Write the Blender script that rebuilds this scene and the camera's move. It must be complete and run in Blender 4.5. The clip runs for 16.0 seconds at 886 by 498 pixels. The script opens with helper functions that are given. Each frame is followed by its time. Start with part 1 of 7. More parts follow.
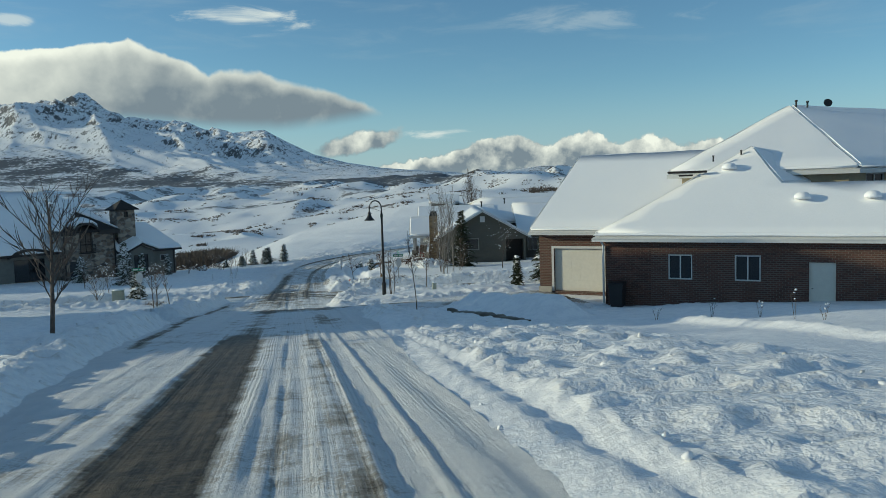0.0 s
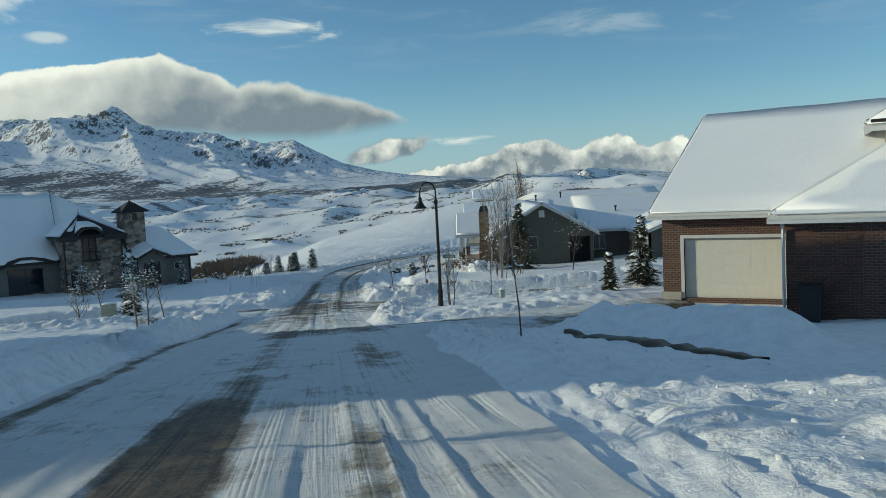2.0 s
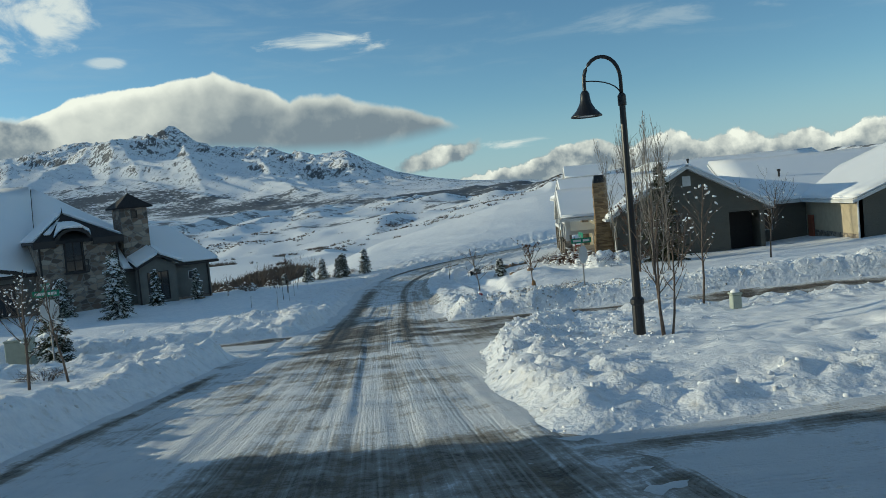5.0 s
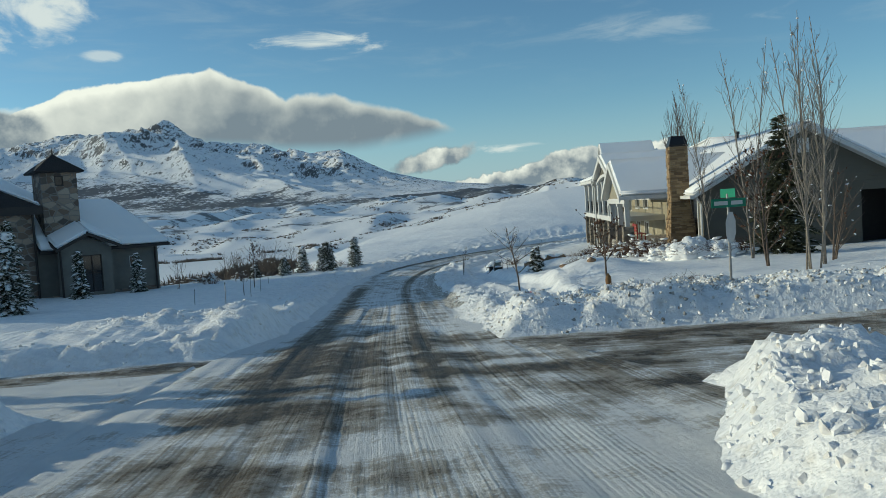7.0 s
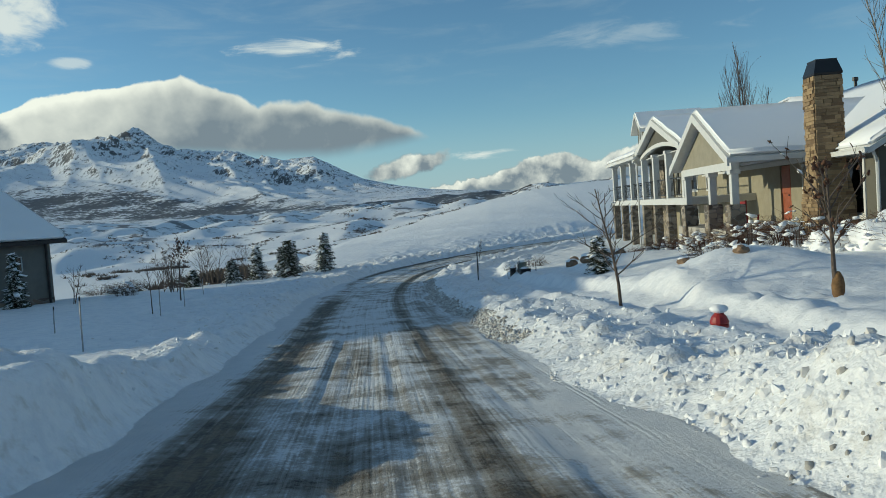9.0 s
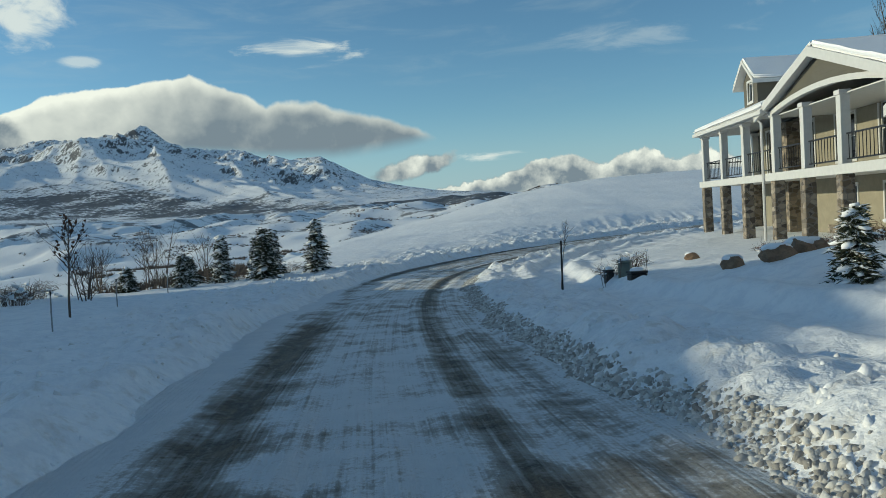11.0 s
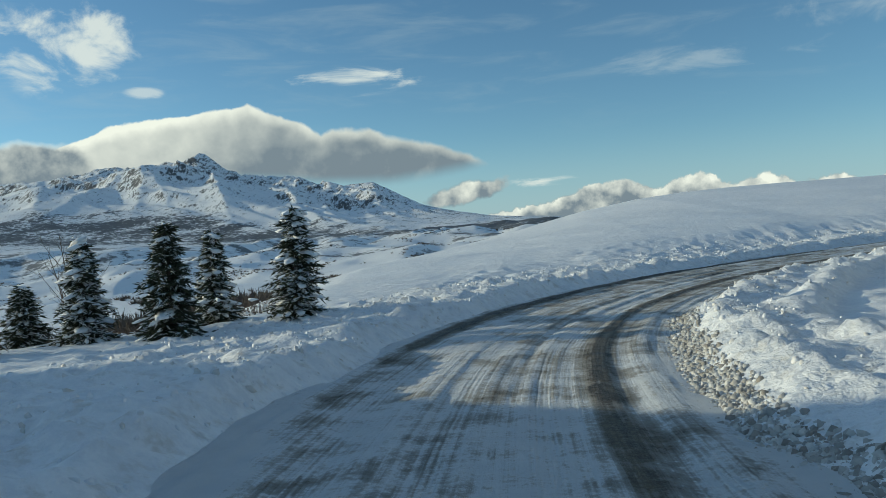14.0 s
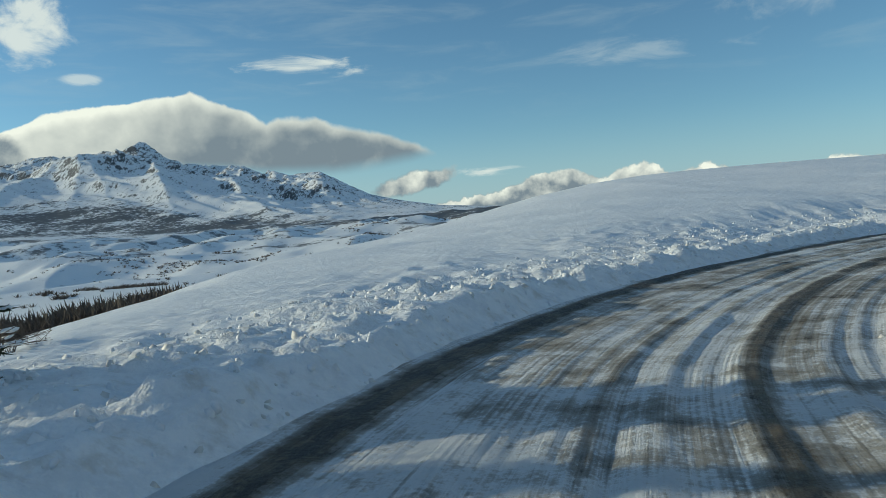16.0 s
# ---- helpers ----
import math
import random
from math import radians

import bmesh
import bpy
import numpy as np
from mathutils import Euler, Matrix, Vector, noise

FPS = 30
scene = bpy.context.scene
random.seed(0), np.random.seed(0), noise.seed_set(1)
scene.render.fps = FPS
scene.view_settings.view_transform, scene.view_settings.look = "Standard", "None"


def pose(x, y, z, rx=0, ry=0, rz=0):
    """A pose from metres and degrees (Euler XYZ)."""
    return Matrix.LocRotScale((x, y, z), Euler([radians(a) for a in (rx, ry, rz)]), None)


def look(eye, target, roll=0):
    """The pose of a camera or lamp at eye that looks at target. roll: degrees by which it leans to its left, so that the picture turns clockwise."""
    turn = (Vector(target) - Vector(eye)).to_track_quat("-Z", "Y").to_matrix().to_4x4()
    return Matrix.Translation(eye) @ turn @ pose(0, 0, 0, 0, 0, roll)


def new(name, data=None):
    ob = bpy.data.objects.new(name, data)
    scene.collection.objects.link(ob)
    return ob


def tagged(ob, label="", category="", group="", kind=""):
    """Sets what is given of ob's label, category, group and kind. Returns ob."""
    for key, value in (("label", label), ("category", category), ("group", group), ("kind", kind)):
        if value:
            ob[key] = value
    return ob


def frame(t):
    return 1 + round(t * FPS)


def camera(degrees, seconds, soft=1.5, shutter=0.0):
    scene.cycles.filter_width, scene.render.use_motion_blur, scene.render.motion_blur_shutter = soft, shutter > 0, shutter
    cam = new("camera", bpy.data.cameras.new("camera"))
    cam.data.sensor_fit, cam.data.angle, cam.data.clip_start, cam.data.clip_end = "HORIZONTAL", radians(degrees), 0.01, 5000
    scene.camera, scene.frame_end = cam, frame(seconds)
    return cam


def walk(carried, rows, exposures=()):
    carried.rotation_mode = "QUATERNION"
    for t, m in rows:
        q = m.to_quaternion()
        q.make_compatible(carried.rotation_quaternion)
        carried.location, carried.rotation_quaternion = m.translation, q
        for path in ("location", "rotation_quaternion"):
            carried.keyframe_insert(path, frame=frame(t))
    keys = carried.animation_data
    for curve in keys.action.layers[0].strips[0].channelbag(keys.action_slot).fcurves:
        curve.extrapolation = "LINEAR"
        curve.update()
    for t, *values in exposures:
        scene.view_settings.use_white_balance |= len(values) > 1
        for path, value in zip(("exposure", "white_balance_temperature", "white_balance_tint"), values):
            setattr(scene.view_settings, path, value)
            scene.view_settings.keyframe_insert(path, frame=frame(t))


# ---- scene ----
cam = camera(59.6, 16.0, soft=0.65)
PATH = [
    (0, (0.51, -1.851, 1.134), (0.513, 0.143, 0.974), -1.7),
    (0.5, (0.059, 0.823, 0.842), (0.034, 2.817, 0.691), -2.3),
    (1, (-0.432, 3.537, 0.549), (-0.463, 5.531, 0.399), -2.6),
    (1.5, (-0.983, 6.247, 0.212), (-1.03, 8.241, 0.063), -2.6),
    (2, (-1.523, 9.08, -0.124), (-1.595, 11.074, -0.265), -2.8),
    (2.5, (-2.106, 11.985, -0.451), (-2.232, 13.976, -0.588), -3.1),
    (3, (-2.697, 15.032, -0.813), (-2.855, 17.021, -0.947), -3.8),
    (3.5, (-3.285, 18.028, -1.165), (-3.458, 20.016, -1.294), -4.1),
    (4, (-3.937, 21.4, -1.479), (-4.107, 23.388, -1.612), -4.4),
    (4.5, (-4.583, 24.652, -1.919), (-4.759, 26.641, -2.046), -4.7),
    (5, (-5.163, 28.095, -2.183), (-5.374, 30.08, -2.301), -5.2),
    (7.5, (-8.441, 43.978, -4.155), (-8.614, 45.967, -4.269), -3.1),
    (8, (-9.097, 47.2, -4.435), (-9.25, 49.191, -4.552), -2.9),
    (8.5, (-9.67, 50.425, -4.69), (-9.815, 52.417, -4.798), -3.5),
    (9, (-10.264, 53.693, -4.932), (-10.389, 55.686, -5.032), -4.0),
    (9.2, (-10.548, 55.008, -4.966), (-10.671, 57.001, -5.078), -3.9),
    (11.3, (-12.657, 68.295, -5.982), (-12.799, 70.288, -6.068), -3.5),
    (11.5, (-12.866, 69.695, -6.071), (-13.005, 71.689, -6.146), -3.6),
    (12, (-13.38, 72.812, -6.197), (-13.518, 74.806, -6.265), -3.5),
    (12.5, (-13.898, 75.787, -6.317), (-14.066, 77.78, -6.354), -3.3),
    (13, (-14.321, 78.672, -6.452), (-14.527, 80.661, -6.468), -3.3),
    (13.5, (-14.705, 81.523, -6.561), (-14.93, 83.51, -6.58), -3.4),
    (14, (-15.048, 84.295, -6.68), (-15.318, 86.277, -6.702), -3.5),
    (14.5, (-15.277, 86.98, -6.755), (-15.539, 88.962, -6.782), -3.8),
    (15, (-15.474, 89.315, -6.824), (-15.72, 91.299, -6.857), -3.6),
    (15.5, (-15.557, 91.744, -6.906), (-15.775, 93.731, -6.949), -3.6),
    (16, (-15.514, 94.097, -6.967), (-15.653, 96.091, -7.024), -3.8),
]
walk(cam, [(t, look(eye, target, roll)) for t, eye, target, roll in PATH], exposures=[(0, -0.04, 6150, -8), (16, -0.04, 6150, -8)])

# ---------------------------------------------------------------- world, sun
SUN_EL, SUN_AZ = 12.1, -86.0          # degrees above the horizon; from +y towards +x
sun_way = Vector((math.sin(radians(SUN_AZ)) * math.cos(radians(SUN_EL)), math.cos(radians(SUN_AZ)) * math.cos(radians(SUN_EL)), math.sin(radians(SUN_EL))))
sun = new("sun", bpy.data.lights.new("sun", "SUN"))
sun.data.energy, sun.data.angle, sun.data.color = 3.3, radians(0.6), (1.0, 0.83, 0.62)
sun.matrix_world = look(sun_way * 100, (0, 0, 0))


class Nodes:
    """Short way to write node trees."""

    def __init__(self, tree):
        self.tree = tree
        tree.nodes.clear()

    def add(self, kind, **settings):
        node = self.tree.nodes.new(kind)
        for key, value in settings.items():
            if key in ("operation", "blend_type", "data_type", "interpolation_type", "noise_dimensions", "feature", "sky_type", "attribute_name", "clamp", "vector_type", "offset", "squash", "distance", "wave_type", "bands_direction"):
                setattr(node, key, value)
        return node

    def put(self, socket, value):
        if isinstance(value, bpy.types.NodeSocket):
            self.tree.links.new(value, socket)
        elif value is not None:
            socket.default_value = value

    def math(self, op, a, b=None, c=None, clamp=False):
        n = self.tree.nodes.new("ShaderNodeMath")
        n.operation, n.use_clamp = op, clamp
        self.put(n.inputs[0], a), self.put(n.inputs[1], b), self.put(n.inputs[2], c)
        return n.outputs[0]

    def ramp(self, v, lo, hi, to_lo=0.0, to_hi=1.0, smooth=True):
        n = self.tree.nodes.new("ShaderNodeMapRange")
        n.interpolation_type = "SMOOTHSTEP" if smooth else "LINEAR"
        for i, x in enumerate((v, lo, hi, to_lo, to_hi)):
            self.put(n.inputs[i], x)
        return n.outputs[0]

    def mix(self, f, a, b, blend="MIX"):
        n = self.tree.nodes.new("ShaderNodeMix")
        n.data_type, n.blend_type = "RGBA", blend
        self.put(n.inputs[0], f)
        self.put(n.inputs[6], (*a, 1) if isinstance(a, tuple) and len(a) == 3 else a)
        self.put(n.inputs[7], (*b, 1) if isinstance(b, tuple) and len(b) == 3 else b)
        return n.outputs[2]

    def noise(self, vec, scale, detail=3.0, rough=0.55, distort=0.0):
        n = self.tree.nodes.new("ShaderNodeTexNoise")
        self.put(n.inputs["Vector"], vec)
        n.inputs["Scale"].default_value, n.inputs["Detail"].default_value = scale, detail
        n.inputs["Roughness"].default_value, n.inputs["Distortion"].default_value = rough, distort
        return n.outputs["Fac"]

    def coords(self, kind="Object"):
        return self.tree.nodes.new("ShaderNodeTexCoord").outputs[kind]

    def stretch(self, vec, sx, sy, sz, rot=(0, 0, 0)):
        n = self.tree.nodes.new("ShaderNodeMapping")
        self.put(n.inputs["Vector"], vec)
        n.inputs["Scale"].default_value, n.inputs["Rotation"].default_value = (sx, sy, sz), rot
        return n.outputs[0]

    def bump(self, height, strength=0.5, distance=0.05, normal=None):
        n = self.tree.nodes.new("ShaderNodeBump")
        n.inputs["Strength"].default_value, n.inputs["Distance"].default_value = strength, distance
        self.put(n.inputs["Height"], height)
        if normal is not None:
            self.put(n.inputs["Normal"], normal)
        return n.outputs[0]


def build_world():
    world = bpy.data.worlds.new("sky")
    scene.world = world
    world.use_nodes = True
    k = Nodes(world.node_tree)
    sky = k.add("ShaderNodeTexSky", sky_type="NISHITA")
    sky.sun_disc, sky.sun_elevation, sky.sun_rotation = False, radians(SUN_EL), radians(SUN_AZ)
    sky.altitude, sky.air_density, sky.dust_density, sky.ozone_density = 1500, 1.0, 0.3, 2.3
    way = k.coords("Generated")
    sep = k.tree.nodes.new("ShaderNodeSeparateXYZ")
    k.put(sep.inputs[0], way)
    az = k.math("MULTIPLY", k.math("ARCTAN2", sep.outputs[0], sep.outputs[1]), 57.2958)
    el = k.math("MULTIPLY", k.math("ARCSINE", sep.outputs[2]), 57.2958)
    n1 = k.math("SUBTRACT", k.noise(way, 22, 8, 0.62), 0.5)
    n2 = k.math("SUBTRACT", k.noise(k.stretch(way, 1, 1, 1, (0.4, 0.2, 1.1)), 15, 6, 0.6), 0.5)
    azn = k.math("ADD", az, k.math("MULTIPLY", n1, 5.0))
    eln = k.math("ADD", el, k.math("MULTIPLY", n2, 2.0))
    fine = k.math("SUBTRACT", k.noise(way, 60, 6, 0.6), 0.5)
    # relief: puffs brighten on the side that looks to the sun
    shifted = k.tree.nodes.new("ShaderNodeMapping")
    k.put(shifted.inputs["Vector"], way)
    shifted.inputs["Location"].default_value = (0.010, 0.004, -0.009)
    puff = k.math("SUBTRACT", k.noise(way, 26, 5, 0.55), k.noise(shifted.outputs[0], 26, 5, 0.55))
    puff2 = k.math("SUBTRACT", k.noise(way, 9, 3, 0.5), k.noise(shifted.outputs[0], 9, 3, 0.5))

    def curve(rows):
        out = rows[0][1]
        for (a, u), (b, v) in zip(rows, rows[1:]):
            out = k.math("ADD", out, k.ramp(az, a, b, 0.0, v - u, smooth=False))
        return out

    swell = k.math("SUBTRACT", k.noise(way, 15, 2, 0.5), 0.5)
    curl = k.math("SUBTRACT", k.noise(way, 48, 3, 0.55), 0.5)
    rag = k.math("ADD", k.math("MULTIPLY", swell, 0.9), k.math("MULTIPLY", curl, 0.6))
    # one broad cloud lying on the mountain: its top and its flat base by azimuth
    top = curve([(-46, 4.0), (-40, 5.6), (-35.4, 6.9), (-32.8, 8.0), (-30.1, 9.2), (-26.7, 9.8), (-22.4, 10.2), (-21.3, 10.6), (-20.0, 10.1), (-17.4, 9.05), (-16.2, 8.4), (-15.3, 8.7), (-12.6, 8.6), (-11.4, 8.05), (-9.4, 7.65), (-7.8, 7.2), (-5.3, 6.4), (-4.2, 5.7), (-2.5, 3.5)])
    base = curve([(-46, 4.0), (-33, 4.8), (-22, 5.2), (-16.5, 4.75), (-11.6, 4.5), (-7.5, 5.0), (-5.8, 5.25), (-3.5, 5.8)])
    down = k.math("ADD", k.math("SUBTRACT", top, el), rag)
    above = k.math("ADD", k.math("SUBTRACT", el, base), k.math("MULTIPLY", n2, 0.45))
    cover = k.math("MULTIPLY", k.ramp(down, -0.02, k.ramp(az, -26, -8, 0.16, 0.5)), k.ramp(above, -0.5, 0.7))
    rim = k.ramp(down, 1.25, 0.05)
    lit = k.math("ADD", k.math("MULTIPLY", rim, 0.50), k.math("MULTIPLY", k.ramp(az, -17, -32), 0.62))
    lit = k.math("ADD", lit, k.math("MULTIPLY", k.ramp(above, 0.8, 4.6), 0.32))
    lit = k.math("ADD", lit, k.math("MULTIPLY", puff, 0.5))
    light = k.math("ADD", lit, k.math("MULTIPLY", puff2, 1.0))
    # its darker western lobe
    dx = k.math("DIVIDE", k.math("SUBTRACT", k.math("ADD", az, k.math("MULTIPLY", n1, 2.2)), -35.2), 3.6)
    dy = k.math("DIVIDE", k.math("SUBTRACT", k.math("ADD", el, k.math("MULTIPLY", n2, 1.4)), 6.3), 1.7)
    d = k.math("SQRT", k.math("ADD", k.math("MULTIPLY", dx, dx), k.math("MULTIPLY", dy, dy)))
    lobe = k.ramp(d, 1.12, 0.8)
    shade_lobe = k.math("ADD", 0.16, k.math("ADD", k.math("MULTIPLY", dy, 0.2), k.math("MULTIPLY", puff, 1.5)))
    light = k.math("ADD", k.math("MULTIPLY", light, k.math("SUBTRACT", 1.0, lobe)), k.math("MULTIPLY", shade_lobe, lobe))
    cover = k.math("MAXIMUM", cover, lobe)
    # the bank of heaped clouds on the horizon
    top2 = curve([(-8, -1), (-5.5, 0.9), (-3.9, 1.8), (-0.9, 2.4), (1.2, 2.7), (2.9, 3.4), (5.8, 3.8), (7.7, 2.9), (10.9, 3.75), (13.2, 2.9), (15.1, 3.4), (17.3, 2.5), (19.3, 2.9), (21, 2.2), (23, 3.2), (26, 2.7), (30, 3.2), (36, 2.2), (50, 3.2), (70, 2.4)])
    down2 = k.math("ADD", k.math("SUBTRACT", top2, el), k.math("ADD", k.math("MULTIPLY", n1, 1.5), k.math("MULTIPLY", fine, 0.8)))
    m2 = k.math("MULTIPLY", k.ramp(down2, -0.02, 0.22), k.ramp(el, -0.5, 1.6, 0.55, 1.0))
    s2 = k.math("ADD", k.math("MULTIPLY", k.ramp(down2, 1.5, 0.0), 0.62), 0.20)
    s2 = k.math("ADD", s2, k.math("ADD", k.math("MULTIPLY", puff, 2.6), k.math("MULTIPLY", puff2, 1.6)))
    light = k.math("ADD", k.math("MULTIPLY", light, k.math("SUBTRACT", 1.0, m2)), k.math("MULTIPLY", s2, m2))
    cover = k.math("MAXIMUM", cover, m2)
    # lesser clouds: azimuth, height, half widths, softness, thickness
    banks = [(-5.7, 3.45, 3.1, 0.75, 0.5, 0.45), (-75, 5, 16, 2, 0.8, 0.7), (130, 5, 30, 3, 0.6, 0.7), (-140, 6, 30, 3, 0.7, 0.7)]
    for a, e, ra, re, soft, thick in banks:
        dx = k.math("DIVIDE", k.math("SUBTRACT", azn, a), ra)
        dy = k.math("DIVIDE", k.math("SUBTRACT", k.math("SUBTRACT", eln, k.math("MULTIPLY", k.math("SUBTRACT", azn, a), 0.17 if ra < 4 else 0.0)), e), re)
        d = k.math("SQRT", k.math("ADD", k.math("MULTIPLY", dx, dx), k.math("MULTIPLY", dy, dy)))
        m = k.ramp(d, 1.0 + soft * 0.35, 1.0 - soft * 0.5)
        sh = k.math("ADD", k.math("MULTIPLY", dy, 0.3), k.math("ADD", thick, k.math("MULTIPLY", puff, 2.0)))
        light = k.math("ADD", k.math("MULTIPLY", light, k.math("SUBTRACT", 1.0, m)), k.math("MULTIPLY", sh, m))
        cover = k.math("MAXIMUM", cover, m)
    lit = light
    # thin streaky wisps
    flat_way = k.tree.nodes.new("ShaderNodeCombineXYZ")
    k.put(flat_way.inputs[0], az), k.put(flat_way.inputs[1], el)
    streaks = k.noise(k.stretch(flat_way.outputs[0], 0.16, 0.62, 1, (0, 0, 0.12)), 1.0, 6, 0.6, 0.6)
    fluff = k.noise(k.stretch(flat_way.outputs[0], 0.26, 0.34, 1, (0, 0, -0.5)), 1.0, 6, 0.6, 0.5)
    wisps = None
    for a, e, ra, re, grain, thin in ((-13.6, 12.0, 5.6, 1.15, streaks, 0.85), (-28.2, 11.3, 1.5, 0.5, streaks, 0.55), (-32.5, 14.0, 6.0, 3.4, fluff, 0.85), (-0.4, 3.9, 3.6, 0.42, streaks, 0.95), (12, 11.5, 9, 1.2, streaks, 0.22), (21, 13.5, 5, 1.6, fluff, 0.2)):
        dx = k.math("DIVIDE", k.math("SUBTRACT", az, a), ra)
        dy = k.math("DIVIDE", k.math("SUBTRACT", el, e), re)
        d = k.math("SQRT", k.math("ADD", k.math("MULTIPLY", dx, dx), k.math("MULTIPLY", dy, dy)))
        inner = k.math("ADD", grain, k.math("MULTIPLY", k.math("SUBTRACT", 0.55, d), 0.32))
        m = k.math("MULTIPLY", k.ramp(inner, 0.42, 0.66, 0.0, thin), k.ramp(d, 1.15, 0.75))
        wisps = m if wisps is None else k.math("MAXIMUM", wisps, m)
    # thin high veil; overhead, out of view, it is brightened to lift the shade
    veil_and_fill = k.noise(k.stretch(way, 3, 3, 16, (0.15, 0.1, 0.3)), 2.2, 5, 0.6, 0.4)
    veil_and_fill = k.math("MULTIPLY", k.ramp(veil_and_fill, 0.48, 0.78), k.math("ADD", k.ramp(el, 6, 12, 0.0, 0.2), k.ramp(el, 18, 50, 0.0, 0.85)))
    shade = k.mix(k.ramp(lit, 0.05, 1.15, smooth=False), (1.6, 1.8, 2.15), (7.2, 6.6, 6.0))
    sky_c = k.mix(1.0, sky.outputs[0], (0.80, 0.85, 0.89), "MULTIPLY")
    haze = k.ramp(el, 8.0, 0.0, 0.0, 0.72)
    col = k.mix(haze, sky_c, (2.6, 3.3, 4.15))
    col = k.mix(veil_and_fill, col, k.mix(k.ramp(el, 16, 40), (3.6, 3.9, 4.2), (6.6, 6.7, 6.9)))
    col = k.mix(wisps, col, (6.0, 5.7, 5.5))
    col = k.mix(cover, col, shade)
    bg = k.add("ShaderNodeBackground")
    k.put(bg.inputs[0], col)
    bg.inputs[1].default_value = 0.142
    out = k.add("ShaderNodeOutputWorld")
    k.put(out.inputs[0], bg.outputs[0])


build_world()


# ---------------------------------------------------------------- materials
def material(name, build):
    m = bpy.data.materials.new(name)
    m.use_nodes = True
    k = Nodes(m.node_tree)
    shader = k.add("ShaderNodeBsdfPrincipled")
    out = k.add("ShaderNodeOutputMaterial")
    k.put(out.inputs[0], shader.outputs[0])
    build(k, lambda **v: [k.put(shader.inputs[n.replace("_", " ")], x) for n, x in v.items()])
    return m


def plain(name, color, rough=0.7, vary=0.15, scale=6.0, bump=0.0, metal=0.0):
    def build(k, put):
        c = k.coords()
        n = k.noise(c, scale, 4)
        n2 = k.noise(c, scale * 9, 3)
        f = k.math("ADD", k.math("MULTIPLY", n, 0.7), k.math("MULTIPLY", n2, 0.3))
        dark = tuple(x * (1 - vary) for x in color)
        lite = tuple(min(1, x * (1 + vary)) for x in color)
        put(Base_Color=k.mix(k.ramp(f, 0.3, 0.7), dark, lite), Roughness=k.ramp(n2, 0.2, 0.8, rough - 0.08, min(1, rough + 0.08)), Metallic=metal)
        if bump:
            put(Normal=k.bump(n2, bump, 0.02))
    return material(name, build)


def build_snow(k, put, lump=0.0):
    c = k.coords()
    n = k.noise(c, 0.6, 5)
    fine = k.noise(c, 9, 6, 0.65)
    grain = k.noise(c, 55, 3, 0.7)
    put(Base_Color=k.mix(n, (0.86, 0.88, 0.905), (0.93, 0.93, 0.925)), Roughness=0.6, Subsurface_Weight=0.0, Specular_IOR_Level=0.3)
    h = k.math("ADD", k.math("MULTIPLY", fine, 0.8), k.math("MULTIPLY", grain, 0.2))
    put(Normal=k.bump(h, 0.35, 0.035))


SNOW = material("snow", build_snow)


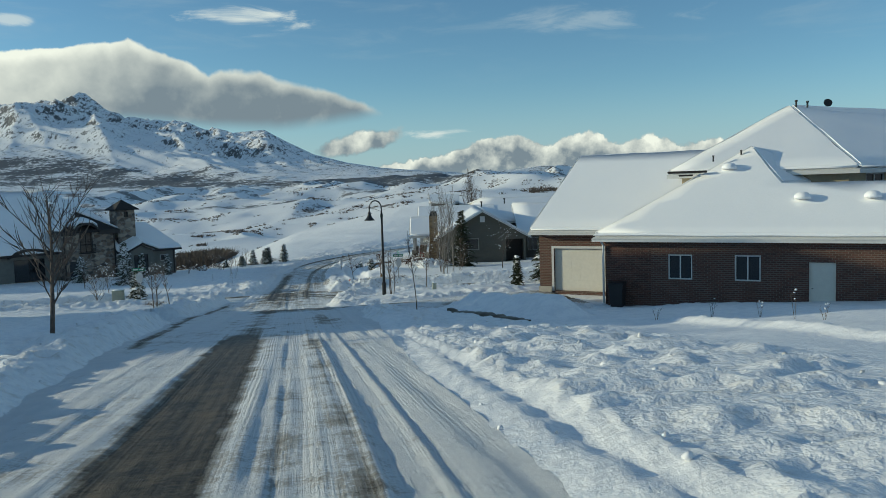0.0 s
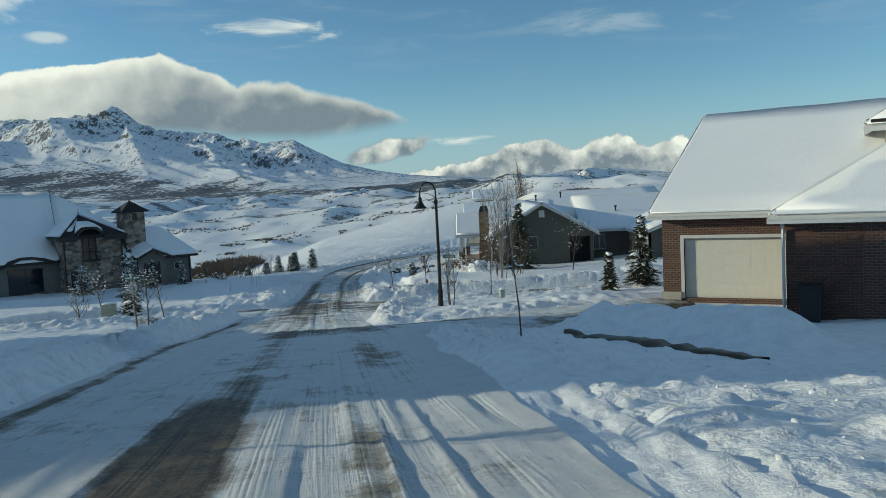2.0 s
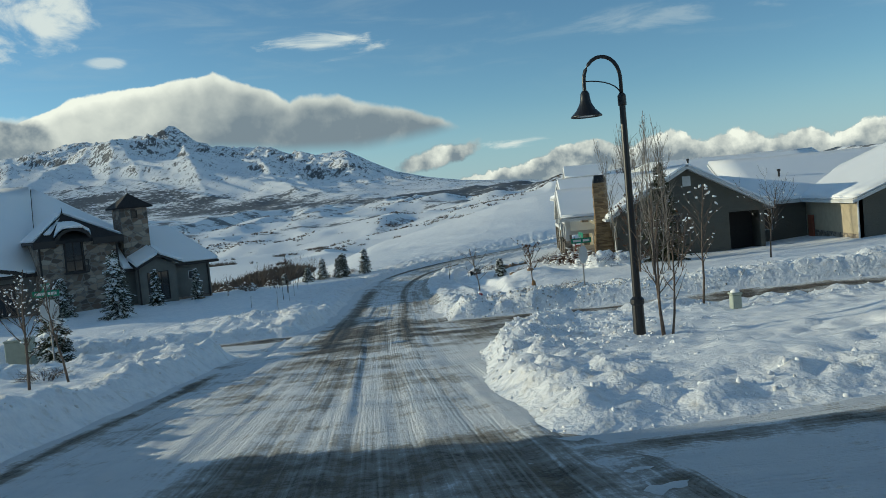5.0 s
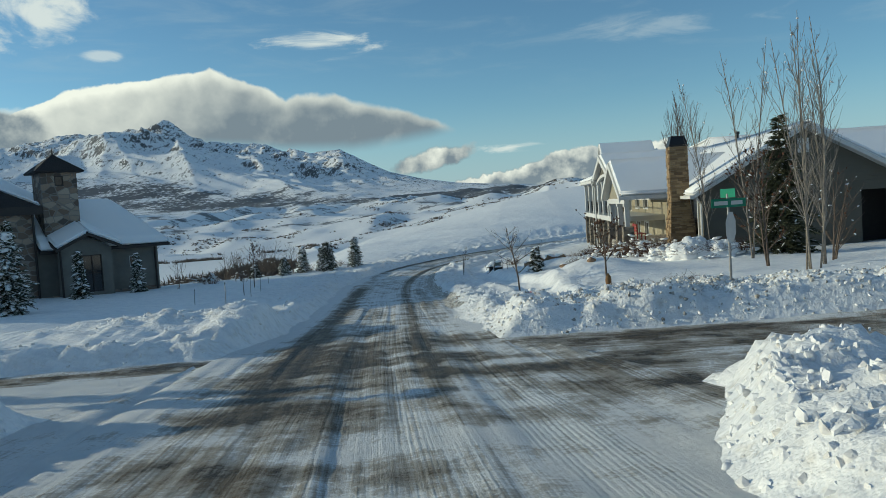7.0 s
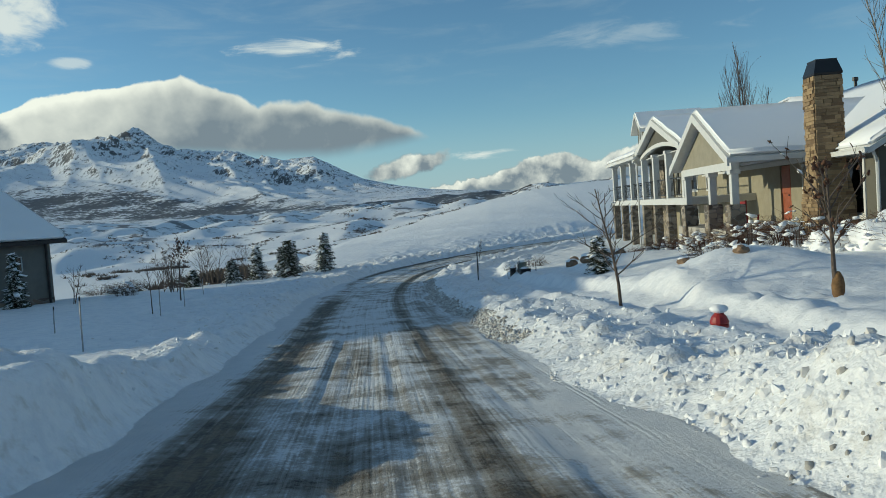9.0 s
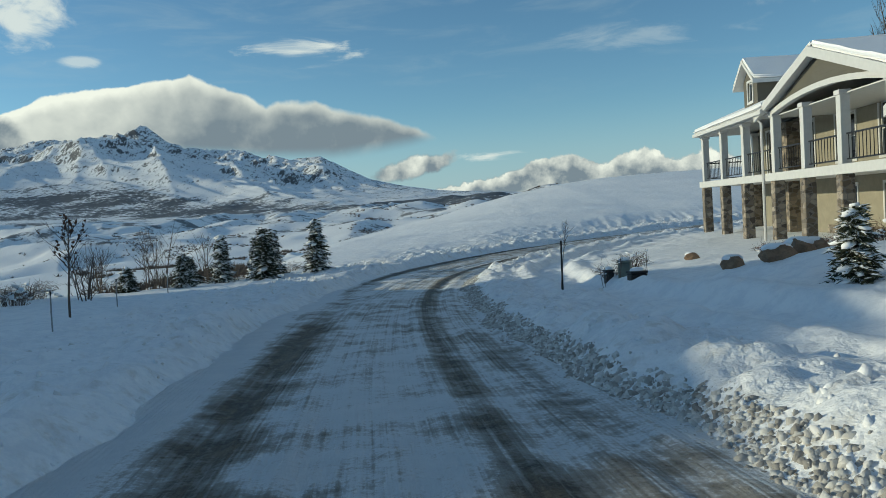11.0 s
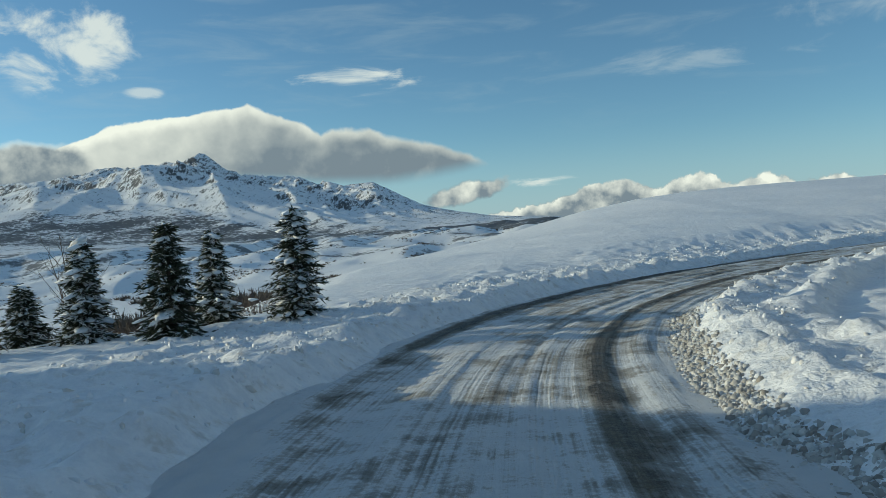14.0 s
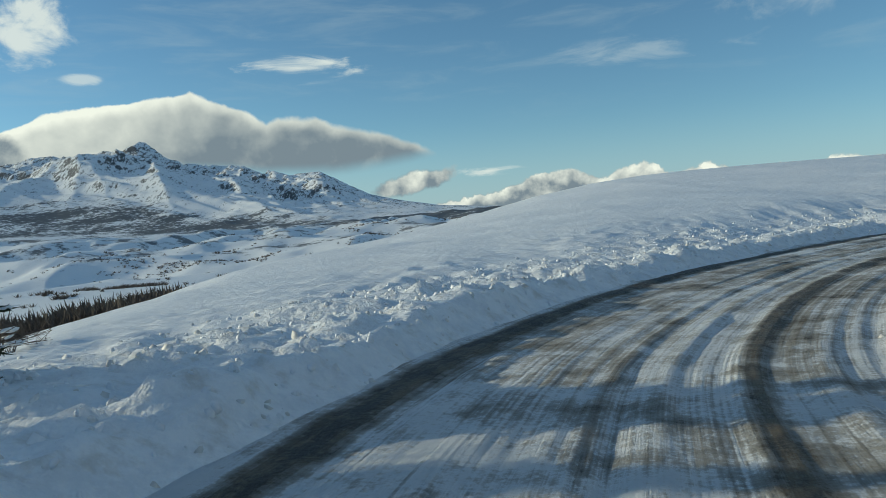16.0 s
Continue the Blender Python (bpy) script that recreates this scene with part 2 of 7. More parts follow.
def build_ground(k, put):
    """Snow; far off, brush, woods and rock show through by height, steepness and clumps."""
    c = k.coords()
    geo = k.tree.nodes.new("ShaderNodeNewGeometry")
    far = k.add("ShaderNodeAttribute", attribute_name="woods").outputs["Fac"]
    clod = k.add("ShaderNodeAttribute", attribute_name="lump").outputs["Fac"]
    n = k.noise(c, 0.35, 5)
    snow = k.mix(n, (0.86, 0.88, 0.905), (0.93, 0.93, 0.925))
    # blue-grey mottling in the colour stands in for shading between small lumps
    snow = k.mix(k.math("MULTIPLY", k.ramp(k.noise(c, 2.6, 7, 0.75), 0.42, 0.62), 0.34), snow, (0.60, 0.64, 0.70))
    dirt = k.ramp(k.noise(c, 3.5, 5, 0.65), 0.50, 0.74)
    snow = k.mix(k.math("MULTIPLY", k.math("MULTIPLY", dirt, clod), 0.6), snow, (0.55, 0.52, 0.46))
    sepn = k.tree.nodes.new("ShaderNodeSeparateXYZ")
    k.put(sepn.inputs[0], geo.outputs["Normal"])
    band = k.add("ShaderNodeAttribute", attribute_name="band").outputs["Fac"]
    rock = k.add("ShaderNodeAttribute", attribute_name="rock").outputs["Fac"]
    patch = k.noise(c, 0.011, 9, 0.68)
    speck = k.noise(c, 0.05, 6, 0.75)
    wood = k.noise(k.stretch(c, 1, 1, 3), 0.0045, 9, 0.66)
    steep = k.ramp(sepn.outputs[2], 0.92, 0.55)
    f = k.math("ADD", patch, k.math("MULTIPLY", speck, 0.55))
    cover = k.math("MULTIPLY", k.ramp(k.math("ADD", f, k.math("MULTIPLY", k.math("SUBTRACT", far, 1.0), 0.14)), 0.77, 0.87, 0.0, 0.85), k.ramp(far, 0.0, 0.1))
    crag = k.math("ADD", k.math("ADD", k.noise(k.stretch(c, 1.5, 1.0, 0.6), 0.04, 8, 0.8), k.math("MULTIPLY", steep, 0.13)), k.math("MULTIPLY", k.math("SUBTRACT", patch, 0.5), 0.35))
    cover = k.math("MAXIMUM", cover, k.math("MULTIPLY", k.ramp(k.math("ADD", crag, k.math("MULTIPLY", rock, 0.07)), 0.60, 0.645, 0.0, 0.92), k.ramp(rock, 0.0, 0.3)))
    forest = k.math("ADD", k.math("ADD", wood, k.math("MULTIPLY", k.math("SUBTRACT", speck, 0.5), 1.0)), k.math("MULTIPLY", k.math("SUBTRACT", band, 0.5), 0.5))
    cover = k.math("MAXIMUM", cover, k.math("MULTIPLY", k.ramp(forest, 0.52, 0.66, 0.0, 0.9), k.ramp(band, 0.0, 0.25)))
    fleck = k.ramp(k.noise(c, 0.9, 5, 0.7), 0.66, 0.72)
    tuft = k.ramp(k.noise(c, 0.08, 3, 0.6), 0.46, 0.60, 0.0, 0.6)
    brush = k.mix(speck, (0.034, 0.038, 0.045), (0.095, 0.094, 0.092))
    # the blue of distance haze is put into the forest band's colour
    brush = k.mix(k.ramp(band, 0.1, 0.5), brush, k.mix(speck, (0.018, 0.026, 0.036), (0.042, 0.052, 0.062)))
    cover = k.math("MAXIMUM", cover, k.math("MULTIPLY", k.math("MULTIPLY", fleck, tuft), k.add("ShaderNodeAttribute", attribute_name="hill").outputs["Fac"]))
    put(Base_Color=k.mix(cover, snow, brush), Roughness=0.65, Specular_IOR_Level=0.25)
    fine = k.noise(c, 6, 3, 0.55)
    grain = k.noise(c, 45, 3, 0.7)
    h = k.math("ADD", k.math("MULTIPLY", fine, k.ramp(clod, 0, 1, 0.6, 1.5)), k.math("MULTIPLY", grain, 0.2))
    broad = k.noise(c, 2.1, 4, 0.6)
    put(Normal=k.bump(k.math("ADD", h, k.math("MULTIPLY", broad, k.ramp(clod, 0, 1, 0.55, 1.3))), 0.6, 0.08))


GROUND = material("snow_ground", build_ground)


def build_road(k, put):
    """Packed snow over wet asphalt; the attribute bare says how far wheels and ploughs have worn it."""
    uv = k.coords("UV")
    bare = k.add("ShaderNodeAttribute", attribute_name="bare").outputs["Fac"]
    sep = k.tree.nodes.new("ShaderNodeSeparateXYZ")
    k.put(sep.inputs[0], uv)
    streak = k.noise(k.stretch(uv, 9, 0.22, 1), 1.0, 6, 0.7)
    streak2 = k.noise(k.stretch(uv, 34, 0.35, 1), 1.0, 4, 0.7)
    groove = k.noise(k.stretch(uv, 15, 0.05, 1), 1.0, 3, 0.6)
    blot = k.noise(uv, 1.1, 7, 0.72)
    grit = k.noise(uv, 18, 6, 0.8)
    # ribs pressed by tyre treads, where wheels have run
    drift = k.math("MULTIPLY", k.noise(k.stretch(uv, 0.5, 0.10, 1), 1.0, 2), 0.22)
    ribs = k.math("SINE", k.math("MULTIPLY", k.math("ADD", sep.outputs[0], drift), 105.0))
    lugs = k.math("SINE", k.math("MULTIPLY", sep.outputs[1], 90.0))
    run = k.ramp(k.noise(k.stretch(uv, 2.6, 0.06, 1), 1.0, 3, 0.5), 0.49, 0.62)
    tread = k.math("MULTIPLY", k.math("ADD", ribs, k.math("MULTIPLY", lugs, 0.35)), run)
    f = k.math("ADD", bare, k.math("MULTIPLY", k.math("SUBTRACT", streak, 0.5), 0.40))
    f = k.math("ADD", f, k.math("MULTIPLY", k.math("SUBTRACT", streak2, 0.5), 0.24))
    f = k.math("ADD", f, k.math("MULTIPLY", k.math("SUBTRACT", blot, 0.5), 1.35))
    f = k.math("ADD", f, k.math("MULTIPLY", k.math("SUBTRACT", grit, 0.5), 0.95))
    f = k.math("ADD", f, k.math("MULTIPLY", k.math("SUBTRACT", groove, 0.5), 0.42))
    f = k.math("ADD", f, k.math("MULTIPLY", tread, 0.04))
    sand = k.noise(uv, 2.3, 6, 0.72)
    slush = k.mix(k.ramp(grit, 0.35, 0.65), (0.20, 0.185, 0.16), (0.48, 0.46, 0.42))
    snow = k.mix(k.noise(uv, 2.5, 4), (0.66, 0.69, 0.72), (0.84, 0.845, 0.85))
    asphalt = k.mix(k.ramp(grit, 0.3, 0.7), (0.012, 0.0105, 0.009), (0.056, 0.047, 0.035))
    asphalt = k.mix(k.ramp(k.math("ADD", k.math("ADD", k.math("MULTIPLY", sand, 0.4), k.math("MULTIPLY", streak, 0.3)), k.math("MULTIPLY", grit, 0.3)), 0.44, 0.58, 0.0, 0.85), asphalt, (0.175, 0.135, 0.085))
    c = k.mix(k.ramp(f, 0.30, 0.60), snow, slush)
    c = k.mix(k.ramp(f, 0.60, 0.80), c, asphalt)
    put(Base_Color=c, Roughness=k.ramp(f, 0.5, 1.0, 0.75, 0.45), Specular_IOR_Level=0.2)
    h = k.math("SUBTRACT", k.math("ADD", k.math("MULTIPLY", grit, 0.8), k.math("MULTIPLY", streak2, 0.5)), k.ramp(f, 0.35, 0.9, 0.0, 0.8))
    put(Normal=k.bump(k.math("ADD", h, k.math("MULTIPLY", tread, 0.10)), 0.9, 0.05))


ROAD = material("worn_snow_road", build_road)


def build_brick(k, put):
    c = k.coords()
    b = k.add("ShaderNodeTexBrick", offset=0.5)
    k.put(b.inputs["Vector"], k.stretch(c, 1, 1, 1, (radians(-90), 0, 0)))
    b.inputs["Scale"].default_value, b.inputs["Brick Width"].default_value, b.inputs["Row Height"].default_value = 1.0, 0.22, 0.082
    b.inputs["Mortar Size"].default_value, b.inputs["Bias"].default_value = 0.011, -0.2
    b.inputs["Color1"].default_value, b.inputs["Color2"].default_value, b.inputs["Mortar"].default_value = (0.135, 0.058, 0.04, 1), (0.065, 0.031, 0.024, 1), (0.19, 0.16, 0.13, 1)
    n = k.noise(c, 3, 4)
    put(Base_Color=k.mix(k.math("MULTIPLY", n, 0.4), b.outputs[0], (0.09, 0.055, 0.042)), Roughness=0.85)
    put(Normal=k.bump(k.math("SUBTRACT", k.math("MULTIPLY", k.noise(c, 60, 3), 0.3), b.outputs[1]), 0.7, 0.012))


BRICK = material("red_brown_brick", build_brick)


def build_single_brick(k, put):
    info = k.tree.nodes.new("ShaderNodeObjectInfo")
    c = k.coords()
    tone = k.mix(info.outputs["Random"], (0.062, 0.03, 0.023), (0.145, 0.062, 0.043))
    put(Base_Color=k.mix(k.math("MULTIPLY", k.noise(c, 25, 4), 0.45), tone, (0.075, 0.048, 0.038)), Roughness=0.85)
    put(Normal=k.bump(k.noise(c, 70, 3), 0.5, 0.006))


BRICK_PIECE = material("fired_brick", build_single_brick)


def build_stone(k, put, scale=2.6, warm=1.0):
    c = k.coords()
    v = k.add("ShaderNodeTexVoronoi", feature="F1")
    k.put(v.inputs["Vector"], k.stretch(c, 1, 1, 1.5))
    v.inputs["Scale"].default_value = scale
    v.inputs["Randomness"].default_value = 0.9
    e = k.add("ShaderNodeTexVoronoi", feature="DISTANCE_TO_EDGE")
    k.put(e.inputs["Vector"], k.stretch(c, 1, 1, 1.5))
    e.inputs["Scale"].default_value = scale
    hue = k.tree.nodes.new("ShaderNodeSeparateColor")
    k.put(hue.inputs[0], v.outputs["Color"])
    a = k.mix(k.ramp(hue.outputs[0], 0.25, 0.9), (0.085, 0.075, 0.066), (0.46, 0.40, 0.32))
    a = k.mix(k.math("MULTIPLY", hue.outputs[1], 0.5), a, (0.28, 0.17 * warm, 0.10 * warm))
    joint = k.ramp(e.outputs["Distance"], 0.02, 0.07)
    put(Base_Color=k.mix(joint, (0.22, 0.20, 0.18), k.mix(k.math("MULTIPLY", k.noise(c, 20, 4), 0.4), a, (0.1, 0.09, 0.08))), Roughness=0.88)
    put(Normal=k.bump(k.math("ADD", joint, k.math("MULTIPLY", k.noise(c, 18, 4), 0.35)), 0.8, 0.03))


STONE = material("field_stone", lambda k, put: build_stone(k, put, 2.0, 1.0))
LEDGE = material("stacked_ledge_stone", lambda k, put: build_stone(k, put, 4.2, 1.25))


def build_ledge_piece(k, put):
    info = k.tree.nodes.new("ShaderNodeObjectInfo")
    c = k.coords()
    tone = k.mix(info.outputs["Random"], (0.15, 0.095, 0.048), (0.46, 0.33, 0.18))
    put(Base_Color=k.mix(k.math("MULTIPLY", k.noise(c, 14, 5), 0.6), tone, (0.12, 0.085, 0.055)), Roughness=0.9)
    put(Normal=k.bump(k.noise(c, 22, 5), 0.7, 0.02))


LEDGE_PIECE = material("tan_ledge_stone", build_ledge_piece)


def siding(name, color, pitch=0.16):
    def build(k, put):
        c = k.coords()
        sep = k.tree.nodes.new("ShaderNodeSeparateXYZ")
        k.put(sep.inputs[0], c)
        saw = k.math("FRACT", k.math("DIVIDE", sep.outputs[2], pitch))
        n = k.noise(c, 2.0, 4)
        put(Base_Color=k.mix(n, tuple(x * 0.86 for x in color), tuple(x * 1.1 for x in color)), Roughness=0.75)
        put(Normal=k.bump(k.math("SUBTRACT", 1.0, saw), 0.7, 0.02))
    return material(name, build)


GREY_SIDING = siding("grey_green_siding", (0.115, 0.108, 0.085))
TAN_STUCCO = plain("tan_stucco", (0.42, 0.36, 0.25), 0.9, 0.1, 3, 0.3)
CREAM = plain("cream_stucco", (0.29, 0.265, 0.20), 0.9, 0.1, 3, 0.3)
STONE_TRIM = plain("grey_beige_trim", (0.30, 0.28, 0.24), 0.7, 0.1)
GREY_STUCCO = plain("grey_stucco", (0.17, 0.165, 0.145), 0.9, 0.12, 2, 0.3)
WHITE = plain("white_painted_trim", (0.62, 0.62, 0.60), 0.55, 0.05)
DOOR_WHITE = plain("off_white_door", (0.72, 0.69, 0.60), 0.5, 0.04)
DARK_TRIM = plain("dark_brown_trim", (0.022, 0.018, 0.016), 0.6, 0.2)
BLACK_METAL = plain("black_painted_metal", (0.012, 0.012, 0.013), 0.38, 0.2, 8, 0.1)
SHINGLE = plain("dark_shingle", (0.022, 0.020, 0.020), 0.9, 0.3, 12, 0.6)
CONCRETE = plain("concrete", (0.42, 0.39, 0.34), 0.85, 0.15, 3, 0.3)
BARK = plain("grey_brown_bark", (0.125, 0.095, 0.075), 0.9, 0.35, 14, 0.6)
PALE_BARK = plain("pale_grey_bark", (0.25, 0.22, 0.185), 0.9, 0.3, 14, 0.5)
RED_PAINT = plain("red_paint", (0.28, 0.02, 0.018), 0.45, 0.15)
RUST_DOOR = plain("red_brown_door", (0.30, 0.085, 0.04), 0.5, 0.2)
GREEN_SIGN = plain("green_sign", (0.015, 0.20, 0.11), 0.45, 0.08)
BARE_ALU = plain("bare_aluminium", (0.48, 0.49, 0.50), 0.45, 0.08, 4, 0, 0.6)
GALV = plain("galvanised_steel", (0.30, 0.30, 0.30), 0.5, 0.15, 10, 0, 0.7)
BOX_GREEN = plain("pale_green_cabinet", (0.36, 0.40, 0.34), 0.55, 0.1)
ROCK = plain("tawny_rock", (0.24, 0.16, 0.10), 0.9, 0.4, 3, 0.8)
LEAF_DRY = plain("dry_brown_leaf", (0.10, 0.045, 0.022), 0.85, 0.4)
BIN_BLACK = plain("dark_plastic", (0.015, 0.015, 0.016), 0.5, 0.15)
NEEDLE = plain("spruce_needles", (0.050, 0.058, 0.030), 0.85, 0.4, 5)


def build_glass(k, put):
    put(Base_Color=(0.012, 0.014, 0.016, 1), Roughness=0.06, Specular_IOR_Level=0.6)


GLASS = material("dark_window_glass", build_glass)


# ---------------------------------------------------------------- mesh helpers
def part(name, bm, mat, parent=None, label="", category="", kind="", smooth=False):
    """Links a bmesh as one object, under a thing if there is one."""
    me = bpy.data.meshes.new(name)
    if smooth:
        for f in bm.faces:
            f.smooth = True
    bm.to_mesh(me)
    bm.free()
    me.materials.append(mat)
    ob = new(name, me)
    if parent is not None:
        ob.parent = parent
    return tagged(ob, label, category, "", kind)


def thing(name, m, label, category, group="", kind=""):
    ob = new(name)
    ob.matrix_world = m
    ob.empty_display_size = 0.2
    return tagged(ob, label, category, group, kind)


def frame_m(ox, oy, oz, ux, uy):
    """A frame with x along (ux, uy), y to its left, z up."""
    d = math.hypot(ux, uy)
    ux, uy = ux / d, uy / d
    return Matrix(((ux, -uy, 0, ox), (uy, ux, 0, oy), (0, 0, 1, oz), (0, 0, 0, 1)))


def box(bm, x0, y0, z0, x1, y1, z1, m=None):
    v = [bm.verts.new((x, y, z)) for z in (z0, z1) for y in (y0, y1) for x in (x0, x1)]
    for q in ((0, 2, 3, 1), (4, 5, 7, 6), (0, 1, 5, 4), (1, 3, 7, 5), (3, 2, 6, 7), (2, 0, 4, 6)):
        bm.faces.new([v[i] for i in q])
    if m is not None:
        bmesh.ops.transform(bm, matrix=m, verts=v)
    return v


def boxes(*rows, bevel=0.0):
    bm = bmesh.new()
    for r in rows:
        box(bm, *r)
    if bevel:
        bmesh.ops.bevel(bm, geom=bm.edges[:], offset=bevel, segments=1, affect="EDGES")
    return bm


def prism(pts, up):
    """A solid from a flat outline and the way of its thickness."""
    bm = bmesh.new()
    a = [bm.verts.new(p) for p in pts]
    b = [bm.verts.new(Vector(p) + Vector(up)) for p in pts]
    bm.faces.new(a), bm.faces.new(b)
    for i in range(len(pts)):
        j = (i + 1) % len(pts)
        bm.faces.new((a[i], a[j], b[j], b[i]))
    bmesh.ops.recalc_face_normals(bm, faces=bm.faces[:])
    return bm


def snow_slab(pts, thick, cut=1.1, seed=0, sag=0.05):
    """A snow cover over a flat outline: a domed, slightly uneven cushion with rounded rims."""
    bm = prism(pts, (0, 0, thick))
    bmesh.ops.bevel(bm, geom=bm.edges[:], offset=min(0.09, thick * 0.4), segments=2, affect="EDGES")
    big = [f for f in bm.faces if f.calc_area() > 1.0]
    for e in bm.edges:
        # the rim's rounding must not bleed into the flat of the cover
        if len(e.link_faces) == 2 and len({f.calc_area() > 0.6 for f in e.link_faces}) == 2:
            e.smooth = False
    if big:
        bmesh.ops.triangulate(bm, faces=big)
        for _ in range(3):
            es = [e for e in bm.edges if e.calc_length() > cut]
            if not es:
                break
            bmesh.ops.subdivide_edges(bm, edges=es, cuts=1, use_grid_fill=True)
            bmesh.ops.triangulate(bm, faces=[f for f in bm.faces if len(f.verts) > 4])
    for v in bm.verts:
        v.co.z += sag * noise.noise(Vector((v.co.x * 0.8 + seed, v.co.y * 0.8, v.co.z * 0.8)))
    return bm


def tube(points, radii, sides=7, bm=None):
    """A round bar along points."""
    bm = bm or bmesh.new()
    rings = []
    n = len(points)
    for i, p in enumerate(points):
        p = Vector(p)
        way = Vector(points[min(i + 1, n - 1)]) - Vector(points[max(i - 1, 0)])
        way = way.normalized() if way.length > 1e-6 else Vector((0, 0, 1))
        side = way.cross(Vector((0, 0, 1)) if abs(way.z) < 0.9 else Vector((1, 0, 0))).normalized()
        other = way.cross(side)
        r = radii[i] if hasattr(radii, "__len__") else radii
        rings.append([bm.verts.new(p + (side * math.cos(a) + other * math.sin(a)) * r) for a in (2 * math.pi * j / sides for j in range(sides))])
    for a, b in zip(rings, rings[1:]):
        for j in range(sides):
            bm.faces.new((a[j], a[(j + 1) % sides], b[(j + 1) % sides], b[j]))
    bm.faces.new(rings[0][::-1]), bm.faces.new(rings[-1])
    return bm


def lathe(profile, sides=16, bm=None, at=(0, 0, 0)):
    """A turned shape from rows of radius and height."""
    bm = bm or bmesh.new()
    rings = [[bm.verts.new((at[0] + r * math.cos(2 * math.pi * j / sides), at[1] + r * math.sin(2 * math.pi * j / sides), at[2] + z)) for j in range(sides)] for r, z in profile]
    for a, b in zip(rings, rings[1:]):
        for j in range(sides):
            bm.faces.new((a[j], a[(j + 1) % sides], b[(j + 1) % sides], b[j]))
    bm.faces.new(rings[0][::-1]), bm.faces.new(rings[-1])
    return bm


# ---------------------------------------------------------------- the lie of the land
def lattice(ix, iy, seed):
    h = (ix.astype(np.int64) * 374761393 + iy.astype(np.int64) * 668265263 + seed * 974634777) & 0xFFFFFFFF
    h = ((h ^ (h >> 13)) * 1274126177) & 0xFFFFFFFF
    return ((h ^ (h >> 16)) & 0xFFFF) / 65535.0


def vnoise(x, y, seed=0):
    ix, iy = np.floor(x), np.floor(y)
    fx, fy = x - ix, y - iy
    fx, fy = fx * fx * fx * (fx * (fx * 6 - 15) + 10), fy * fy * fy * (fy * (fy * 6 - 15) + 10)
    a, b = lattice(ix, iy, seed), lattice(ix + 1, iy, seed)
    c, d = lattice(ix, iy + 1, seed), lattice(ix + 1, iy + 1, seed)
    return (a + (b - a) * fx) * (1 - fy) + (c + (d - c) * fx) * fy


def fbm(x, y, octaves=4, seed=0, gain=0.5):
    total, amp, size = 0.0, 1.0, 0.0
    for i in range(octaves):
        total = total + amp * vnoise(x * 2 ** i + 17.3 * i, y * 2 ** i - 9.1 * i, seed + i)
        size += amp
        amp *= gain
    return total / size - 0.5


def step(v, lo, hi):
    t = np.clip((v - lo) / (hi - lo), 0, 1)
    return t * t * (3 - 2 * t)


# the road's line: x, y, height
LINE = [(8.0, -44, 4.3), (3.5, -20, 1.7), (0.51, -1.85, -0.34), (-0.98, 6.25, -1.26), (-2.11, 12, -1.92), (-3.29, 18, -2.62), (-4.58, 24.7, -3.33), (-5.82, 31.3, -4.05), (-7.13, 37.6, -4.84),
        (-8.44, 44, -5.6), (-9.67, 50.4, -6.15), (-10.85, 56.9, -6.6), (-11.85, 63.2, -7.06), (-12.87, 69.7, -7.5), (-13.9, 75.8, -7.79), (-14.7, 81.5, -8.03), (-15.28, 87, -8.22), (-15.5, 92, -8.35),
        (-15.35, 96.5, -8.4), (-14.3, 101.6, -8.4), (-12.2, 106, -8.33), (-9.3, 110.2, -8.22), (-5.2, 114.3, -8.1), (0.5, 118.6, -7.9), (7, 122.5, -7.65), (18, 128, -7.1), (34, 134, -6.3), (60, 142, -5)]
LINE = np.array(LINE)


def dense(line, per=0.5):
    """The line, drawn finely and smoothed, with its length so far."""
    seg = np.hypot(*np.diff(line[:, :2], axis=0).T)
    s = np.concatenate([[0], np.cumsum(seg)])
    t = np.arange(0, s[-1], per)
    out = np.stack([np.interp(t, s, line[:, i]) for i in range(3)], 1)
    kernel = np.hanning(15)
    kernel /= kernel.sum()
    for i in range(3):
        padded = np.pad(out[:, i], 7, mode="reflect", reflect_type="odd")
        out[:, i] = np.convolve(padded, kernel, mode="valid")
    return out, t


MAIN, MAIN_S = dense(LINE)
CROSS, CROSS_S = dense(np.array([(-60, 42, -7.2), (-40, 46, -6.9), (-24, 50.2, -6.6), (-15, 52.6, -6.45), (-10, 53.3, -6.38), (-4, 53.6, -6.3), (4, 53.4, -6.15), (20, 52.6, -5.75), (60, 50, -4.8)]))
DRIVE, DRIVE_S = dense(np.array([(-7.5, 32.6, -4.3), (-3.5, 33.0, -4.36), (0, 33.8, -4.42), (3.5, 35.0, -4.38), (7.4, 36.4, -4.36)]))


# the shovelled footpath beside the road
FOOT, FOOT_S = dense(np.array([(-6.5, 61.5, 0), (-6.6, 64, 0), (-6.8, 67, 0), (-7.5, 71.3, 0), (-8.7, 78, 0), (-9.8, 84.6, 0), (-10.3, 89.8, 0), (-10.6, 93.5, 0), (-10.3, 97, 0), (-9.3, 99.6, 0), (-6.3, 105.6, 0), (-1.5, 110.6, 0), (5, 115.6, 0)]))


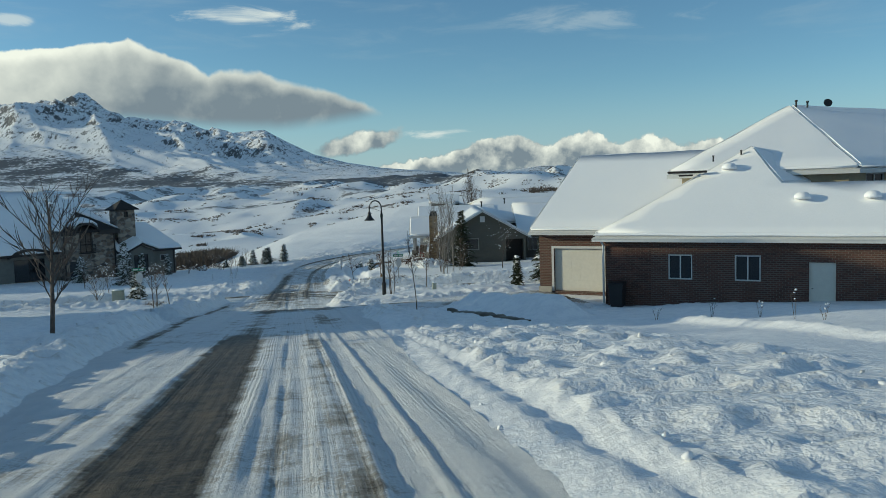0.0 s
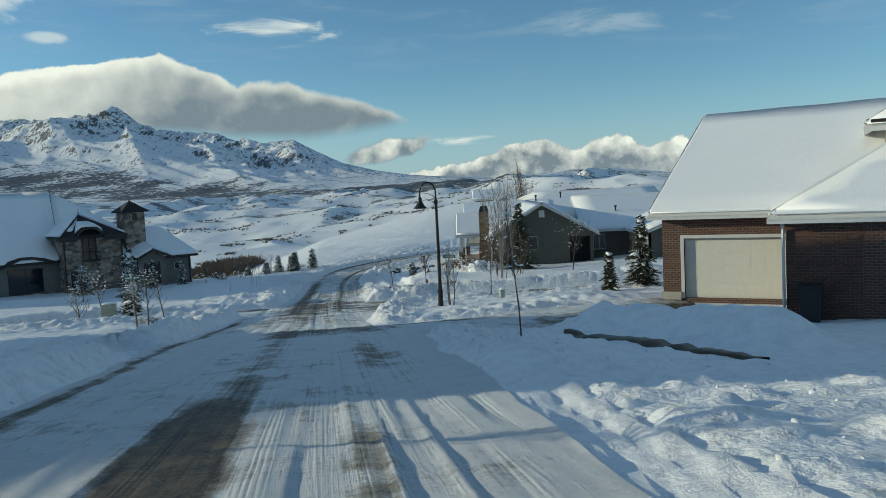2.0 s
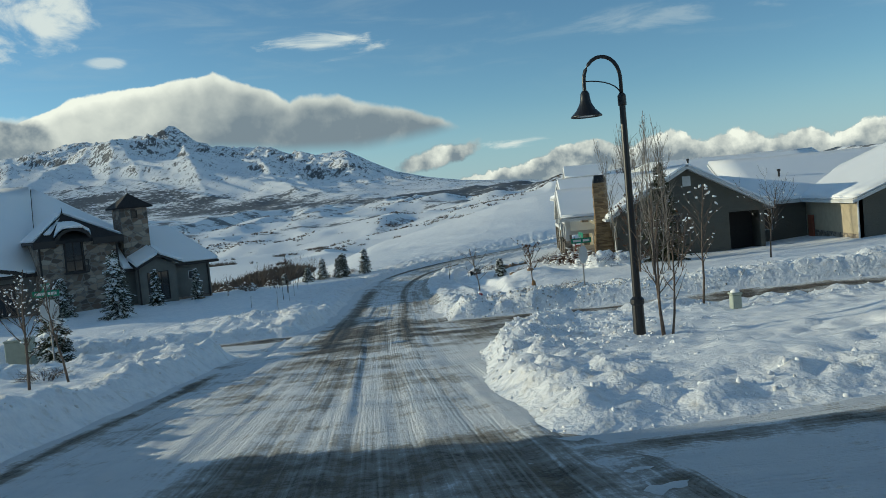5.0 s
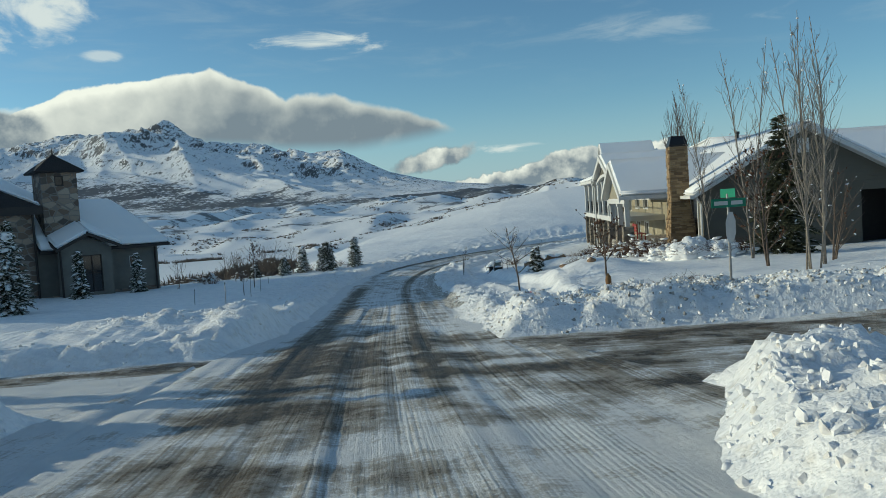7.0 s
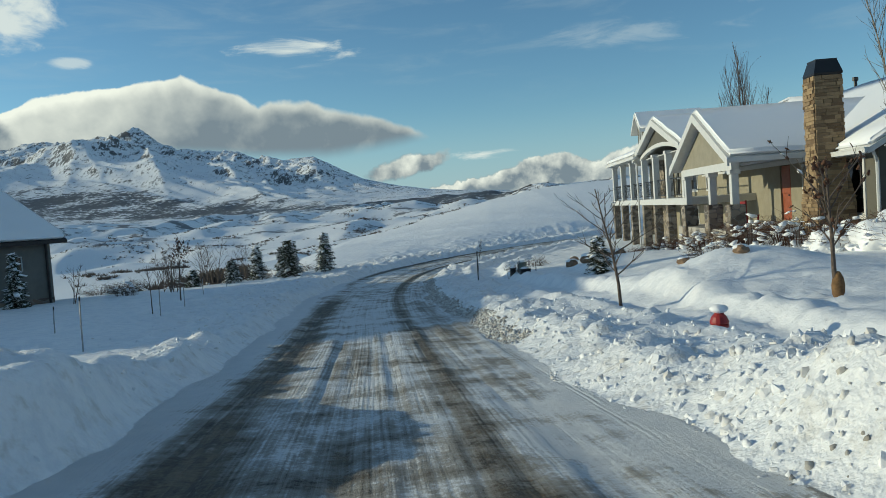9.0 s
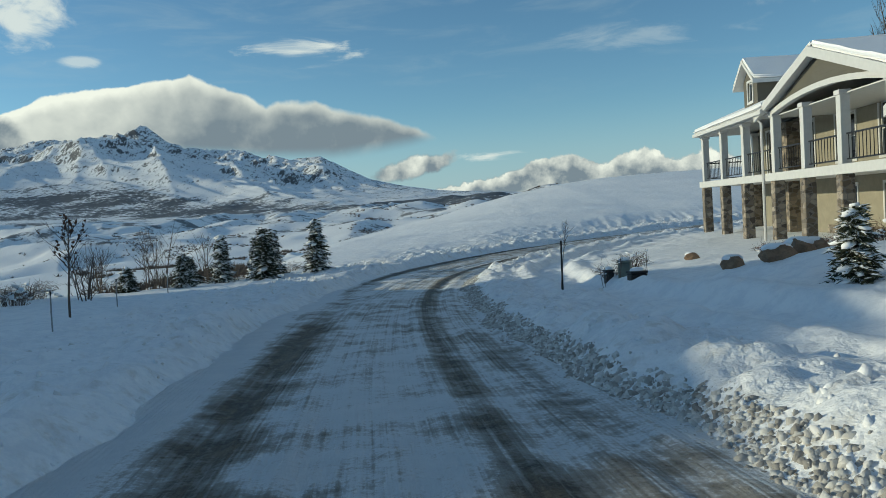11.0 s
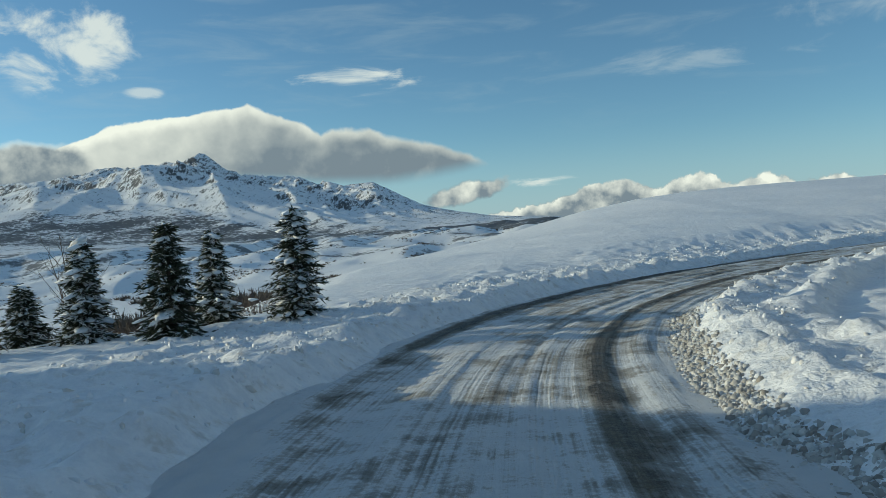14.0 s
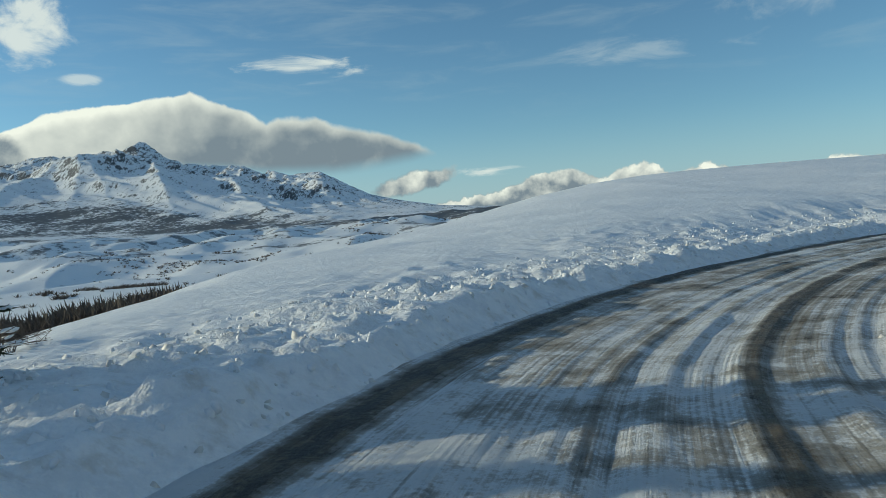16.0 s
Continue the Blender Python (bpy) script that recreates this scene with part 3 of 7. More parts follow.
def along(line, s, x, y):
    """Signed distance to the right of a line, and the length along it, for arrays of points."""
    best = np.full(x.shape, 1e9)
    lat, pos, z = np.full(x.shape, 1e9), np.zeros(x.shape), np.zeros(x.shape)
    for i in range(0, len(line) - 1, 2):
        j = min(i + 2, len(line) - 1)
        a, b = line[i], line[j]
        dx, dy = b[0] - a[0], b[1] - a[1]
        n = math.hypot(dx, dy)
        t = np.clip(((x - a[0]) * dx + (y - a[1]) * dy) / n ** 2, 0, 1)
        px, py = x - a[0] - t * dx, y - a[1] - t * dy
        d = px * px + py * py
        m = d < best
        best = np.where(m, d, best)
        lat = np.where(m, (px * dy - py * dx) / n, lat)
        pos = np.where(m, s[i] + t * (s[j] - s[i]), pos)
        z = np.where(m, a[2] + t * (b[2] - a[2]), z)
    return np.where(lat < 0, -1, 1) * np.sqrt(best), pos, z


# how far the ploughed road reaches to its left and right, by y along the first stretch
S0 = float(np.interp(0, MAIN[:150, 1], MAIN_S[:150]))


def edges(pos):
    q = pos - S0
    wob = fbm(q / 2.6, q * 0, 3, 71) * 0.55
    wob2 = fbm(q / 2.1, q * 0, 3, 72) * np.interp(q, [14, 24], [0.12, 0.5])
    left = np.interp(q, [-60, 0, 10, 20, 32, 44, 50, 57, 62, 80, 100, 112, 125], [3.2, 3.2, 3.6, 4.4, 4.7, 4.4, 4.2, 2.9, 2.4, 2.5, 2.35, 2.2, 2.2])
    right = np.interp(q, [-60, 0, 8, 20, 30, 37, 43, 47, 50, 57, 62, 75, 90, 100, 108, 125], [1.35, 1.35, 1.35, 1.9, 2.2, 1.5, 1.8, 2.4, 3.9, 2.5, 2.0, 1.85, 1.6, 1.65, 2.1, 2.1])
    return left + wob, right + wob2


SKYLINE = np.array([(-60, 3.0), (-48, 3.8), (-40, 4.9), (-37, 5.2), (-35.1, 5.15), (-32.7, 5.7), (-30.2, 6.2), (-27.7, 5.8), (-26.2, 6.0), (-25.2, 6.7), (-24.6, 7.05), (-24.0, 6.6), (-23.2, 5.75), (-22, 5.3), (-20.1, 5.1), (-18.1, 4.85), (-14.8, 4.4), (-12.6, 4.6),
                    (-11.2, 3.8), (-9.1, 2.75), (-6.7, 2.1), (-4.2, 1.65), (-1.6, 1.4), (0.9, 1.2), (3.4, 0.9), (7.6, 1.45), (11, 1.35), (14.6, 0.9), (20, 0.8), (30, 1.2), (60, 2.0)])


def far_land(x, y):
    """Valley, foothills and the mountain, seen from the road's middle as origin."""
    dx, dy = x + 12, y - 70
    r = np.hypot(dx, dy) + 1e-6
    az = np.degrees(np.arctan2(dx, dy))
    front = step(np.abs(az), 100, 60)
    lg = np.log(r)
    left = np.interp(lg, np.log([60, 120, 200, 400, 800, 1500, 2300, 3000, 3600]), [-3.2, -3.5, -3.8, -3.5, -2.4, -1.1, 0.1, 1.2, 2.2])
    right = np.interp(lg, np.log([60, 120, 250, 400, 800, 1500, 2300, 3000, 3600]), [-0.5, -0.2, 0.2, -0.8, -0.7, -0.1, 0.3, 0.5, 0.6])
    w = step(az, -14, 8)
    elev = left * (1 - w) + right * w
    # the crest lies nearer towards the right, so that its face looks to the sun
    rn = r * 4250 / np.interp(az, [-60, -45, -30, -24, -12, 0, 60], [5800, 5600, 4950, 4500, 3500, 3000, 3000])
    low = step(rn, 4230, 3500)
    bent = az + low * (5.0 + 9.0 * fbm(x / 700, y / 700, 3, 67)) + low * 2.0 * fbm(x / 160, y / 160, 3, 68)
    sharp = np.interp(bent, SKYLINE[:, 0], SKYLINE[:, 1])
    soft = sum(np.interp(bent + d, SKYLINE[:, 0], SKYLINE[:, 1]) for d in (-5, -3, -1, 1, 3, 5)) / 6
    sky = sharp * (1 - low * 0.8) + soft * low * 0.8
    up = step(rn, 2500, 4250)
    elev = elev * (1 - up) + sky * up
    elev = elev * front + (1.0 + 1.5 * step(r, 300, 3000)) * (1 - front)
    z = -7 + r * np.tan(np.radians(elev))
    roll = (0.42 - np.abs(fbm(x / 190, y / 260, 4, 5, 0.42)) * 2) * 24 * step(r, 130, 420) * step(r, 3600, 1500)
    roll = roll + (0.42 - np.abs(fbm(x / 420, y / 560, 4, 11, 0.45)) * 2) * 85 * step(r, 500, 1300) * step(r, 2800, 1900)
    ridge = 1 - np.abs(2 * (fbm(x / 520, y / 520, 6, 23, 0.52) + 0.5) - 1)
    ridge2 = 1 - np.abs(2 * (fbm(x / 190, y / 190, 5, 31, 0.55) + 0.5) - 1)
    arc = np.radians(az) * 4200
    gully = 1 - np.abs(2 * (fbm(arc / 400 + 0.0022 * r, r / 1700, 5, 57, 0.55) + 0.5) - 1)
    rocky = step(rn, 2700, 3700) * step(rn, 4420, 4150) * step(sky, 1.5, 4.0)
    crag = step(rn, 3300, 4100) * step(rn, 4500, 4300) * step(sky, 1.5, 4.5)
    # spurs that run down from the crest, sharp along their backs
    spur = 0.0
    wav = 60 * fbm(x / 260, y / 260, 3, 44) + 22 * fbm(x / 70, y / 70, 3, 45)
    for a, lean, high, wide in ((-36.5, 0.10, 95, 170), (-32.8, -0.16, 90, 150), (-30.2, 0.22, 110, 150), (-27.4, -0.12, 90, 120), (-24.6, 0.10, 190, 230), (-24.4, -0.62, 120, 120), (-21.0, 0.30, 70, 110), (-18.2, 0.24, 80, 130), (-15.4, 0.34, 70, 110), (-12.6, 0.28, 110, 170)):
        off = arc - np.radians(a) * 4200 - lean * (4250 - rn) + wav
        spur = spur + high * np.exp(-np.abs(off) / wide * (1 + 0.9 * step(rn, 3400, 4200)))
    spur = (0.55 * spur - 30) * step(rn, 2750, 3400) * step(rn, 4180, 3550)
    fine_rock = (0.6 - np.abs(fbm(x / 85, y / 85, 5, 46, 0.6)) * 4) * 14 * step(rn, 3100, 3800)
    low_hills = (0.5 - np.abs(fbm(x / 130 + y / 400, y / 170, 3, 47, 0.4)) * 3) * 6 * step(r, 260, 700) * step(r, 3000, 1800)
    return z + roll + low_hills + rocky * ((ridge - 0.85) * 45 + (gully - 0.85) * 110 + spur + fine_rock) + crag * ((ridge2 - 0.85) * 40 * step(rn, 3600, 4050) + fbm(x / 60, y / 60, 4, 41, 0.55) * 14)


def hill_z(x, y):
    """The smooth hill beyond the bend: it climbs from the road to a crest, and falls off to the left and behind."""
    y_road = np.interp(x, [-40, -15, 0, 20, 40, 80], [96, 101, 119, 129, 137, 150])
    z_road = np.interp(x, [-60, -15, 0, 20, 40, 80], [-9.6, -8.25, -7.75, -6.9, -5.9, -4.3])
    crest = np.interp(x, [-60, -45, -33, -26, -18, -10, -2, 5, 12, 25, 45, 80, 160], [-12.4, -11, -8.9, -7.35, -5.5, -3.6, -2.2, -1.6, -1.3, -1.05, -0.9, -0.9, -4])
    t = np.clip((y - y_road) / (205 - y_road), 0, 1)
    z = z_road + (crest - z_road) * (1.3 * t - 0.3 * t * t)
    z = z - 0.0022 * np.maximum(y - 200, 0) ** 2
    edge = -23.5 - 0.15 * np.clip(y - 106, 0, 80)
    beyond = np.maximum(edge + 1.5 - x, 0)
    return z - 0.24 * beyond ** 2 / (beyond + 3.0) + 0.25 * fbm(x / 14, y / 14, 3, 64) * step(y, 104, 125)


def meet(zc, lat, zroad):
    """The side street takes on the main road's fall where they cross."""
    w = step(np.abs(lat), 16, 5)
    return zc * (1 - w) + zroad * w


def land(x, y, fine=True):
    """Height of the snow surface, and how lumpy it is, at arrays of places."""
    lat, pos, zroad = along(MAIN, MAIN_S, x, y)
    q = pos - S0
    wl, wr = edges(pos)
    out = np.where(lat > 0, lat - wr, -lat - wl)           # metres beyond the ploughed edge
    clat, cpos, zc = along(CROSS, CROSS_S, x, y)
    cw = np.where(x > -9, 3.0, 2.5)
    cout = np.abs(clat) - cw
    dlat, dpos, zd = along(DRIVE, DRIVE_S, x, y)
    dout = np.abs(dlat) - 2.3 - 2.4 * step(x, -1.5, -4.5) * step(dlat, 0.0, 1.0)
    mouth = step(lat, 7.5, 2.5)
    zd = zd * (1 - mouth) + zroad * mouth
    # the natural lie
    tilt = np.interp(q, [0, 20, 34, 42, 56], [-0.01, -0.04, -0.05, 0.0, 0.05])
    side = np.where(lat > 0, tilt * np.minimum(lat, np.interp(q, [34, 56], [13, 45])), 0.012 * np.minimum(-lat, 40))
    side = side + 0.6 * np.exp(-(((x + 0.5) / 4.8) ** 2 + ((y - 78) / 8) ** 2))
    base = zroad + side + np.where(lat > 0, np.interp(q, [0, 18, 24], [0.03, 0.05, 0.16]) - 0.11 * step(q, 55, 60), 0.14)
    hill = hill_z(x, y)
    w = step(-lat - wl, 2.0, 9.0) * step(q, 94, 104) * step(y - 0.15 * (x + 15), 97, 104)
    base = base * (1 - w) + hill * w
    # left of the spruces the ground falls away into the valley
    fall = step(-lat, 9, 26) * step(q, 88, 100) * (1 - w)
    base = base - fall * 0.12 * np.maximum(-lat - 9, 0)
    r = np.hypot(x + 12, y - 70)
    az = np.degrees(np.arctan2(x + 12, y - 70))
    near_r = 70 + 25 * step(np.abs(az), 90, 120)
    f = step(r, near_r * 0.75, near_r * 1.9)
    base = base * (1 - f) + far_land(x, y) * f
    over = (hill - base) * w
    base = base + 0.5 * (over + np.sqrt(over * over + 0.3 * f * w)) * (w > 0)
    # drifts and ploughed banks
    open_out = np.minimum(np.minimum(out, cout), dout)
    wide_edge = np.where((lat > 0) & (q > 56) & (out <= cout), 1.3, 0.7)
    by_drive = step(dout - np.minimum(out, cout), 1.2, -0.8)
    wide_edge = wide_edge * (1 - by_drive) + 1.9 * by_drive
    beyond = step(open_out, -0.05, wide_edge)
    fresh = step(r, 160, 60)
    base = base + fresh * beyond * (fbm(x / 5.5, y / 5.5, 3, 3) * 0.35) * np.where((np.abs(y - 53) < 9) & (x > -3), 0.4, 1.0)
    lump = step(open_out, -0.1, 0.25) * step(open_out, 3.4, 1.2)
    right_field = step(out, 1.2, 1.7) * step(out, 7.0, 4.5) * (lat > 0) * step(q, 24, 16)
    left_field = step(out, 0.2, 0.8) * step(out, 5.5, 3.0) * (lat < 0) * step(q, 60, 90) * 0.8
    hill_bank = step(-lat - wl, 0.1, 0.6) * step(-lat - wl, 4.5, 2.2) * step(q, 96, 102)
    corner = 0.25 * np.exp(-(((x + 4.2) / 2.4) ** 2 + ((y - 45.5) / 3.2) ** 2)) + 0.6 * np.exp(-(((x + 5.0) / 5.0) ** 2 + ((y - 59.3) / 1.5) ** 2)) + 0.8 * np.exp(-(((x + 16.5) / 4.5) ** 2 + ((y - 60.5) / 2.2) ** 2))
    lump = np.clip(np.maximum.reduce([lump, right_field * 0.9, left_field, hill_bank, np.minimum(corner * 1.4, 1) * (open_out > 0)]), 0, 1) * fresh
    lump = lump * np.where((lat > 0) & (q < 22) & (out < 1.3), 0.12, 1.0)
    bank = np.exp(-((open_out - 0.95) / 0.7) ** 2) * (0.26 + 0.12 * fbm(x / 3, y / 3, 2, 77))
    bank = bank * np.where(lat > 0, np.interp(q, [0, 18, 22, 32, 36, 44, 48, 58, 64, 100], [0.0, 0.1, 0.8, 0.8, 0.35, 0.35, 1, 1, 0.4, 0.5]), np.interp(q, [0, 20, 30, 56, 66, 96, 104], [0.2, 0.5, 1.2, 1.2, 0.45, 0.4, 0.35]))
    bank = bank * np.where(cout < np.minimum(out, dout), np.where(x > -4, 0.3, 0.8), 1.0)
    heap = 0.30 * np.exp(-(((x + 0.6) / 5.0) ** 2 + ((y - 39.2) / 1.9) ** 2)) + 0.05 * np.exp(-(((x + 4.6) / 1.8) ** 2 + ((y - 41.0) / 3.6) ** 2)) + 0.45 * np.exp(-(((x + 5.0) / 2.0) ** 2 + ((y - 70.8) / 1.6) ** 2)) + 0.45 * np.exp(-(((x - 3.0) / 3.2) ** 2 + ((y - 43.6) / 1.5) ** 2)) + 0.32 * np.exp(-(((x + 5.6) / 2.2) ** 2 + ((y - 81.6) / 2.6) ** 2)) + 0.3 * np.exp(-(((x + 5.0) / 1.8) ** 2 + ((y - 71.5) / 2.2) ** 2))
    base = base + fresh * beyond * (bank + (0.5 * corner + heap) * (open_out > 0))
    trod = np.abs(along(FOOT, FOOT_S, x, y)[0]) + 0.14 * fbm(x / 0.9, y / 0.9, 2, 102)
    base = base - 0.17 * step(trod, 0.72, 0.45) + 0.11 * np.exp(-((trod - 0.95) / 0.24) ** 2) * (0.7 + 1.6 * np.maximum(fbm(x / 0.5, y / 0.5, 2, 103), 0))
    ax, ay = x - 3.1, y - 26.6
    u, v = (ax * 0.447 - ay * 0.894), (ax * 0.894 + ay * 0.447)
    base = base + 0.75 * np.exp(-(v / 0.85) ** 2) * step(np.abs(u), 4.4, 2.6) * (1 + 0.5 * fbm(x / 1.2, y / 1.2, 3, 88))
    if fine:
        clods = np.maximum(fbm(x / 0.62, y / 0.62, 3, 51, 0.55), -0.1) * 0.34 + np.maximum(fbm(x / 1.6, y / 1.6, 2, 61), -0.1) * 0.30
        clods = clods + (np.abs(fbm(x / 0.42, y / 0.42, 2, 53, 0.5)) - 0.12) * 0.55 + (np.abs(fbm(x / 0.8, y / 0.8, 1, 55)) - 0.12) * 0.25
        field = (lat > 0) & (q < 24)
        hump = np.maximum(fbm(x / 0.46, y / 0.46, 2, 97, 0.4) - 0.03, 0) ** 0.8 * 0.40 + 0.09 * fbm(x / 1.9, y / 1.9, 2, 98)
        base = base + np.where(field, lump * beyond * hump * 0.9, 0)
        quiet = 0.75 - 0.62 * field - 0.12 * ((lat < 0) & (q > 60) & (q < 86)) - 0.15 * ((lat < 0) & (q >= 86)) - 0.1 * ((lat > 0) & (q > 46) & (q < 52))
        crumble = 1 + 0.3 * np.exp(-(((x + 4) / 6) ** 2 + ((y - 59.6) / 2.2) ** 2))
        base = base + lump * clods * beyond * quiet * crumble
        near = step(open_out, 0.1, 0.9) * step(open_out, 9.0, 5.0) * fresh
        soft = np.where((lat > 0) & (q < 22), 0.35, 1.0) * 0.35 + 1.1 * np.where((lat > 0) & (q < 22), 0.3, 1.0) * np.clip(fbm(x / 3.5, y / 3.5, 2, 93) + 0.35, 0, 1)
        base = base + near * soft * ((0.12 - np.abs(fbm(x / 0.75, y / 0.75, 2, 94, 0.5))) * 0.30 + np.maximum(fbm(x / 0.42, y / 0.42, 2, 95), 0) * 0.22)
    # ridges thrown up by wheels beside the lane
    for off, high, wide in ((0.02, 0.05, 0.07), (0.36, 0.10, 0.09), (0.72, 0.08, 0.09), (1.16, 0.15, 0.12), (9.0, 0.2, 0.3)):
        wav = off + 0.05 * np.sin(q * 0.35 + off * 5)
        ridge = np.exp(-((out - wav) / wide) ** 2) * step(q, 24, 17) * (lat > 0) * high * (0.8 + 0.7 * np.abs(fbm(q / 0.35, off + x * 0, 3, 83)))
        base = base + ridge
    base = base + 0.09 * step(out, 1.2, 1.45) * step(q, 24, 17) * (lat > 0)
    # carved roads
    zc = meet(zc, lat, zroad)
    flat = np.where(out <= np.minimum(cout, dout), zroad, np.where(cout < dout, zc, zd - 0.06)) - 0.07
    flat = np.where(out < 0, zroad - 0.07, flat)
    base = np.where(open_out < wide_edge, flat * (1 - beyond) + base * beyond, base)
    return base, lump, open_out


def grid_axis(dense_lo, dense_hi, d, lo, hi, grow=1.09):
    mid = list(np.arange(dense_lo, dense_hi, d))
    a, v, st = [], dense_lo, d
    while v > lo:
        st *= grow
        v -= st
        a.append(v)
    b, v, st = [], mid[-1], d
    while v < hi:
        st *= grow
        v += st
        b.append(v)
    return np.array(a[::-1] + mid + b)


def sheet(xs, ys, zs, keep=None):
    """Vertices and square faces of a grid."""
    ny, nx = zs.shape
    verts = np.stack([xs.ravel(), ys.ravel(), zs.ravel()], 1)
    i = (np.arange(ny - 1)[:, None] * nx + np.arange(nx - 1)[None, :]).ravel()
    faces = np.stack([i, i + 1, i + nx + 1, i + nx], 1)
    if keep is not None:
        faces = faces[keep.ravel()]
    return verts, faces


def mesh_from(name, verts, faces, smooth=True):
    me = bpy.data.meshes.new(name)
    me.vertices.add(len(verts))
    me.vertices.foreach_set("co", np.ascontiguousarray(verts, np.float32).ravel())
    me.loops.add(len(faces) * 4)
    me.loops.foreach_set("vertex_index", np.ascontiguousarray(faces, np.int32).ravel())
    me.polygons.add(len(faces))
    me.polygons.foreach_set("loop_start", np.arange(0, len(faces) * 4, 4, dtype=np.int32))
    me.polygons.foreach_set("use_smooth", np.full(len(faces), smooth))
    me.update(calc_edges=True)
    return me


def attribute(me, name, values):
    a = me.attributes.new(name, "FLOAT", "POINT")
    a.data.foreach_set("value", np.ascontiguousarray(values, np.float32).ravel())


def build_ground_sheet():
    # near land: a fine grid; far land: rings out to the horizon, in the same mesh
    xs = grid_axis(-24, 9, 0.14, -150, 190, 1.07)
    ys = grid_axis(0, 118, 0.15, -120, 330, 1.06)
    gx, gy = np.meshgrid(xs, ys)
    gz, lump, _ = land(gx, gy)
    v1, f1 = sheet(gx, gy, gz)
    woods1 = np.zeros(gx.size)
    az = np.concatenate([np.arange(-180, -52, 4.0), np.arange(-52, -44, 0.5), np.arange(-44, 14, 0.125), np.arange(14, 44, 0.4), np.arange(44, 180.1, 4.0)])
    rr = np.concatenate([np.geomspace(60, 700, 150, False), np.geomspace(700, 2700, 150, False), np.arange(2700, 5000, 12.5), np.linspace(5000, 6100, 12)])
    ga, gr = np.meshgrid(np.radians(az), rr)
    px, py = -12 + gr * np.sin(ga), 70 + gr * np.cos(ga)
    far = rr >= 240
    pz = np.concatenate([land(px[~far], py[~far], False)[0], far_land(px[far], py[far])])
    inside = (px > xs[3]) & (px < xs[-4]) & (py > ys[3]) & (py < ys[-4])
    full = inside[:-1, :-1] & inside[1:, :-1] & inside[:-1, 1:] & inside[1:, 1:]
    v2, f2 = sheet(px, py, pz - 0.25 * inside, ~full)
    gn = gr * 4250 / np.interp(np.degrees(ga), [-60, -45, -30, -24, -12, 0, 60], [5800, 5600, 4950, 4500, 3500, 3000, 3000])
    woods2 = step(gr, 200, 1700) * step(gr, 3400, 2500)
    band = 0.8 * step(gn, 2150, 2650) * step(gn, 3450, 2850)
    rock = 0.45 * step(gn, 2900, 3500) + 0.55 * step(gn, 3600, 4050)
    hill1 = step(gy.ravel(), 95, 110) * step(gx.ravel(), -22, -10)
    me = mesh_from("ground", np.concatenate([v1, v2]), np.concatenate([f1, f2[:, ::-1] + len(v1)]))
    attribute(me, "lump", np.concatenate([lump.ravel(), np.zeros(pz.size)]))
    attribute(me, "woods", np.concatenate([woods1, woods2.ravel()]))
    attribute(me, "band", np.concatenate([woods1, band.ravel()]))
    attribute(me, "rock", np.concatenate([woods1, rock.ravel()]))
    attribute(me, "hill", np.concatenate([hill1, np.zeros(pz.size)]))
    me.materials.append(GROUND)
    return tagged(new("ground", me), "snow-covered ground, ploughed banks, valley and far snowy mountain", "ground", "", "structure")


build_ground_sheet()


def strip(name, line, s, lo, hi, left, right, bare, lift, label, step_s=0.16, step_l=0.11):
    """A road surface along a line, from length lo to hi."""
    t = np.arange(lo, hi, step_s)
    cx, cy, cz = (np.interp(t, s, line[:, i]) for i in range(3))
    tx, ty = np.gradient(cx, t), np.gradient(cy, t)
    n = np.hypot(tx, ty)
    tx, ty = tx / n, ty / n
    l, r = left(t), right(t)
    cols = int((l.max() + r.max()) / step_l)
    u = np.linspace(0, 1, cols)[None, :]
    lat = -l[:, None] + u * (l + r)[:, None]
    x, y = cx[:, None] + ty[:, None] * lat, cy[:, None] - tx[:, None] * lat
    pos = np.repeat(t[:, None], cols, 1)
    b = bare(lat, pos, x, y)
    z = cz[:, None] + (lift(x, y) if callable(lift) else lift) + np.zeros_like(lat)
    z = z + fbm(lat / 0.22, pos / 2.5, 3, 9) * 0.03 + fbm(lat / 0.3, pos / 25, 3, 29) * 0.09 + fbm(x / 0.5, y / 0.5, 3, 19) * 0.03 - 0.02 * np.clip(b, 0, 1)
    if name == "road":
        q = pos - S0
        rut = 0.6 + 0.8 * np.abs(fbm(pos / 0.4, lat * 0 + 3, 2, 85))
        z = z + step(q, 24, 16) * rut * (0.06 * gauss(lat, 0.50, 0.05) + 0.04 * gauss(lat, 0.95, 0.05) + 0.03 * gauss(lat, -0.35, 0.06))
    v, f = sheet(x, y, z)
    me = mesh_from(name, v, f[:, ::-1])
    attribute(me, "bare", b)
    uv = me.uv_layers.new(name="UVMap")
    idx = np.empty(len(me.loops), np.int32)
    me.loops.foreach_get("vertex_index", idx)
    uv.data.foreach_set("uv", np.stack([lat.ravel()[idx], pos.ravel()[idx]], 1).astype(np.float32).ravel())
    me.materials.append(ROAD)
    ob = new(name, me)
    return tagged(ob, label, "road", "", "structure")


def gauss(v, c, w):
    return np.exp(-((v - c) / w) ** 2)


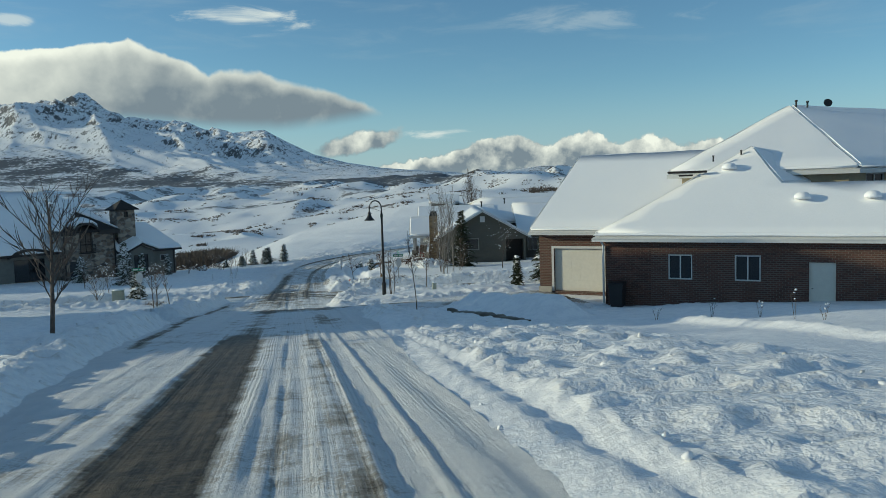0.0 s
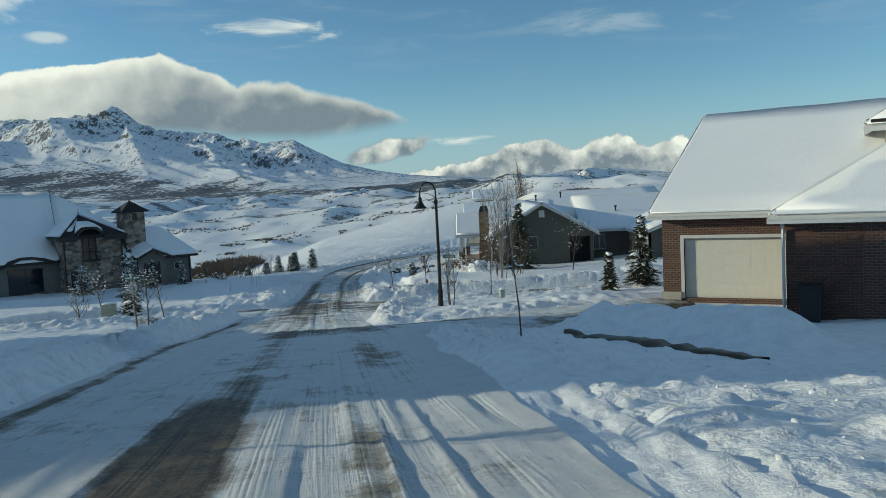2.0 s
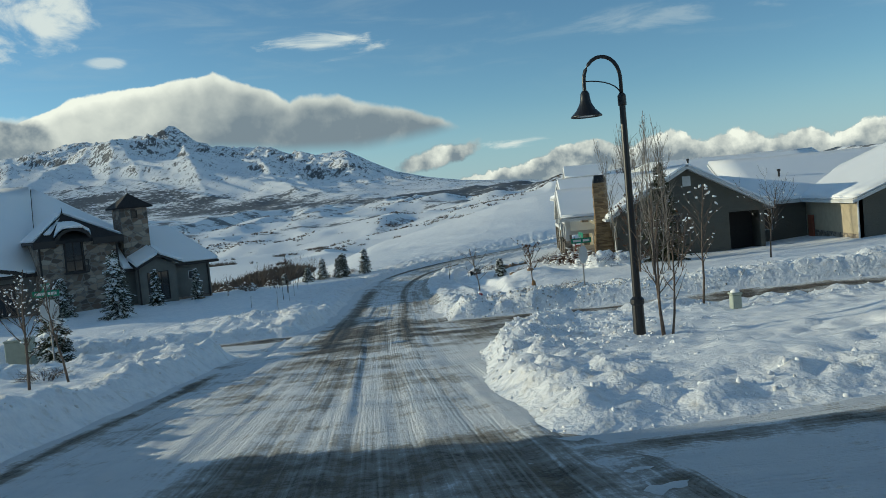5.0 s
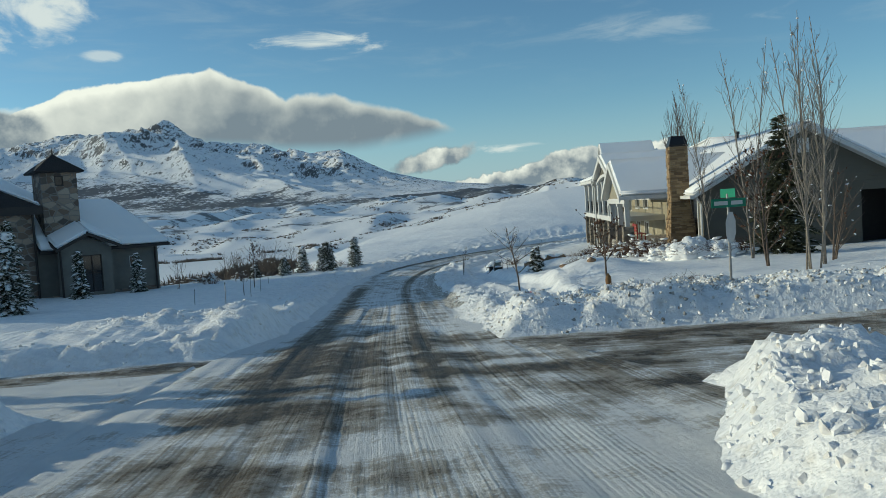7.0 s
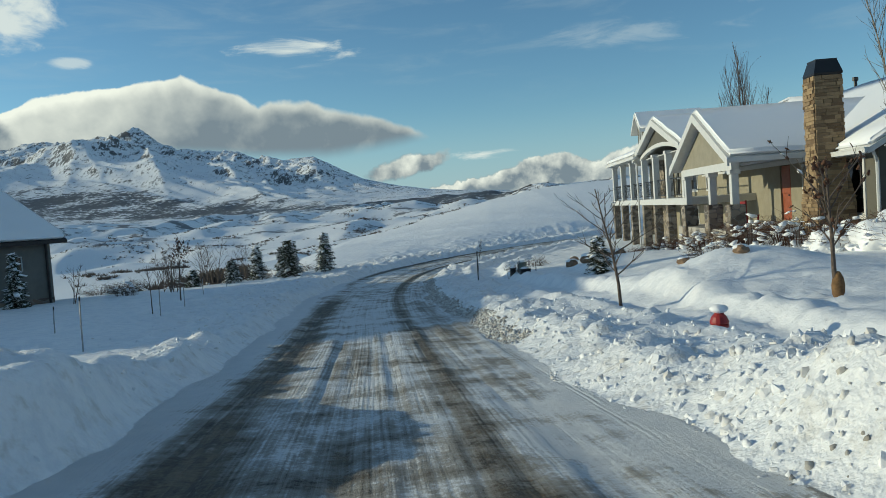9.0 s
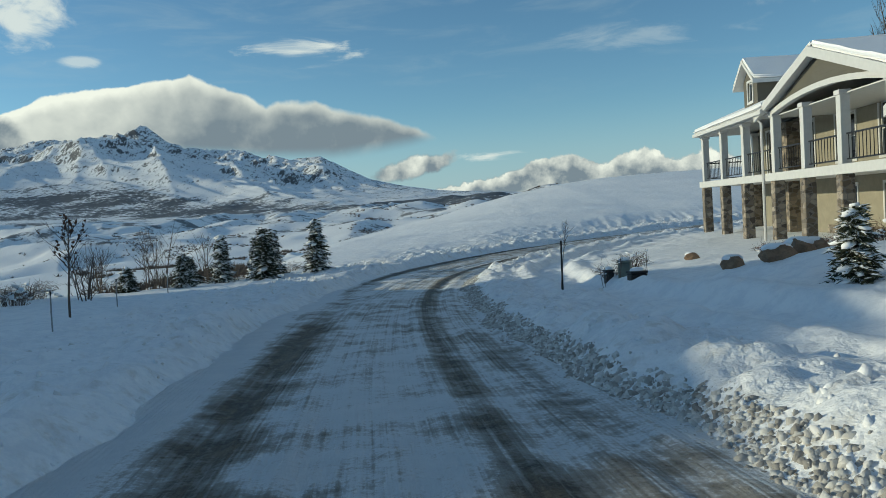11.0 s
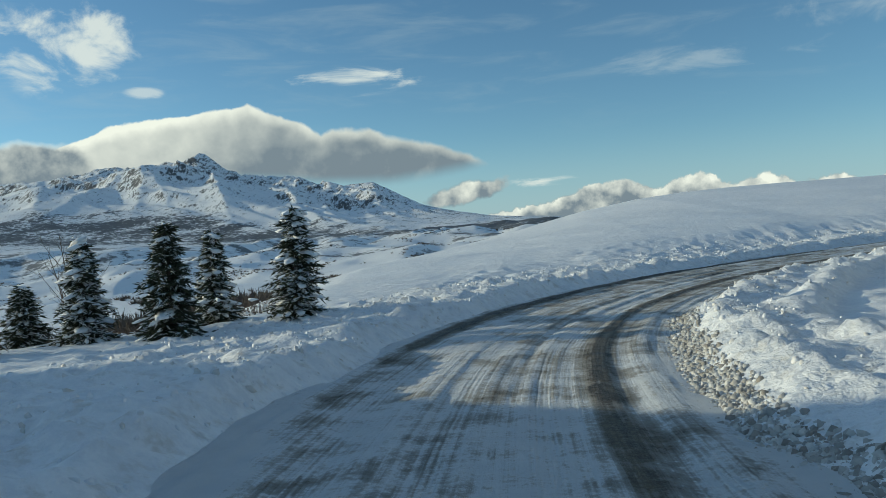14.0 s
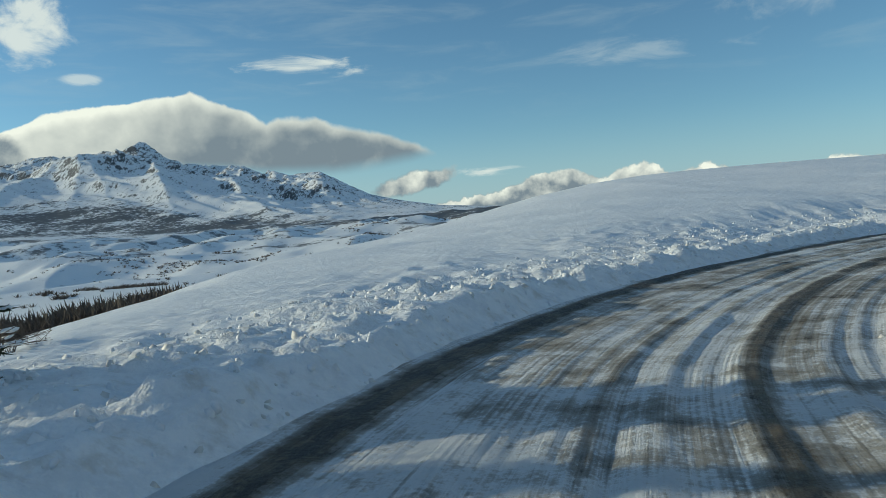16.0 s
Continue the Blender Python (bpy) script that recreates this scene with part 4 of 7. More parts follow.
def bare_main(lat, pos, x, y):
    q = pos - S0
    b = 0.30 + 0.14 * fbm(lat / 1.2, pos / 3.5, 3, 15) * 2
    early = step(q, 22, 17)
    b = b + early * (1.0 * np.exp(-((lat + 1.25 + 0.012 * q) / 0.5) ** 4) - 0.05 + 0.2 * gauss(lat, 0.35, 0.22) + 0.12 * gauss(lat, -0.25, 0.15))
    mid = step(q, 17, 22) * step(q, 40, 36)
    b = b + mid * (0.24 * gauss(lat, -1.3, 0.35) + 0.34 * gauss(lat, 0.9, 0.3) * step(q, 21, 25) * step(q, 31, 28) - 0.06)
    patch = step(q, 31.5, 33) * step(q, 37.5, 36)
    b = b + patch * 0.36 * step(lat, -2.6, -1.6)
    b = b + step(q, 37, 40) * step(q, 50, 46) * (0.05 + 0.2 * gauss(lat, -1.0, 0.4))
    late = step(q, 48, 53)
    b = b + late * (0.42 * gauss(lat, -1.5, 0.38) * step(q, 92, 80) + 0.36 * gauss(lat, 0.9, 0.22) * step(q, 102, 94) + 0.08 + 0.16 * gauss(lat, -0.4, 0.6) * step(q, 80, 66))
    cross = step(q, 46, 49) * step(q, 61, 57)
    b = b + cross * (0.18 - 0.32 * step(lat, -1.9, -3.0) + 0.7 * fbm(x / 2.2, y / 0.9, 3, 37))
    bend = step(q, 92, 100)
    b = b + bend * (0.58 * gauss(lat, -2.1, 0.22) + 0.34 * gauss(lat, 0.98, 0.16) + 0.10 * gauss(lat, 1.4, 0.3) + 0.10 * gauss(lat, -0.2, 0.15) + 0.12 * step(q, 104, 112) * gauss(lat, -0.6, 0.5) + 0.07)
    b = b + 0.16 * step(lat, 1.0, 1.5) * step(q, 60, 70) * step(q, 92, 80)
    l, r = edges(pos)
    rim = np.minimum(lat + l, r - lat + 0.5 * step(q, 56, 66))
    b = b - 0.2 * step(rim, 0.6, 0.0) * step(q, 30, 60) * (1 - cross) * (1 - bend) - 0.12 * step(rim, 0.5, 0) * (1 - cross)
    gutter = gauss(lat + l, 0.25, 0.2) * step(q, 14, 20) * step(q, 50, 46)
    return b + 0.55 * gutter


S_END = MAIN_S[-1]
strip("road", MAIN, MAIN_S, 18, S_END - 10, lambda t: edges(t)[0] + 0.35, lambda t: edges(t)[1] + 0.35, bare_main, 0.0, "residential road of packed snow with bare wet wheel tracks", 0.2, 0.065)


def under_main(x, y):
    lat, pos, zm = along(MAIN, MAIN_S, x, y)
    zc = along(CROSS, CROSS_S, x, y)[2]
    l, r = edges(pos)
    return meet(zc, lat, zm) - zc - 0.01 - 0.06 * step(np.minimum(lat + l, r - lat), -0.1, 0.25)


def bare_cross(lat, pos, x, y):
    b = 0.42 + 0.22 * step(x, -16, -9) + 0.7 * fbm(x / 2.2, y / 0.9, 3, 37) - 0.25 * step(np.abs(lat), 2.5, 3.1)
    return b + (x < -12) * (0.45 * gauss(lat, -2.0, 0.5) - 0.35 * step(lat, -1.4, -0.6))


strip("side_road", CROSS, CROSS_S, 6, CROSS_S[-1] - 10, lambda t: t * 0 + 3.2, lambda t: t * 0 + 3.2, bare_cross, under_main, "snowy side street crossing the road, wet asphalt in its middle")
def under_mouth(x, y):
    lat, pos, zm = along(MAIN, MAIN_S, x, y)
    zd = along(DRIVE, DRIVE_S, x, y)[2]
    mouth = step(lat, 7.5, 2.5)
    return (zm - zd) * mouth - 0.01 - 0.05 * step(edges(pos)[1] - lat, -0.1, 0.25)


strip("driveway", DRIVE, DRIVE_S, 1.6, DRIVE_S[-1] - 0.5, lambda t: t * 0 + 2.6, lambda t: 2.6 + 1.6 * step(t, 6.5, 3.0),
      lambda lat, pos, x, y: 0.24 + 0.46 * gauss(lat, 0.2, 1.3) * step(x, -1.5, 2) + 0.38 * gauss(lat, -1.9, 0.3) * step(x, -6, -4) * step(x, 1, -2) + 0.22 * step(x, 2, 6), under_mouth, "cleared wet concrete driveway to the garage")


def ground_z(x, y):
    return float(land(np.array([x]), np.array([y]))[0][0])


def kerb_line():
    """The bare wet kerb that shows between two banks beside the drive."""
    t = np.linspace(0, 1, 60)
    x = np.interp(t, [0, 0.3, 0.55, 0.8, 1], [0.76, 1.25, 1.8, 2.4, 3.1])
    y = np.interp(t, [0, 0.3, 0.55, 0.8, 1], [27.9, 26.4, 24.8, 23.2, 21.4])
    x, y = x + fbm(t * 9, t * 0, 3, 6) * 0.15, y + fbm(t * 9, t * 0 + 4, 3, 6) * 0.15
    tx, ty = np.gradient(x), np.gradient(y)
    n = np.hypot(tx, ty)
    w = 0.24 * np.sin(np.pi * np.clip(t * 1.0, 0.03, 0.97)) ** 0.4 + fbm(t * 14, t * 0 + 9, 2, 8) * 0.12
    rows = [(np.stack([x + ty / n * w * k, y - tx / n * w * k, land(x, y)[0] + h], 1)) for k, h in ((-1.3, -0.12), (-1, 0.055), (0, 0.065), (1, 0.055), (1.3, -0.12))]
    g = np.stack(rows, 1)
    v, f = sheet(g[:, :, 0], g[:, :, 1], g[:, :, 2])
    me = mesh_from("kerb", v, f)
    attribute(me, "bare", np.full(len(v), 1.15))
    me.materials.append(ROAD)
    tagged(new("kerb", me), "bare wet black kerb between snow banks", "kerb", "", "structure")


kerb_line()



# ---------------------------------------------------------------- houses
def wall(parent, a, b, z0, z1, mat, holes=(), thick=0.22, peak=None, name="wall", label=""):
    """A wall from a to b; its outer face lies to the right of that way. Openings: x0, x1, z0, z1. peak: x and height of a gable."""
    d = math.hypot(b[0] - a[0], b[1] - a[1])
    m = frame_m(a[0], a[1], 0, b[0] - a[0], b[1] - a[1])
    bm = bmesh.new()
    xs = sorted({0.0, d, *[h[0] for h in holes], *[h[1] for h in holes]})
    zs = sorted({z0, z1, *[h[2] for h in holes], *[h[3] for h in holes]})
    for x0, x1 in zip(xs, xs[1:]):
        for p, q in zip(zs, zs[1:]):
            if not any(h[0] <= x0 and x1 <= h[1] and h[2] <= p and q <= h[3] for h in holes):
                box(bm, x0, 0, p, x1, thick, q)
    # weld the cells and take out the faces between them
    bmesh.ops.remove_doubles(bm, verts=bm.verts[:], dist=1e-4)
    seen = {}
    for f in bm.faces:
        seen.setdefault(frozenset(v.index for v in f.verts), []).append(f)
    bmesh.ops.delete(bm, geom=[f for fs in seen.values() if len(fs) > 1 for f in fs], context="FACES_ONLY")
    if peak:
        t = prism([(0, 0, z1), (d, 0, z1), (peak[0], 0, peak[1])], (0, thick, 0))
        me = bpy.data.meshes.new("gable")
        t.to_mesh(me)
        t.free()
        bm.from_mesh(me)
        bpy.data.meshes.remove(me)
        bmesh.ops.remove_doubles(bm, verts=bm.verts[:], dist=1e-4)
    bmesh.ops.recalc_face_normals(bm, faces=bm.faces[:])
    bmesh.ops.transform(bm, matrix=m, verts=bm.verts[:])
    return part(name, bm, mat, parent, label)


def window(parent, a, b, x0, x1, z0, z1, bars=1, cross=0, mat=None, deep=0.09, trim=0.0, arch=False):
    """A framed window in an opening of the wall a to b, with its pane."""
    m = frame_m(a[0], a[1], 0, b[0] - a[0], b[1] - a[1])
    mat = mat or WHITE
    w = 0.055

    def ring(o, n, y0, y1):
        bm = bmesh.new()
        loops = []
        for (a0, c0, a1, c1), y in ((o, y0), (n, y0), (n, y1), (o, y1)):
            loops.append([bm.verts.new(p) for p in ((a0, y, c0), (a1, y, c0), (a1, y, c1), (a0, y, c1))])
        for p, q in zip(loops, loops[1:] + loops[:1]):
            for i in range(4):
                bm.faces.new((p[i], p[(i + 1) % 4], q[(i + 1) % 4], q[i]))
        bmesh.ops.recalc_face_normals(bm, faces=bm.faces[:])
        bmesh.ops.transform(bm, matrix=m, verts=bm.verts[:])
        return bm

    win = part("window", ring((x0, z0, x1, z1), (x0 + w, z0 + w, x1 - w, z1 - w), deep - 0.05, deep + 0.03), mat, parent)
    rows = []
    for i in range(bars):
        x = x0 + (x1 - x0) * (i + 1) / (bars + 1)
        rows.append((x - 0.025, deep - 0.045, z0 + w, x + 0.025, deep - 0.002, z1 - w))
    for i in range(cross):
        z = z0 + (z1 - z0) * (i + 1) / (cross + 1)
        rows.append((x0 + w, deep - 0.04, z - 0.02, x1 - w, deep - 0.002, z + 0.02))
    for r in rows:
        bm = boxes(r)
        bmesh.ops.transform(bm, matrix=m, verts=bm.verts[:])
        part("mullion", bm, mat, win)
    if trim:
        part("trim", ring((x0 - trim, z0 - trim, x1 + trim, z1 + trim), (x0 - 0.003, z0 - 0.003, x1 + 0.003, z1 + 0.003), -0.035, 0.02), mat, win)
    bm = boxes((x0 + w, deep, z0 + w, x1 - w, deep + 0.012, z1 - w))
    bmesh.ops.transform(bm, matrix=m, verts=bm.verts[:])
    part("pane", bm, GLASS, win)
    # a near-black sheet behind the pane stands in for the unlit room
    bm = boxes((x0, deep + 0.55, z0, x1, deep + 0.6, z1))
    bmesh.ops.transform(bm, matrix=m, verts=bm.verts[:])
    part("blind", bm, DARK_TRIM, win)
    return win


def roof(parent, pts, mat, snow=0.2, thick=0.16, grow=0.0, label="", seed=0):
    """One roof plane with the snow that lies on it."""
    pl = part("roof", prism(pts, (0, 0, -thick)), mat, parent, label)
    if snow:
        mid = sum((Vector(p) for p in pts), Vector()) / len(pts)
        top = [mid + (Vector(p) - mid) * (1 - 0.004) + Vector((0, 0, 0.004)) for p in pts]
        part("snow_cover", snow_slab(top, snow, seed=seed), SNOW, pl, "thick unbroken snow on the roof", smooth=True)
    return pl


def gutter(parent, a, b, z, mat, name="gutter"):
    m = frame_m(a[0], a[1], 0, b[0] - a[0], b[1] - a[1])
    d = math.hypot(b[0] - a[0], b[1] - a[1])
    bm = boxes((0, -0.13, z - 0.14, d, -0.004, z), (0, -0.15, z - 0.025, d, -0.13, z))
    bmesh.ops.transform(bm, matrix=m, verts=bm.verts[:])
    return part(name, bm, mat, parent)


def panel_door(parent, a, b, x0, x1, z0, z1, rows, cols, mat, name="garage_door", deep=0.16):
    m = frame_m(a[0], a[1], 0, b[0] - a[0], b[1] - a[1])
    bm = boxes((x0, deep, z0, x1, deep + 0.04, z1))
    bmesh.ops.transform(bm, matrix=m, verts=bm.verts[:])
    d = part(name, bm, mat, parent)
    w, h = (x1 - x0) / cols, (z1 - z0) / rows
    for j in range(rows):
        # one hinged section to a row, with raised fields
        bm = boxes((x0 + 0.004, deep - 0.012, z0 + j * h + 0.012, x1 - 0.004, deep - 0.002, z0 + (j + 1) * h - 0.012))
        for i in range(cols):
            cx, cz = x0 + (i + 0.5) * w, z0 + (j + 0.5) * h
            box(bm, cx - w * 0.41, deep - 0.016, cz - h * 0.30, cx + w * 0.41, deep - 0.013, cz + h * 0.30)
        bmesh.ops.transform(bm, matrix=m, verts=bm.verts[:])
        part("panel", bm, mat, d)
    bm = boxes((x0 - 0.12, -0.02, z0, x0, 0.05, z1 + 0.12), (x1, -0.02, z0, x1 + 0.12, 0.05, z1 + 0.12), (x0, -0.02, z1, x1, 0.05, z1 + 0.12))
    bmesh.ops.transform(bm, matrix=m, verts=bm.verts[:])
    part("door_frame", bm, WHITE, d)
    return d


def brick_house():
    h = thing("brick_house", frame_m(7.67, 31.95, 0, 0.89, -0.454), "low red-brown brick house with white garage door and snow-covered hipped roofs", "house")
    L0, L1 = (0, 0), (18, 0)
    E = -1.28
    wins = [(2.70, 3.68, -3.05, -1.99), (5.35, 6.34, -3.05, -1.99)]
    wall(h, L0, L1, -5.2, E - 0.15, BRICK, [*wins, (8.10, 9.04, -4.3, -2.24)])
    for w in wins:
        window(h, L0, L1, *w, bars=1)
        # a soldier course over the window
        part("lintel", boxes((w[0] - 0.15, -0.012, w[3] + 0.004, w[1] + 0.15, 0.0, w[3] + 0.2)), BRICK, h)
    door = part("door", boxes((8.14, 0.1, -4.3, 9.0, 0.15, -2.28), (8.10, 0.06, -4.3, 8.14, 0.16, -2.24), (9.0, 0.06, -4.3, 9.04, 0.16, -2.24), (8.14, 0.06, -2.28, 9.0, 0.16, -2.24)), DOOR_WHITE, h, "plain white side door")
    part("handle", lathe([(0.03, 0), (0.03, 0.03), (0.012, 0.035)], 8, at=(8.22, 0.09, -3.3)), BLACK_METAL, door)
    wall(h, (0, 4.2), (0, 0.22), -5.2, E - 0.15, BRICK)
    G0, G1 = (-4.55, 4.2), (-0.0, 4.2)
    wall(h, G0, G1, -5.2, E - 0.15, BRICK, [(0.77, 4.42, -4.32, -2.15)])
    panel_door(h, G0, G1, 0.77, 4.42, -4.32, -2.15, 4, 8, DOOR_WHITE)
    part("lintel", boxes((-4.0, 4.185, -2.02, -0.1, 4.199, -1.82)), BRICK, h)
    part("foundation", boxes((-4.6, 4.12, -5.2, -3.9, 4.19, -4.1)), CONCRETE, h)
    wall(h, (-4.55, 14.2), (-4.55, 4.42), -5.2, E - 0.15, BRICK)
    roof(h, [(-4.95, 3.75, E), (-3.85, 9.2, 2.5), (-4.95, 14.7, E)], WHITE, seed=9)
    wall(h, (18, 0.22), (18, 16), -5.2, E - 0.15, BRICK)
    wall(h, (18, 16), (-4.5, 16), -5.2, E - 0.15, BRICK)
    T = WHITE
    roof(h, [(-4.95, 3.75, E), (8.0, 3.75, E), (8.0, 9.2, 2.5), (-3.85, 9.2, 2.5)], T, seed=1)
    roof(h, [(-4.95, 14.7, E), (-3.85, 9.2, 2.5), (8.0, 9.2, 2.5), (8.0, 14.7, E)], T, seed=2)
    roof(h, [(-0.45, -0.4, E), (18.4, -0.4, E), (18.4, 2.25, 0.72), (7.0, 2.25, 0.72), (5.6, 4.5, 2.42)], T, seed=3)
    roof(h, [(-0.45, -0.4, E), (5.6, 4.5, 2.42), (5.6, 9.3, 2.42), (-0.45, 9.3, E)], T, seed=4)
    roof(h, [(5.6, 4.5, 2.42), (7.0, 2.25, 0.72), (9.4, 6.0, 0.72), (5.6, 9.0, 2.42)], T, seed=5)
    # the taller middle part
    M0, M1 = (2.6, 4.0), (9.5, 4.0)
    wall(h, M0, M1, -0.5, 1.34, TAN_STUCCO)
    wall(h, (9.5, 4.0), (17, 9.5), -0.5, 1.34, TAN_STUCCO, [(0.8, 1.7, 0.75, 1.2), (2.0, 2.9, 0.75, 1.2)])
    for x in (0.8, 2.0):
        window(h, (9.5, 4.0), (17, 9.5), x, x + 0.9, 0.75, 1.2)
    roof(h, [(2.0, 3.5, 1.36), (9.9, 3.5, 1.36), (6.9, 10, 4.6)], T, seed=6)
    roof(h, [(9.9, 3.5, 1.36), (17.5, 9.0, 1.36), (12.5, 14, 4.2), (6.9, 10, 4.6)], T, seed=7)
    roof(h, [(2.0, 3.5, 1.36), (6.9, 10, 4.6), (2.0, 17, 1.36)], T, seed=8)
    gutter(h, (-0.45, -0.4), (18.4, -0.4), E - 0.02, WHITE)
    gutter(h, (-4.95, 3.75), (-0.5, 3.75), E - 0.02, WHITE)
    part("downspout", tube([(-0.08, -0.42, E - 0.1), (-0.06, -0.1, E - 0.35), (-0.06, -0.07, -4.6)], 0.05, 6), WHITE, h)
    for x, y, z in ((4.1, 3.2, 1.9), (5.2, 3.9, 2.1)):
        part("vent_pipe", lathe([(0.035, 0), (0.035, 0.22), (0.05, 0.23), (0.05, 0.28)], 8, at=(x, y, z)), BLACK_METAL, h)
    # a hooded roof vent half under the snow, bare beneath
    part("roof_vent", boxes((2.2, 2.6, 1.42, 3.9, 2.75, 1.52), (2.7, 2.55, 1.28, 3.3, 2.7, 1.36), bevel=0.02), SHINGLE, h, "bare dark strip of roof vent under drifted snow")
    for x, y, z in ((7.8, 1.2, 0.28), (10.3, 1.2, 0.28), (4.8, 3.0, 1.6)):
        b = lathe([(0.32, 0), (0.3, 0.14), (0.2, 0.24), (0.05, 0.28)], 10, at=(x, y, z - 0.05))
        part("snow_mound", b, SNOW, h, smooth=True)
    for x, y, z in ((7.2, 9.6, 4.6), (7.7, 9.9, 4.55)):
        part("vent_pipe", lathe([(0.045, 0), (0.045, 0.25), (0.07, 0.27), (0.07, 0.34)], 8, at=(x, y, z)), BLACK_METAL, h)
    dish = part("satellite_dish", lathe([(0.02, 0), (0.11, 0.02), (0.2, 0.06), (0.21, 0.07)], 14), BLACK_METAL, h)
    dish.matrix_local = pose(8.6, 9.9, 4.7, 70, 0, 20)
    return h


def lay_bricks(h):
    """Single bricks, proud of their mortar, at the wall's near corner."""
    part("mortar_bed", boxes((0.0, -0.0035, -4.3, 1.99, -0.0005, -1.47)), plain("grey_mortar", (0.19, 0.16, 0.13), 0.9, 0.2, 20, 0.4), h)
    meshes = []
    for half in (1.0, 0.48):
        bm = boxes((0.0, -0.012, 0.0, 0.21 * half, -0.003, 0.071), bevel=0.003)
        me = bpy.data.meshes.new("brick")
        bm.to_mesh(me)
        bm.free()
        me.materials.append(BRICK_PIECE)
        meshes.append(me)
    rnd = random.Random(77)
    for row in range(34):
        x = 0.005
        first = row % 2
        while x < 1.97:
            half = first or x + 0.21 > 1.99
            b = new("brick", meshes[1 if half else 0])
            b.parent = h
            b.matrix_local = pose(x, rnd.uniform(-0.0015, 0.0015), -4.28 + row * 0.082, 0, rnd.uniform(-0.3, 0.3), 0)
            x += (0.101 if half else 0.21) + 0.011
            first = 0


def grey_house():
    h = thing("grey_house", Matrix(), "large grey-green sided house with ledge-stone chimney and white porches", "house")
    B = -8.6
    # south gable wing
    S0_, S1_ = (0.35, 75.4), (8.95, 75.4)
    E = -3.95
    wall(h, S0_, S1_, B, E, GREY_SIDING, [(2.38, 3.86, -5.23, -4.12), (6.6, 8.35, -7.2, -4.25)], peak=(4.29, -1.45))
    window(h, S0_, S1_, 2.38, 3.86, -5.23, -4.12, bars=0, mat=STONE_TRIM, trim=0.05)
    # back of the entry recess; its shade is put into the near-black colour
    wall(h, (6.7, 77.2), (8.9, 77.2), B, -4.0, DARK_TRIM, name="porch_wall")
    part("gable_vent", boxes((4.4, 75.37, -2.5, 4.88, 75.4, -1.9), bevel=0.01), WHITE, h)
    wall(h, (0.35, 79.2), (0.35, 75.62), B, E, GREY_SIDING, [(1.2, 2.9, -5.9, -4.2)])
    window(h, (0.35, 79.2), (0.35, 75.62), 1.2, 2.9, -5.9, -4.2, bars=0, trim=0.12)
    wall(h, (8.95, 75.62), (8.95, 79.6), B, E, GREY_SIDING)
    roof(h, [(-0.15, 74.85, E - 0.1), (4.64, 74.85, -1.32), (4.64, 91, -1.32), (-0.15, 91, E - 0.1)], WHITE, seed=11)
    roof(h, [(9.45, 74.85, E - 0.1), (9.45, 91, E - 0.1), (4.64, 91, -1.32), (4.64, 74.85, -1.32)], WHITE, seed=12)
    gutter(h, (-0.15, 79.0), (-0.15, 74.85), E - 0.1, WHITE)
    part("downspout", tube([(0.0, 75.0, E - 0.2), (0.25, 75.3, E - 0.5), (0.25, 75.3, -7.2)], 0.05, 6), WHITE, h)
    # east link and garage wing
    wall(h, (9.0, 79.6), (12.8, 79.6), B, -3.95, GREY_SIDING, [(0.6, 1.7, -5.8, -4.4)])
    window(h, (9.0, 79.6), (12.8, 79.6), 0.6, 1.7, -5.8, -4.4, bars=1)
    roof(h, [(8.6, 79.1, -4.0), (26, 79.1, -4.0), (24, 87, -1.1), (8.6, 87, -1.1)], WHITE, seed=13)
    wall(h, (12.8, 79.58), (12.8, 71.8), B, -3.9, TAN_STUCCO, label="tan stucco wall over a stone base")
    wall(h, (12.78, 79.4), (12.78, 71.8), B, -5.9, LEDGE, thick=0.02, name="stone_base")
    wall(h, (12.8, 71.8), (28.6, 71.8), B, -3.9, GREY_SIDING, [(1.7, 2.7, -7.1, -5.05), (5.2, 10.0, -7.1, -4.75)], peak=(7.9, -0.75))
    panel_door(h, (12.8, 71.8), (28.6, 71.8), 5.2, 10.0, -7.1, -4.75, 4, 8, DOOR_WHITE)
    part("side_door", boxes((14.52, 71.9, -7.1, 15.48, 71.95, -5.07), bevel=0.006), STONE_TRIM, h, "plain grey side door of the garage")
    roof(h, [(12.3, 71.2, -4.0), (20.7, 71.2, -0.6), (20.7, 84, -0.6), (12.3, 84, -4.0)], WHITE, seed=14)
    roof(h, [(29.1, 71.2, -4.0), (29.1, 84, -4.0), (20.7, 84, -0.6), (20.7, 71.2, -0.6)], WHITE, seed=15)
    gutter(h, (9.5, 79.1), (12.3, 79.1), -4.02, WHITE)
    part("downspout", tube([(12.6, 71.4, -4.1), (12.72, 71.7, -4.4), (12.72, 71.7, -7)], 0.05, 6), WHITE, h)
    door = part("screen_door", boxes((12.70, 78.2, -7.0, 12.76, 79.1, -5.0), bevel=0.01), RUST_DOOR, h, "dark red garden gate beside the wall")
    # body
    roof(h, [(1.0, 86, -3.0), (19, 86, -3.0), (19, 95, -0.55), (5.5, 95, -0.55)], WHITE, seed=16)
    roof(h, [(1.0, 106.6, -2.7), (5.5, 95, -0.55), (19, 95, -0.55), (21, 106.6, -2.7)], WHITE, seed=17)
    wall(h, (21, 79.6), (21, 106), B, -3.0, GREY_SIDING)
    wall(h, (21, 106), (0.8, 106), B, -2.9, GREY_SIDING)
